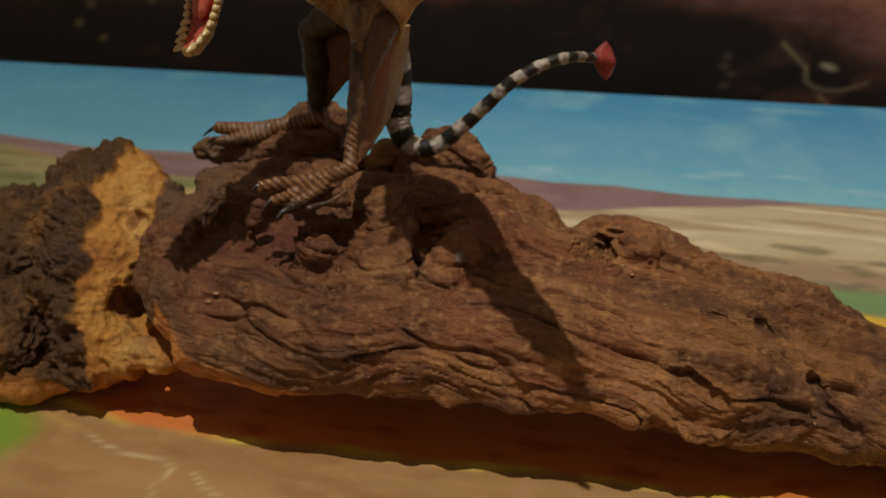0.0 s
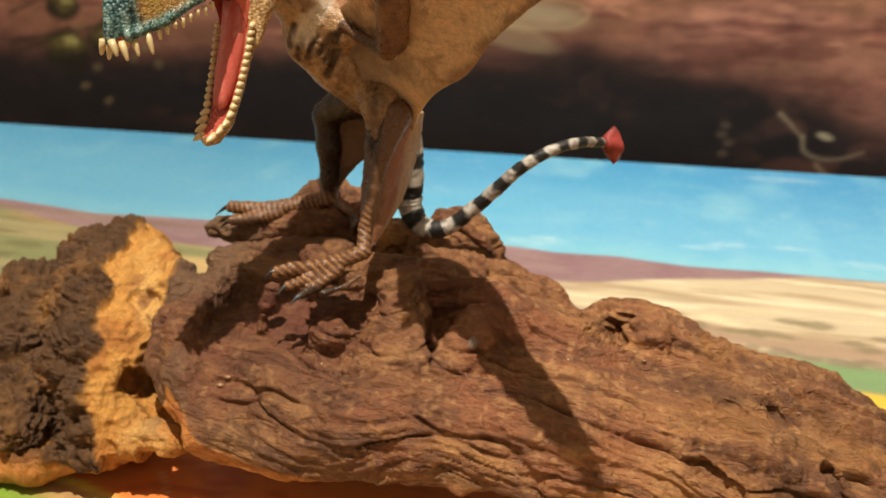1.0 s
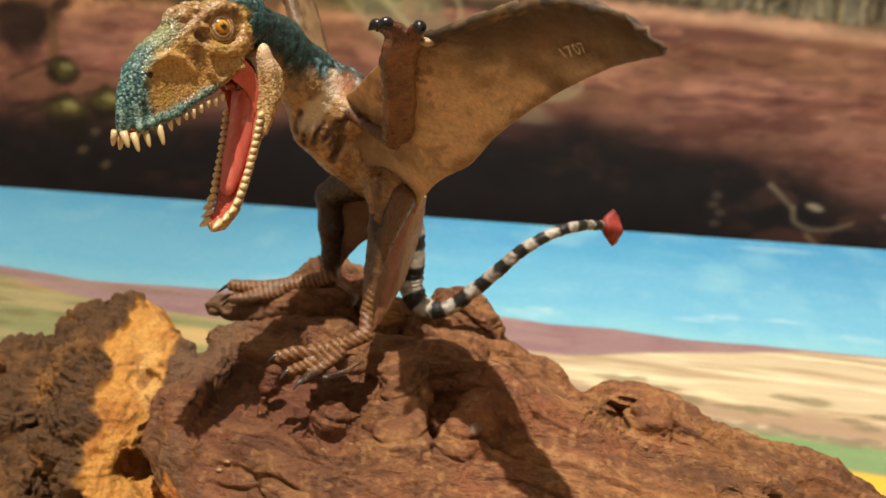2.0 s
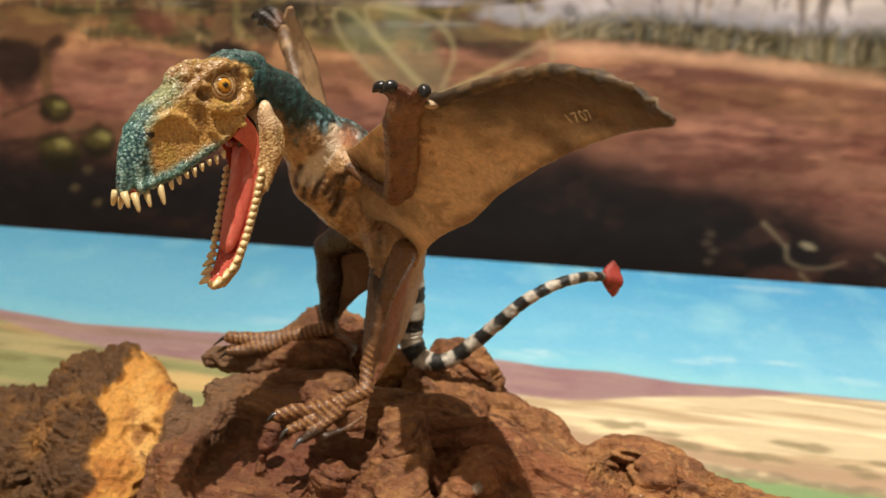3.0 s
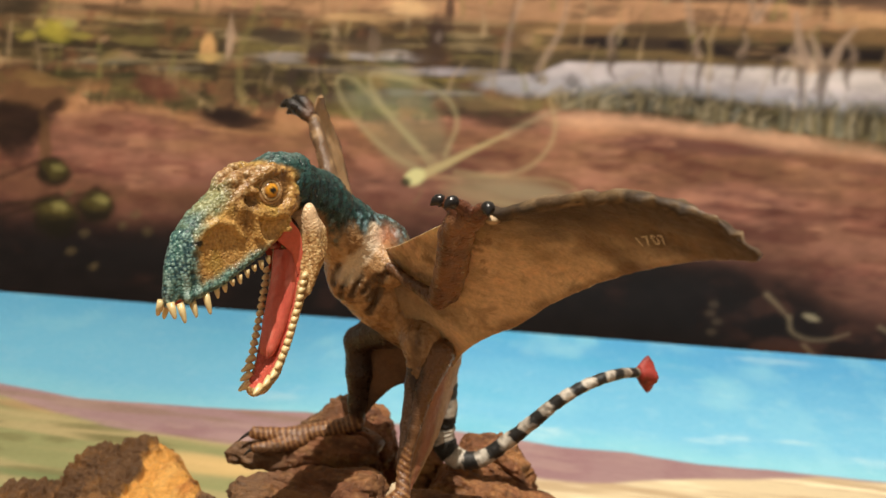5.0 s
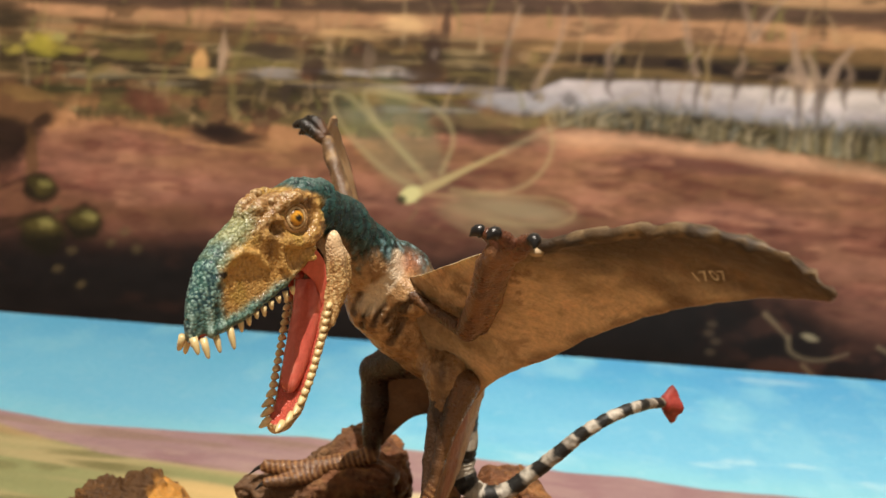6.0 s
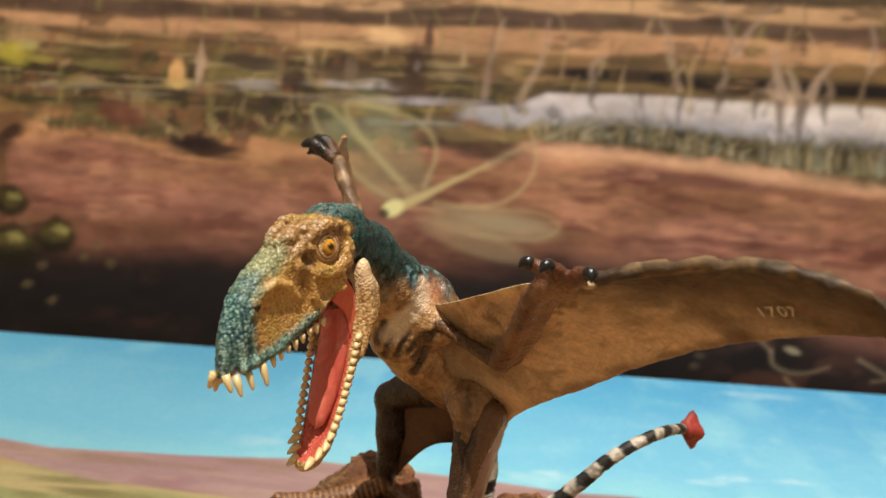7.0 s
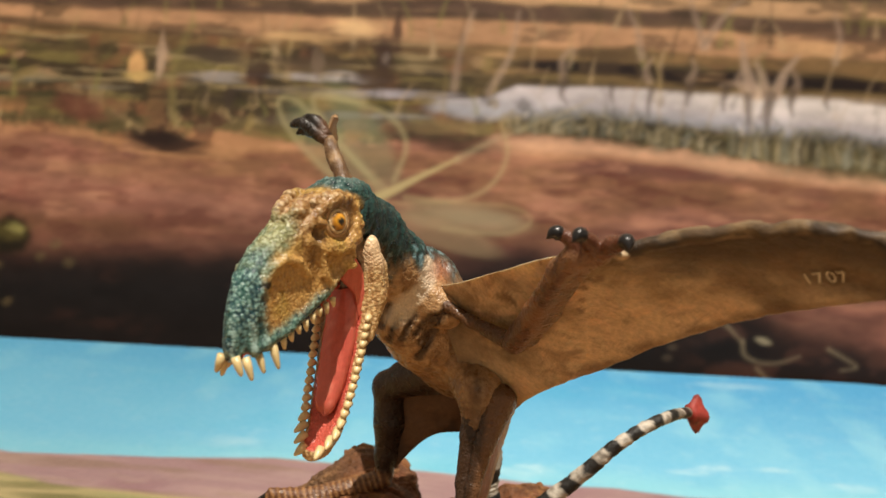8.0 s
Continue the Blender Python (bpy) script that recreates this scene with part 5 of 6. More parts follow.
    # groove between the face plates, darkened in the paint
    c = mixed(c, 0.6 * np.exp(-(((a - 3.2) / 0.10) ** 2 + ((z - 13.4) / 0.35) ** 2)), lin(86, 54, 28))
    # bare brown crown with dry-brushed bosses, green ridge before it
    crest = step(0.38, 0.12, top - z + 0.10 * fl) * step(2.4, 2.8, a)
    c = mixed(c, 0.7 * crest, lin(138, 102, 64))
    c = mixed(c, 0.7 * crest * step(0.0, -0.4, scale), lin(88, 56, 36))
    c = mixed(c, 0.5 * crest * step(0.45, 0.9, scale), lin(214, 192, 156))
    ridge = step(0.34, 0.12, top - z + 0.14 * fl) * step(3.3, 3.7, a)
    c = mixed(c, 0.7 * ridge, lin(112, 128, 88))
    c = mixed(c, 0.5 * ridge * step(0.4, 0.9, scale), lin(202, 208, 172))
    c = mixed(c, 0.45 * ridge * step(0.1, 0.4, fbm(v * 5, 2, 114)), lin(60, 96, 84))
    teal = step(0.40, 0.16, z - lip + 0.12 * fl) * step(2.3, 3.0, a)
    teal = np.maximum(teal, step(4.22, 4.58, a + 0.28 * np.maximum(12.75 - z, 0) + 0.12 * fl))
    teal = np.maximum(teal, 0.7 * step(0.30, 0.10, top - z + 0.12 * fl) * step(3.9, 4.4, a))
    nape = (1 - step(1.50, 1.95, a + 0.15 * fl - 0.7 * step(14.25, 14.55, z))) * step(13.35, 13.6, z)
    c = mixed(c, 0.92 * teal, lin(40, 92, 88))
    c = mixed(c, 0.8 * teal * step(-0.05, 0.4, fl), lin(24, 58, 70))
    c = mixed(c, 0.75 * teal * step(0.1, -0.35, cells), lin(14, 44, 46))
    c = mixed(c, 0.7 * teal * step(0.40, 0.9, cells + 0.25 * fl), lin(136, 172, 160))
    c = mixed(c, 0.35 * front * step(0.3, 0.9, 0.5 * roots + 0.6 * cells), lin(186, 206, 196))
    c = mixed(c, 0.35 * front * step(-0.2, -0.7, roots), lin(16, 44, 52))
    wavy = ridged(v * [7, 7, 3.2] + 0.5 * vnoise(v * 3, 148)[:, None], 2, 145)
    v = v + n * (0.03 * nape * wavy)[:, None]
    c = mixed(c, nape, lin(16, 40, 42))
    c = mixed(c, 0.85 * nape * step(0.0, 0.5, wavy), lin(36, 74, 70))
    c = mixed(c, 0.7 * nape * step(0.2, 0.45, fbm(v * [5, 5, 2], 2, 113)) * step(14.2, 13.7, z), lin(116, 56, 52))
    c = mixed(c, 0.5 * nape * step(0.3, 0.6, coarse) * step(14.4, 14.7, z), lin(130, 154, 148))
    # brown wash in the hollows round the eye, with the brow's shade painted in
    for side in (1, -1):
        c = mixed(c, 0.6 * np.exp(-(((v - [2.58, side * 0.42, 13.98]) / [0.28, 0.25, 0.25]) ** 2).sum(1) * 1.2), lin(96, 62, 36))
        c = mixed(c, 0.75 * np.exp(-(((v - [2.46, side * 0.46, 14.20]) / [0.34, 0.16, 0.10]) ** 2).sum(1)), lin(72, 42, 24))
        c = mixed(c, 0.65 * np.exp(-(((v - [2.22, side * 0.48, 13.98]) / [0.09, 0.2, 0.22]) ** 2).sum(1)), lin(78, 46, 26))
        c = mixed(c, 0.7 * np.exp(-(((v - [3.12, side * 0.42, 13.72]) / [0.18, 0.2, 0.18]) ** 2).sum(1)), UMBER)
    c = mixed(c, step(1.0, 0.6, np.linalg.norm((v - [4.34, 0.33, 13.1]) / [0.12, 0.14, 0.10], axis=1)), BLACK)
    roof = step(-0.45, -0.7, n[:, 2]) * step(0.30, 0.20, np.abs(m)) * step(0.3, 0.12, z - lip)
    c = mixed(c, roof, RED)
    c = mixed(c, 0.8 * step(2.75, 2.6, a) * step(0.16, 0.06, z - lip) * step(0.30, 0.42, np.abs(m)), lin(204, 118, 92))
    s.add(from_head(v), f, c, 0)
    # eyes with two folds of lid
    for side in (1, -1):
        eye = np.array([2.58, side * 0.415, 13.95])
        gaze = np.array([0.20, side * 1.0, 0.06])
        gaze /= np.linalg.norm(gaze)
        v, f = ball_mesh(0.225, 28, 18)
        dot = (v / np.linalg.norm(v, axis=1, keepdims=True)) @ gaze
        c = np.zeros_like(v) + lin(190, 160, 120)
        c = mixed(c, step(0.62, 0.66, dot), lin(52, 28, 12))
        c = mixed(c, step(0.72, 0.75, dot), lin(224, 160, 46))
        c = mixed(c, 0.6 * step(0.90, 0.80, dot) * step(0.72, 0.75, dot), lin(150, 92, 24))
        c = mixed(c, step(0.945, 0.962, dot), BLACK)
        s.add(from_head(v + eye), f, c, 3)
        across = np.cross(gaze, [0, 0, 1.0])
        up = np.cross(across, gaze)
        for r, t, out, col in ((0.190, 0.036, 0.110, lin(214, 184, 138)), (0.262, 0.042, 0.080, lin(178, 138, 92))):
            ring = [eye + gaze * out + r * (math.cos(w) * across + 0.98 * math.sin(w) * up) for w in np.linspace(0, 2 * math.pi, 30)]
            v, f = tube(ring, t, 7, False)
            s.add(from_head(v), f, col, 0)
    # upper teeth: long blunt fangs at the tip, short pegs behind
    for side in (1, -1):
        for a, z, l, r in ((4.90, 12.0, 0.25, 0.080), (4.72, 11.96, 0.32, 0.078), (4.50, 12.02, 0.31, 0.074), (4.23, 12.10, 0.38, 0.078)):
            m = side * np.interp(a, [4.2, 4.9], [0.33, 0.13])
            cone_tooth(s, *from_head([(a, m, z + 0.04), (a + 0.01, m + side * 0.13, z - l)]), r, lin(212, 190, 138), blunt=0.45)
        for i in range(8):
            a = 3.98 - 0.185 * i
            m = side * np.interp(a, [2.2, 4.2], [0.48, 0.34])
            z = np.interp(a, LIP_F, LIP_U) + 0.03
            cone_tooth(s, *from_head([(a, m, z), (a - 0.02, m * 1.03, z - 0.20 + 0.03 * (i % 3))]), 0.058, IVORY, blunt=0.35)


def jaw(s):
    h = 0.028
    lo, hi = (0.5, -0.95, 9.4), (3.4, 0.95, 13.8)
    g = grid(lo, hi, h)
    outline = [(1.25, 13.5), (1.5, 13.58), (1.70, 13.3), (1.72, 12.7)] + list(zip(RIM_F, RIM_U)) + [(2.96, 9.62), (2.7, 9.62), (2.36, 9.95), (1.98, 10.75), (1.66, 11.5), (1.24, 12.05), (0.90, 12.5), (0.92, 13.03)]
    wide = lambda f, z: np.interp(z, [9.6, 10.0, 10.6, 11.4, 12.2, 13.0, 13.5], [0.25, 0.39, 0.46, 0.52, 0.58, 0.56, 0.50]) + 0 * f
    d = puffed(g, outline, wide, 0.20)
    # scooped from the front: the red floor of the mouth lies between two tooth rims
    scoop = [(2.12, 0, 12.75), (2.14, 0, 12.2), (2.30, 0, 11.6), (2.48, 0, 11.05), (2.68, 0, 10.5), (2.86, 0, 10.12)], [0.50, 0.46, 0.44, 0.42, 0.37, 0.27]
    d = smax(d, -chain(g, *scoop, 0.05, (1, 1.15, 1)), 0.04)
    for side in (1, -1):
        d = smin(d, ball(g, (1.50, side * 0.46, 13.32), (0.17, 0.15, 0.28)), 0.10)
        d = smin(d, chain(g, [(1.45, side * 0.48, 13.1), (1.42, side * 0.52, 12.4), (1.7, side * 0.50, 11.7)], [0.16, 0.17, 0.09], 0.1), 0.1)
    v, f = nets(d, lo, h)
    v = relax(v, f, 1)
    a, m, z = v.T
    n = normals(v, f)
    red = step(0.07, 0.02, chain([v[:, i] for i in range(3)], *scoop, 0.05, (1, 1.15, 1)))
    cells = beads(v * 13.0, 120)
    v = v + n * ((1 - red) * 0.012 * cells * (1 - step(12.9, 13.3, z)))[:, None]
    fl = fbm(v * 5.0, 3, 121)
    c = mixed(np.zeros_like(v) + lin(182, 142, 92), step(0, 0.5, fl), lin(150, 110, 66))
    c = mixed(c, 0.6 * step(0.1, -0.4, cells), lin(108, 72, 40))
    c = mixed(c, 0.6 * step(0.35, 0.85, cells), CREAM)
    c = mixed(c, step(12.85, 13.2, z + 0.1 * fl), lin(232, 200, 160))
    skin = red < 0.5
    c[~skin] = mixed(np.zeros((int((~skin).sum()), 3)) + RED, 0.5 * step(0, 0.5, fbm(v[~skin] * [4, 4, 1], 3, 124)), lin(168, 68, 56))
    v = v + [0, 0.06, 0]
    s.add(from_head(v), f, c, 0)
    # tongue with its groove, the cheek's red lining, the dark throat
    path = curve([(1.66, 0, 12.75), (1.74, 0, 12.3), (1.90, 0, 11.75), (2.10, 0, 11.2), (2.32, 0, 10.7), (2.50, 0, 10.35)], 26)
    width = np.interp(np.linspace(0, 1, 26), [0, 0.2, 0.7, 0.95, 1], [0.32, 0.36, 0.29, 0.17, 0.03])
    v, f = tube(path, 1.0, 18)
    ring = np.repeat(path, 18, axis=0)
    off = (v - ring) * np.repeat(width, 18)[:, None]
    off[:, 0] *= 0.60
    off = off * (1 + 0.10 * ridged((ring + off) * [6, 6, 0.8], 2, 127))[:, None]
    off[:, 0] -= 0.06 * np.exp(-((off[:, 1] / 0.05) ** 2)) * (off[:, 0] > 0)
    c = mixed(np.zeros_like(v) + lin(200, 94, 78), 0.6 * step(0, 0.5, fbm((ring + off) * [7, 7, 1.0], 3, 126)), lin(170, 66, 54))
    # glossy highlights painted as pale streaks along the tongue
    c = mixed(c, 0.5 * step(0.25, 0.5, fbm((ring + off) * [9, 9, 0.9] + 3, 2, 128)), lin(226, 140, 120))
    s.add(from_head(ring + off + [0.02, 0.06, 0]), f, c, 4)
    for side in (1, -1):
        rows = np.array([[(1.95, side * 0.44, 13.25), (2.15, side * 0.43, 13.05), (2.34, side * 0.41, 12.88)],
                         [(1.72, side * 0.46, 12.95), (1.84, side * 0.43, 12.72), (1.94, side * 0.41, 12.55)],
                         [(1.68, side * 0.47, 12.5), (1.74, side * 0.44, 12.28), (1.80, side * 0.42, 12.05)]])
        fine = np.array([curve(r, 9) for r in rows])
        fine = np.array([curve(fine[:, j], 9) for j in range(9)])
        i = np.arange(81).reshape(9, 9)
        quads = np.stack([i[:-1, :-1].ravel(), i[:-1, 1:].ravel(), i[1:, 1:].ravel(), i[1:, :-1].ravel()], 1)
        for push in (0.0, 0.04):
            s.add(from_head(fine.reshape(-1, 3) + [0, -side * push, 0]), quads, lin(212, 104, 84), 4)
    v, f = ball_mesh(1.0, 18, 12)
    s.add(from_head(v * [0.34, 0.38, 0.38] + [1.74, 0.05, 12.92]), f, lin(58, 16, 14), 4)
    v, f = ball_mesh(1.0, 14, 9)
    s.add(from_head(v * [0.15, 0.15, 0.13] + [2.06, 0.02, 12.74]), f, lin(124, 42, 36), 4)
    # lower teeth down both rims, larger and splayed towards the tip
    for side in (1, -1):
        for i in range(16):
            t = i / 15
            z = 12.1 - 2.25 * t
            a = np.interp(z, RIM_U[::-1], RIM_F[::-1])
            m = side * np.interp(z, [9.8, 10.1, 10.6, 11.4, 12.2], [0.15, 0.35, 0.45, 0.51, 0.55])
            big = step(0.70, 0.9, t)
            l = 0.10 + 0.17 * big
            cone_tooth(s, *from_head([(a - 0.06, m + 0.06, z), (a + l * 0.75, m * (1.06 + 0.16 * big) + 0.06, z - 0.02 - 0.3 * l)]), 0.074 + 0.02 * t, IVORY, blunt=0.55 - 0.3 * big)


CREASES = [((-0.83, 0.93, 11.83), (-1.36, 1.17, 10.99)), ((-1.11, 1.28, 11.23), (-1.41, 1.32, 10.60)), ((-1.84, 0.93, 11.57), (-2.03, 1.05, 10.97)), ((-1.55, 1.0, 11.57), (-1.74, 0.99, 11.07)), 
           ((-2.03, 0.94, 11.79), (-2.2, 0.99, 11.34)), ((-1.08, 0.97, 11.62), (-1.48, 1.07, 11.19))]


def body(s):
    h = 0.05
    lo, hi = (-3.6, -1.4, 8.2), (1.4, 4.6, 15.0)
    g = grid(lo, hi, h)
    # neck, trunk, hips
    d = chain(g, [(-2.72, -0.45, 13.85), (-2.45, 0.55, 13.35), (-2.05, 1.4, 12.5), (-1.6, 2.1, 11.8)], [0.55, 0.58, 0.72, 0.95], 0.3)
    d = smin(d, chain(g, [(-1.75, 2.0, 11.6), (-1.3, 2.5, 11.0), (-0.6, 2.8, 10.2), (-0.1, 3.0, 9.5)], [0.92, 1.0, 0.85, 0.5], 0.3), 0.3)
    d = smin(d, cone(g, (-1.9, 1.4, 11.3), (-1.3, 1.9, 10.7), 0.5, 0.5), 0.3)
    d = smin(d, cone(g, (-1.45, 1.5, 12.1), (-0.9, 1.3, 11.7), 0.45, 0.4), 0.2)
    d = smin(d, chain(g, [(-1.75, 1.9, 12.35), (-1.35, 2.2, 12.2), (-0.95, 2.5, 11.6)], [0.50, 0.52, 0.5], 0.2), 0.2)
    # near thigh and hip
    d = smin(d, chain(g, [(-0.45, 2.3, 10.3), (-0.05, 1.55, 9.9), (-0.05, 1.35, 9.3)], [0.6, 0.52, 0.34], 0.15), 0.2)
    # flank creases
    for a, b in CREASES:
        d = smax(d, -cone(g, a, b, 0.065, 0.04), 0.06)
    v, f = nets(d, lo, h)
    v = relax(v, f, 1)
    n = normals(v, f)
    v = v + n * (0.016 * ridged(v * 4.5, 2, 140) + 0.02 * fbm(v * 2.0, 2, 141) + 0.022 * beads(v * 8, 144))[:, None]
    fl = fbm(v * 3.0, 3, 142)
    grit = beads(v * 8, 144)
    c = mixed(np.zeros_like(v) + lin(172, 134, 92), step(-0.1, 0.5, fl), lin(140, 104, 66))
    c = mixed(c, 0.5 * step(0.1, 0.5, fbm(v * 8, 2, 143)), lin(200, 164, 118))
    # shade of the lower belly put into the paint
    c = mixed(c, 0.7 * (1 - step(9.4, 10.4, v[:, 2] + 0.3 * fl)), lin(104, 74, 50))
    c = mixed(c, 0.5 * step(0.1, -0.4, grit), lin(104, 74, 48))
    c = mixed(c, 0.35 * step(0.5, 0.95, grit), lin(212, 180, 136))
    # the creases are darkened in the colour too
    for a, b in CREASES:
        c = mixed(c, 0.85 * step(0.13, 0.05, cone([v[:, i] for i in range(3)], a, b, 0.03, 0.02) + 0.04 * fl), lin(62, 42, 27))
    # painted shade: dark blotches on the flank and at the hip
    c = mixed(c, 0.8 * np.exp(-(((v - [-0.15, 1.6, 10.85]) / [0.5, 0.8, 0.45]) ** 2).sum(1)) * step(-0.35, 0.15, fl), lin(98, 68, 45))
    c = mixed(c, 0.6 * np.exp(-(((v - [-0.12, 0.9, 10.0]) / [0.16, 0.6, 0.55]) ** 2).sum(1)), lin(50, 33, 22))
    # teal nape and back, white shoulder patch
    spine = curve([(-2.72, -0.45, 14.4), (-2.45, 0.55, 13.95), (-2.05, 1.6, 13.1), (-1.5, 2.3, 12.75), (-0.9, 2.7, 12.0), (-0.6, 3.3, 11.2)], 40)
    gap = np.min(np.linalg.norm(v[:, None, :] - spine[None, :, :], axis=2), axis=1)
    nape = step(1.18, 0.98, gap + 0.22 * fl) * step(12.0, 12.4, v[:, 2] - 0.25 * fl)
    wavy = ridged(v * [7, 7, 3.2] + 0.5 * vnoise(v * 3, 148)[:, None], 2, 145)
    v = v + n * (0.03 * nape * wavy)[:, None]
    c = mixed(c, nape, lin(16, 38, 40))
    c = mixed(c, 0.85 * nape * step(0.0, 0.5, wavy + 0.3 * fl), lin(34, 70, 67))
    c = mixed(c, nape * 0.6 * step(0.2, 0.5, vnoise(v * 9, 147)) * (1 - step(12.9, 13.4, v[:, 2])), lin(130, 168, 176))
    white = step(0.33, 0.19, np.min(np.linalg.norm((v[:, None, :] - curve([(-1.25, 1.15, 12.6), (-1.45, 1.1, 12.3), (-1.7, 1.0, 11.95), (-1.85, 1.05, 11.55)], 12)[None]), axis=2), axis=1) + 0.10 * fl)
    c = mixed(c, 0.9 * white, lin(228, 212, 186))
    c = mixed(c, 0.8 * np.exp(-(((v - [-1.1, 1.5, 12.5]) / [0.4, 0.5, 0.25]) ** 2).sum(1)), lin(184, 122, 88))
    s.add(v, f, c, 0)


def limbs(s):
    h = 0.04
    # near leg with its trailing skin, tarsus and foot; far leg; both arms
    lo, hi = (-6.2, -2.6, 5.6), (1.5, 4.8, 10.6)
    g = grid(lo, hi, h)
    near = chain(g, [(-0.02, 1.5, 9.9), (-0.20, 1.2, 9.0), (-0.23, 1.0, 8.0), (-0.20, 0.5, 7.1), (-0.12, 0.15, 6.62)], [0.38, 0.20, 0.19, 0.15, 0.16], 0.1)
    near = smin(near, chain(g, [(0.40, 1.3, 9.8), (0.13, 0.95, 8.9), (-0.04, 0.72, 8.0), (-0.14, 0.45, 7.2)], [0.36, 0.22, 0.15, 0.10], 0.1), 0.05)
    foot = chain(g, [(-0.1, 0.15, 6.58), (-0.55, -0.45, 6.50), (-1.0, -1.0, 6.48), (-1.35, -1.35, 6.58), (-1.62, -1.66, 6.60)], [0.17, 0.17, 0.18, 0.14, 0.12], 0.08)
    foot = smin(foot, chain(g, [(-0.6, -0.65, 6.42), (-1.0, -1.25, 6.32), (-1.3, -1.75, 6.32)], [0.13, 0.13, 0.10], 0.06), 0.06)
    foot = smin(foot, chain(g, [(-0.5, -0.6, 6.36), (-0.85, -1.35, 6.16), (-1.0, -1.75, 6.12)], [0.13, 0.125, 0.10], 0.06), 0.06)
    foot = smin(foot, chain(g, [(-0.62, -1.35, 6.05), (-0.2, -0.95, 6.12), (0.05, -0.7, 6.3)], [0.09, 0.06, 0.045], 0.05), 0.03)
    far = chain(g, [(-1.2, 3.0, 9.75), (-1.85, 3.3, 9.42), (-2.28, 3.55, 9.10), (-2.22, 3.6, 8.2), (-2.26, 3.65, 7.3), (-2.3, 3.65, 6.72)], [0.55, 0.42, 0.38, 0.38, 0.28, 0.22], 0.12)
    ffoot = chain(g, [(-2.35, 3.62, 6.66), (-3.1, 3.3, 6.50), (-3.9, 2.95, 6.36), (-4.4, 2.75, 6.42), (-4.85, 2.65, 6.46)], [0.21, 0.21, 0.23, 0.18, 0.16], 0.08)
    ffoot = smin(ffoot, chain(g, [(-3.6, 2.95, 6.3), (-4.2, 2.5, 6.2), (-4.7, 2.35, 6.16)], [0.18, 0.17, 0.14], 0.06), 0.06)
    d = smin(smin(near, foot, 0.08), smin(far, ffoot, 0.08), 0.02)
    v, f = nets(d, lo, h)
    v = relax(v, f, 1)
    n = normals(v, f)
    is_foot = np.minimum(*(np.broadcast_to(k, (len(v),)) for k in (
        chain([v[:, i] for i in range(3)], [(-0.15, 0.35, 7.6), (-0.1, 0.15, 6.58), (-1.0, -1.0, 6.4), (-1.6, -1.7, 6.5)], [0.05, 0.2, 0.3, 0.3], 0.1),
        chain([v[:, i] for i in range(3)], [(-2.35, 3.62, 6.66), (-3.9, 2.9, 6.36), (-4.85, 2.6, 6.4)], [0.2, 0.25, 0.3], 0.1))))
    is_foot = step(0.22, 0.05, is_foot)
    run = np.where(v[:, 1] > 2, v[:, 0] * 0.93 + v[:, 1] * 0.37 + v[:, 2] * 0.3, v[:, 0] * 0.55 + v[:, 1] * 0.55 + v[:, 2] * 0.75)
    scute = np.abs(np.sin(run * 21.0 + 0.8 * vnoise(v * 3, 149)))
    v = v + n * (is_foot * 0.022 * scute + 0.012 * ridged(v * 6, 2, 150))[:, None]
    fl = fbm(v * 3.0, 3, 151)
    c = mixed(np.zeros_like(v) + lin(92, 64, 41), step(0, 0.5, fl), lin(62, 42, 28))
    # the far leg's deep shade is put into its colour
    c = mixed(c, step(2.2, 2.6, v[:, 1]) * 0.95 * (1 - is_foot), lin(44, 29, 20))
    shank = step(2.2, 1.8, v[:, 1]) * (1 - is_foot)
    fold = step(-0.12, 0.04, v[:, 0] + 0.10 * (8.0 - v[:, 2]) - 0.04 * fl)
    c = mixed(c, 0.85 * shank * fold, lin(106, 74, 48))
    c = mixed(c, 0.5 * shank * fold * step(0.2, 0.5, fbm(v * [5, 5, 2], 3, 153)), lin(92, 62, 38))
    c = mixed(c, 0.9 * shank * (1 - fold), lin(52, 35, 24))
    toe = mixed(np.zeros_like(v) + lin(104, 66, 40), step(0.65, 1.0, scute), lin(154, 114, 74))
    toe = mixed(toe, 0.55 * step(0.35, 0.12, scute), lin(66, 42, 26))
    toe = mixed(toe, 0.4 * step(0.0, 0.4, fbm(v * 5, 3, 154)), lin(88, 58, 38))
    c = c * (1 - is_foot[:, None]) + toe * is_foot[:, None]
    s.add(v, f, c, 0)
    # claws
    for base, tip, col in (((-1.62, -1.66, 6.62), (-1.80, -1.88, 6.50), (36, 36, 38)), ((-1.3, -1.75, 6.34), (-1.46, -1.98, 6.18), (60, 56, 52)), ((-1.0, -1.75, 6.12), (-1.14, -2.0, 5.98), (60, 62, 64)),
                           ((-4.85, 2.65, 6.5), (-5.3, 2.5, 6.22), (28, 24, 22)), ((-4.7, 2.35, 6.16), (-5.0, 2.2, 5.98), (28, 24, 22)), ((-4.72, 2.75, 6.5), (-5.12, 2.72, 6.38), (28, 24, 22))):
        mid = (np.array(base) + np.array(tip)) / 2 + [0, 0, 0.05]
        v, f = tube(curve([base, mid, tip], 7), np.linspace(0.085, 0.015, 7), 9)
        s.add(v, f, lin(*col), 3)
    # arms with their small fingers and dark claws
    h = 0.04
    lo, hi = (-1.6, -4.4, 11.0), (2.7, 2.0, 14.7)
    g = grid(lo, hi, h)
    d = chain(g, [(-1.5, 1.9, 12.0), (-0.9, 1.1, 11.85), (-0.3, 0.6, 11.65), (0.55, -0.15, 11.5)], [0.25, 0.13, 0.12, 0.19], 0.1)
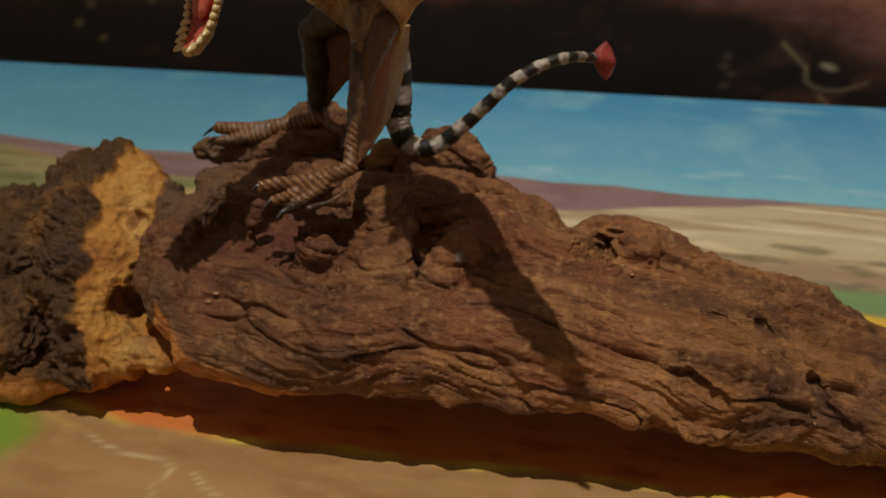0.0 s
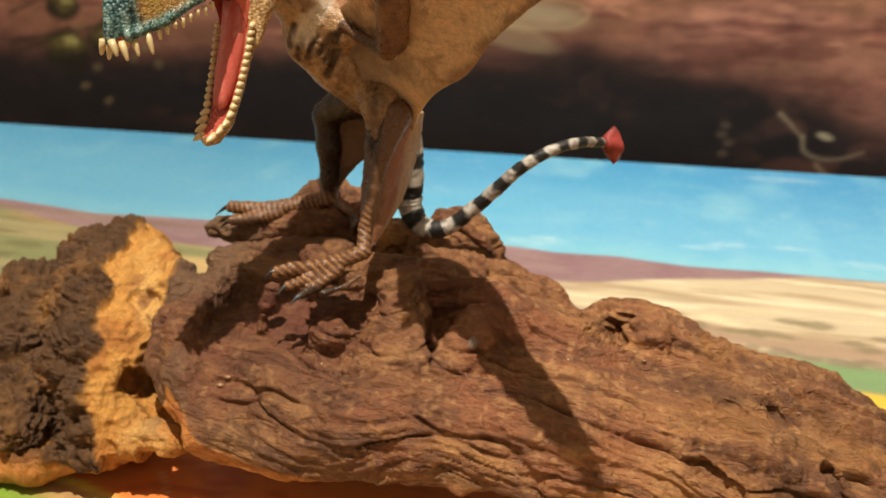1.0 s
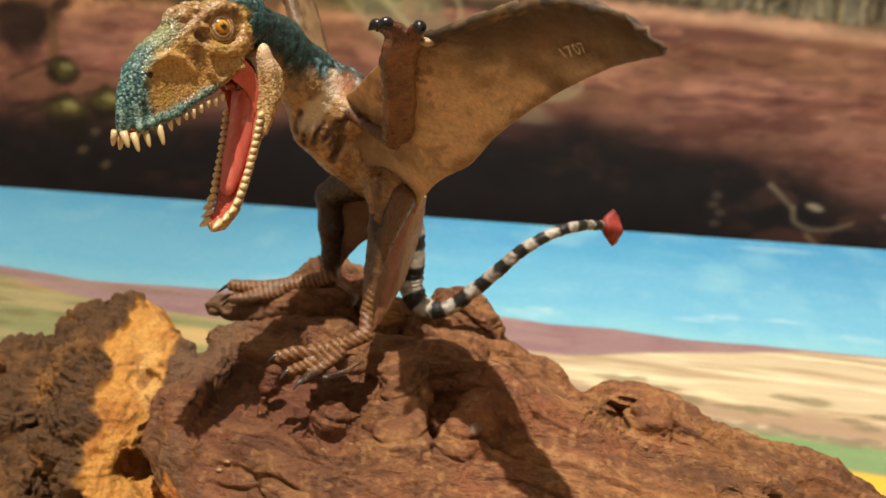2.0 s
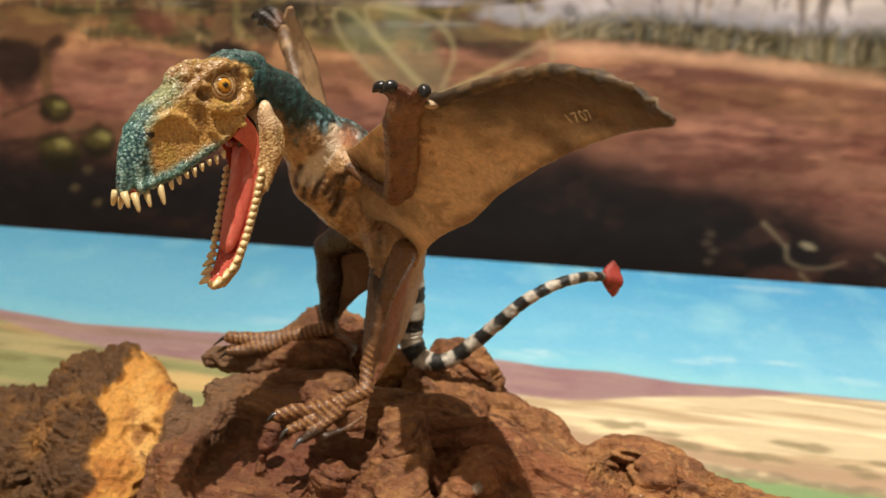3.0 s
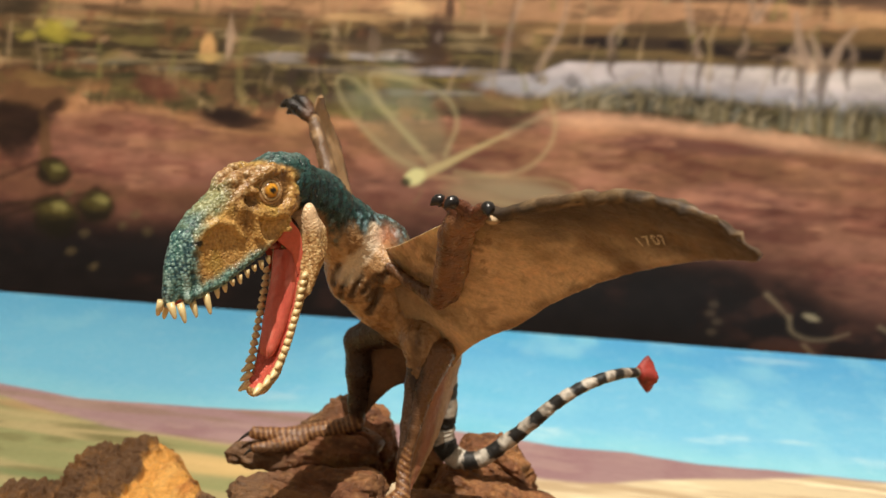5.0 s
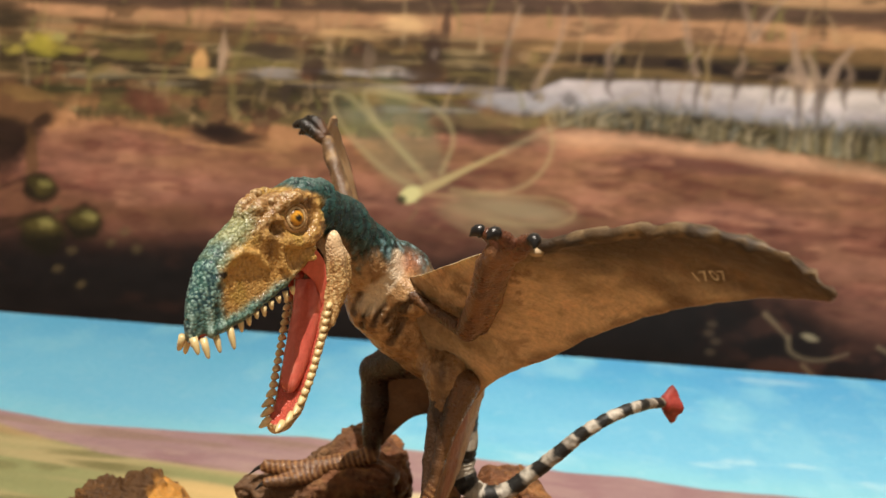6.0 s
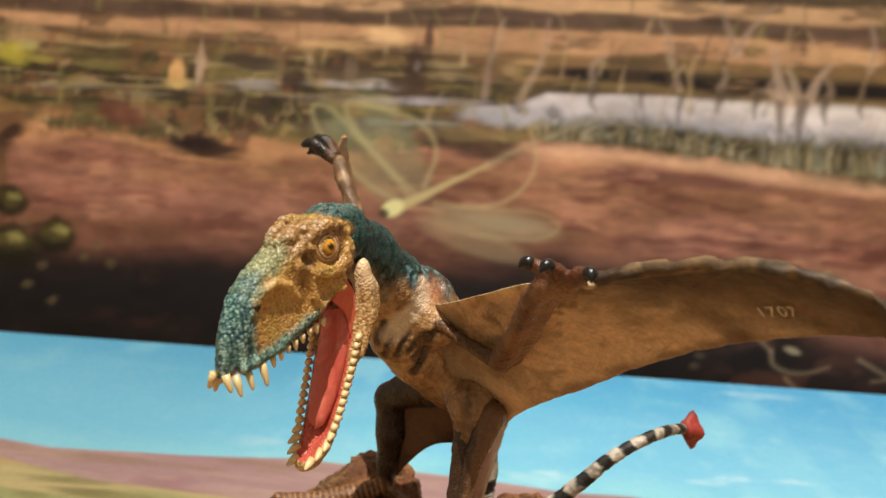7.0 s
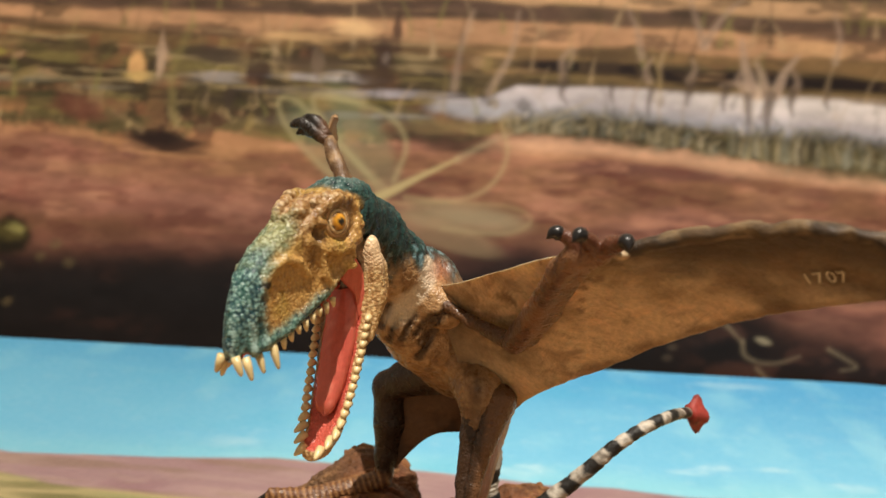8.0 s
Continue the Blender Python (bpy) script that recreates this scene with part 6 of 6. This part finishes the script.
    d = smin(d, chain(g, [(0.58, -0.2, 11.55), (0.88, -1.2, 12.4), (1.14, -2.45, 13.42), (1.35, -2.88, 13.78)], [0.25, 0.22, 0.20, 0.22], 0.1), 0.06)
    d = smin(d, chain(g, [(0.84, -0.2, 11.68), (1.10, -1.15, 12.45), (1.38, -2.3, 13.42), (1.58, -2.8, 13.75)], [0.20, 0.22, 0.20, 0.18], 0.1), 0.10)
    d = smin(d, chain(g, [(1.5, -2.9, 13.8), (1.32, -2.95, 14.0), (1.12, -2.9, 14.08)], [0.18, 0.13, 0.11], 0.05), 0.06)
    d = smin(d, chain(g, [(1.65, -3.0, 13.85), (1.5, -3.2, 14.08), (1.4, -3.3, 14.14)], [0.16, 0.12, 0.11], 0.05), 0.06)
    d = smin(d, chain(g, [(1.7, -3.0, 13.85), (1.85, -3.3, 14.05), (1.95, -3.5, 14.12)], [0.18, 0.14, 0.12], 0.05), 0.06)
    v, f = nets(d, lo, h)
    v = relax(v, f, 1)
    n = normals(v, f)
    v = v + n * (0.015 * ridged(v * 6, 2, 160))[:, None]
    c = mixed(np.zeros_like(v) + lin(126, 88, 58), step(-0.1, 0.4, fbm(v * [3, 3, 2], 4, 161)), lin(96, 64, 43))
    c = mixed(c, 0.4 * step(0.2, 0.5, fbm(v * 7, 3, 162)), lin(150, 102, 68))
    # elbow and upper arm darkened: the shade under the wing, painted in
    c = mixed(c, 0.5 * step(0.9, 0.4, np.linalg.norm(v - [0.56, -0.2, 11.5], axis=1)), lin(82, 54, 36))
    c = mixed(c, 0.7 * step(0.5, 0.2, v[:, 0]) * step(12.6, 12.2, v[:, 2]), lin(74, 52, 36))
    c = mixed(c, step(13.75, 13.95, v[:, 2]), lin(92, 54, 36))
    s.add(v, f, c, 0)
    for p, q in (((1.08, -2.9, 14.10), (0.86, -2.95, 14.02)), ((1.38, -3.32, 14.16), (1.22, -3.5, 14.08)), ((1.98, -3.55, 14.15), (2.02, -3.78, 14.05))):
        mid = (np.array(p) + np.array(q)) / 2 + [0, 0, 0.06]
        v, f = tube(curve([p, mid, q], 7), [0.10, 0.125, 0.125, 0.11, 0.09, 0.05, 0.015], 10)
        s.add(v, f, lin(22, 20, 22), 3)
    # far arm, hooked fingers
    far = curve([(-2.4, 2.6, 12.5), (-3.3, 4.2, 13.0), (-4.0, 5.2, 14.1), (-4.45, 5.7, 14.85)], 22)
    v, f = tube(far, np.linspace(0.30, 0.17, 22), 12)
    v = v + 0.03 * vnoise(v * 5, 165)[:, None]
    s.add(v, f, mixed(np.zeros_like(v) + lin(98, 72, 48), step(0, 0.4, fbm(v * 4, 3, 166)), lin(160, 130, 96)), 0)
    for pts, r in (([(-4.42, 5.68, 14.8), (-4.85, 5.75, 15.05), (-5.2, 5.85, 15.22), (-5.5, 5.9, 15.14)], 0.17), ([(-4.45, 5.7, 14.8), (-4.8, 5.85, 14.95), (-5.15, 5.95, 15.02), (-5.35, 5.95, 14.9)], 0.13), ([(-4.5, 5.75, 14.9), (-4.72, 5.9, 15.2), (-4.98, 6.0, 15.34), (-5.25, 6.0, 15.3)], 0.17)):
        path = curve(pts, 14)
        v, f = tube(path, r * np.interp(np.linspace(0, 1, 14), [0, 0.5, 0.8, 1], [1, 1.05, 0.8, 0.3]), 9)
        v = v + 0.03 * vnoise(v * 7, 167)[:, None]
        c = mixed(np.zeros_like(v) + lin(84, 56, 36), step(-4.55, -4.85, v[:, 0]), lin(30, 24, 20))
        s.add(v, f, c, 0)


def skin_sheet(s, lead, trail, n, m, thick, colour, bulge, slot=1):
    """A wing skin drawn between two lines, with its own thickness."""
    a, b = curve(lead, n), curve(trail, n)
    t = np.linspace(0, 1, m)[None, :, None]
    p = a[:, None] * (1 - t) + b[:, None] * t
    du, dv = np.gradient(p, axis=0), np.gradient(p, axis=1)
    nrm = np.cross(du, dv)
    nrm /= np.linalg.norm(nrm, axis=2, keepdims=True) + 1e-9
    p = p + nrm * (bulge * np.sin(math.pi * t) * np.sin(math.pi * np.linspace(0.05, 0.95, n))[:, None, None])
    flat = p.reshape(-1, 3)
    wr = (0.035 * ridged(flat * [1.2, 1.2, 2.0], 2, 170) + 0.018 * fbm(flat * 5, 2, 171)).reshape(n, m, 1)
    p = p + nrm * wr
    edge = 1 - 0.7 * np.abs(2 * t - 1) ** 8
    i = np.arange(n * m).reshape(n, m)
    q = np.stack([i[:-1, :-1].ravel(), i[1:, :-1].ravel(), i[1:, 1:].ravel(), i[:-1, 1:].ravel()], 1)
    top, low = (p + nrm * thick * edge).reshape(-1, 3), (p - nrm * thick * edge).reshape(-1, 3)
    uv = np.stack(np.meshgrid(np.linspace(0, 1, n), np.linspace(0, 1, m), indexing="ij"), 2).reshape(-1, 2)
    rim = np.concatenate([i[:, 0], i[-1, 1:], i[::-1, -1][1:], i[0, ::-1][1:-1]])
    k = n * m
    side = [[int(x), int(y), int(y) + k, int(x) + k] for x, y in zip(rim, np.roll(rim, -1))]
    s.add(np.concatenate([top, low]), q.tolist() + (q[:, ::-1] + k).tolist() + side, np.concatenate([colour(top, uv), colour(low, uv)]), slot)
    return p


def numeral(s, skin, place, size):
    """The maker's number cast into the wing, standing slightly proud."""
    data = bpy.data.curves.new("numeral", "FONT")
    data.body, data.size, data.align_x, data.align_y, data.space_character = "1707", size, "CENTER", "CENTER", 1.15
    ob = new("numeral", data)
    flat = bpy.data.meshes.new_from_object(ob)
    bpy.data.objects.remove(ob)
    i, j = np.unravel_index(np.argmin(np.linalg.norm(skin - np.array(place), axis=2)), skin.shape[:2])
    right = skin[i + 2, j] - skin[i - 2, j]
    up = skin[i, j - 2] - skin[i, j + 2]
    right /= np.linalg.norm(right)
    up -= right * (up @ right)
    up /= np.linalg.norm(up)
    out = np.cross(right, up)
    xy = np.array([v.co[:2] for v in flat.vertices])
    v = skin[i, j] + xy[:, :1] * right + xy[:, 1:] * up
    near = skin.reshape(-1, 3)
    lift = np.array([max(0.0, ((near[np.argsort(np.linalg.norm(near - p, axis=1))[:4]] - p) @ out).max()) for p in v])
    v = v + out * (lift[:, None] + 0.07)
    s.add(v, [list(p.vertices) for p in flat.polygons], lin(214, 200, 166), 1)
    bpy.data.meshes.remove(flat)


def wings(s):
    def tan(p, uv):
        fl = fbm(p * [1.3, 1.3, 2.2], 4, 180)
        c = mixed(np.zeros_like(p) + lin(208, 184, 146), step(-0.1, 0.4, fl), lin(172, 148, 112))
        c = mixed(c, 0.7 * step(0.0, 0.4, fbm(p * [0.8, 0.8, 1.0] + 4, 3, 182)), lin(214, 188, 148))
        c = mixed(c, 0.6 * step(0.28, 0.42, vnoise(p * [6, 6, 8], 183)) * step(0.1, 0.4, vnoise(p * 1.2, 184)), lin(112, 76, 46))
        c = mixed(c, 0.45 * step(0.30, 0.62, ridged(p * [1.4, 1.4, 3.0] + 0.5 * vnoise(p * 2, 188)[:, None], 3, 189)) * step(0.0, 0.3, vnoise(p * 0.9 + 5, 185)), lin(118, 82, 50))
        c = mixed(c, 0.6 * step(0.25, 0.55, fbm(p * [3, 3, 5], 3, 181)), lin(212, 180, 138))
        far = step(0.60, 0.80, uv[:, 0] + 0.10 * fl + 0.25 * (0.5 - uv[:, 1]))
        c = mixed(c, 0.85 * far, lin(84, 64, 43))
        c = mixed(c, 0.5 * far * step(0.1, 0.4, fbm(p * 2.2 + 3, 3, 193)), lin(126, 96, 62))
        c = mixed(c, 0.7 * step(0.16, 0.05, uv[:, 1]) * step(0.42, 0.5, uv[:, 0]), lin(86, 66, 44))
        c = mixed(c, 0.8 * step(0.50, 0.18, uv[:, 1] + 0.28 * fl) * step(0.44, 0.62, uv[:, 0]), lin(66, 50, 34))
        c = mixed(c, 0.7 * step(0.80, 0.97, uv[:, 1] + 0.14 * fl) * step(0.25, 0.45, uv[:, 0]), lin(100, 72, 46))
        # shade at the wing's root, round the elbow, mixed into the skin colour
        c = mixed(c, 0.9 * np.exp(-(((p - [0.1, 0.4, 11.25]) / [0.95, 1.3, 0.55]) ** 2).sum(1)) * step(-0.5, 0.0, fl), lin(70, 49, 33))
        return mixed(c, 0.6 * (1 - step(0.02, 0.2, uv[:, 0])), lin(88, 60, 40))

    lead = [(-1.15, 1.35, 12.15), (-0.6, 0.6, 12.45), (0.1, -0.55, 12.94), (0.98, -1.85, 13.51), (1.94, -2.88, 13.88), (3.07, -3.62, 14.31), (4.21, -4.72, 14.65), (5.26, -5.38, 14.57), (6.09, -5.68, 14.14)]
    trail = [(0.0, 1.9, 8.9), (0.55, 1.85, 9.2), (0.95, 1.25, 9.85), (1.55, 0.45, 10.55), (2.33, 0.0, 11.08), (3.1, -1.32, 11.99), (4.17, -2.75, 12.93), (5.26, -4.4, 13.69), (6.06, -5.58, 14.03)]
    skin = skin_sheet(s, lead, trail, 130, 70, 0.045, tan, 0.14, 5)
    numeral(s, skin, (4.79, -3.96, 14.10), 0.30)
    # the long finger along the leading edge and its pale knuckle
    path = curve(lead[4:], 40)
    v, f = tube(path, np.interp(np.linspace(0, 1, 40), [0, 0.1, 0.6, 1], [0.17, 0.13, 0.10, 0.04]), 10)
    knuckle = ridged(v * 3.2, 2, 186)
    v = v + 0.07 * knuckle[:, None]
    s.add(v, f, mixed(mixed(np.zeros_like(v) + lin(80, 61, 40), step(0, 0.4, fbm(v * 3, 3, 187)), lin(54, 41, 28)), 0.6 * step(0.35, 0.7, knuckle), lin(150, 124, 90)), 1)
    v, f = ball_mesh(0.12, 12, 8)
    s.add((v + 0.02 * vnoise(v * 12, 188)[:, None]) * [1.3, 1, 0.7] + [2.0, -3.1, 13.88], f, lin(182, 156, 120), 1)
    # skin down the back of the near leg, with its flesh-coloured fold
    def calf(p, uv):
        c = mixed(np.zeros_like(p) + lin(128, 90, 58), step(0, 0.5, fbm(p * 2.5, 3, 190)), lin(98, 66, 42))
        c = mixed(c, 0.7 * step(0.10, 0.25, uv[:, 1]) * step(0.60, 0.45, uv[:, 1] + 0.1 * vnoise(p * 2, 191)), lin(158, 98, 70))
        return mixed(c, 0.8 * step(0.42, 0.62, uv[:, 1]), lin(184, 150, 110))

    skin_sheet(s, [(0.3, 1.5, 9.7), (0.1, 1.1, 8.9), (-0.02, 0.85, 8.0), (-0.1, 0.5, 7.1), (-0.1, 0.2, 6.65)],
               [(0.80, 2.2, 9.7), (0.68, 2.35, 9.0), (0.46, 2.5, 8.2), (0.26, 2.2, 7.4), (0.03, 0.9, 6.7)], 50, 26, 0.07, calf, 0.06)
    skin_sheet(s, [(-0.4, 3.1, 9.6), (-2.0, 3.55, 9.05), (-2.25, 3.65, 8.0), (-2.2, 3.7, 7.2), (-2.2, 3.7, 6.9)],
               [(0.15, 3.3, 8.25), (-0.65, 3.45, 8.14), (-1.15, 3.5, 7.97), (-1.6, 3.55, 7.55), (-2.0, 3.6, 7.0)], 40, 20, 0.05, lambda p, uv: mixed(np.zeros_like(p) + lin(108, 76, 48), step(0, 0.5, fbm(p * 2.5, 3, 192)), lin(76, 52, 33)), 0.04)
    # far wing, swept up and back
    def pale(p, uv):
        c = mixed(np.zeros_like(p) + lin(172, 138, 100), step(0, 0.5, fbm(p * [1.5, 1.5, 0.8], 3, 194)), lin(146, 112, 78))
        return mixed(c, step(0.90, 0.96, uv[:, 1]), lin(84, 56, 38))

    skin_sheet(s, [(-2.4, 2.8, 12.2), (-3.4, 4.3, 13.1), (-4.1, 5.3, 14.2), (-4.45, 5.75, 14.95), (-4.42, 6.0, 15.42)],
               [(-3.1, 7.4, 11.0), (-4.05, 8.6, 12.2), (-4.65, 8.9, 13.9), (-4.52, 7.2, 14.95), (-4.32, 6.2, 15.46)], 50, 40, 0.05, pale, 0.05)


def tail(s):
    path = curve([(-0.05, 3.0, 9.6, 0.36), (0.15, 3.15, 8.6, 0.36), (0.20, 3.2, 7.6, 0.36), (0.20, 3.2, 6.95, 0.34), (0.38, 3.12, 6.50, 0.30), (0.80, 3.08, 6.26, 0.25), (1.35, 3.1, 6.38, 0.21), (2.0, 3.15, 6.95, 0.19), (2.62, 3.15, 7.57, 0.175),
                  (3.3, 3.25, 8.25, 0.16), (4.1, 3.6, 8.70, 0.145), (4.75, 4.2, 8.76, 0.135), (5.2, 4.75, 8.66, 0.13)], 220)
    v, f = tube(path[:, :3], path[:, 3], 14)
    run = np.repeat(np.r_[0, np.cumsum(np.linalg.norm(np.diff(path[:, :3], axis=0), axis=1))], 14)
    period = np.interp(run, [0, 3, 5.8, 6.6, 8.5, 10], [0.98, 0.80, 0.728, 0.645, 0.60, 0.60])
    phase = np.cumsum(np.r_[0, np.diff(run)] / period)
    jag = 0.10 * vnoise(v * 9, 200)
    band = step(0.46, 0.50, (phase + jag + 0.15) % 1.0) * (1 - step(0.96, 1.0, (phase + jag + 0.15) % 1.0))
    n = v - np.repeat(path[:, :3], 14, axis=0)
    v = v + n * (0.14 * ridged(v * [6, 6, 6], 2, 201) + 0.015 * np.sin(run * 42))[:, None]
    white = mixed(np.zeros_like(v) + lin(190, 182, 168), step(-0.1, 0.4, fbm(v * 5, 3, 202)), lin(124, 114, 102))
    s.add(v, f, mixed(white, band, lin(30, 29, 27)), 1)
    # diamond-shaped red tip with pleats
    centre, along = np.array([5.46, 5.0, 8.55]), np.array([0.55, 0.75, -0.25])
    along /= np.linalg.norm(along)
    side = np.cross(along, [0, 0, 1.0])
    side /= np.linalg.norm(side)
    rows, cols = 22, 20
    vv = []
    for i in range(rows):
        t = i / (rows - 1)
        half = np.interp(t, [0, 0.12, 0.5, 0.75, 1], [0.14, 0.28, 0.46, 0.36, 0.04])
        for j in range(cols):
            w = 2 * math.pi * j / cols
            pleat = 1 + 0.19 * math.cos(4 * w) * math.sin(math.pi * t)
            vv.append(centre + along * (0.86 * t - 0.38) + pleat * (half * math.sin(w) * np.array([0.06, 0, -1.0]) + np.interp(t, [0, 0.5, 1], [0.15, 0.31, 0.04]) * math.cos(w) * side))
    ff = [[i * cols + j, i * cols + (j + 1) % cols, (i + 1) * cols + (j + 1) % cols, (i + 1) * cols + j] for i in range(rows - 1) for j in range(cols)]
    ff += [list(range(cols))[::-1], [(rows - 1) * cols + j for j in range(cols)]]
    vv = np.array(vv)
    s.add(vv, ff, mixed(np.zeros_like(vv) + lin(158, 60, 52), step(-0.1, 0.4, fbm(vv * 5, 3, 205)), lin(112, 38, 34)), 1)


def figurine():
    s = Soup()
    head(s)
    jaw(s)
    body(s)
    limbs(s)
    wings(s)
    tail(s)
    me = s.mesh("reptile_figurine", [SKIN, HIDE, GLOSS, GLOSS, FLESH, MEMBRANE])
    tagged(new("reptile_figurine", me), "painted toy pterosaur with open jaws and banded tail, on driftwood", "figurine")


figurine()
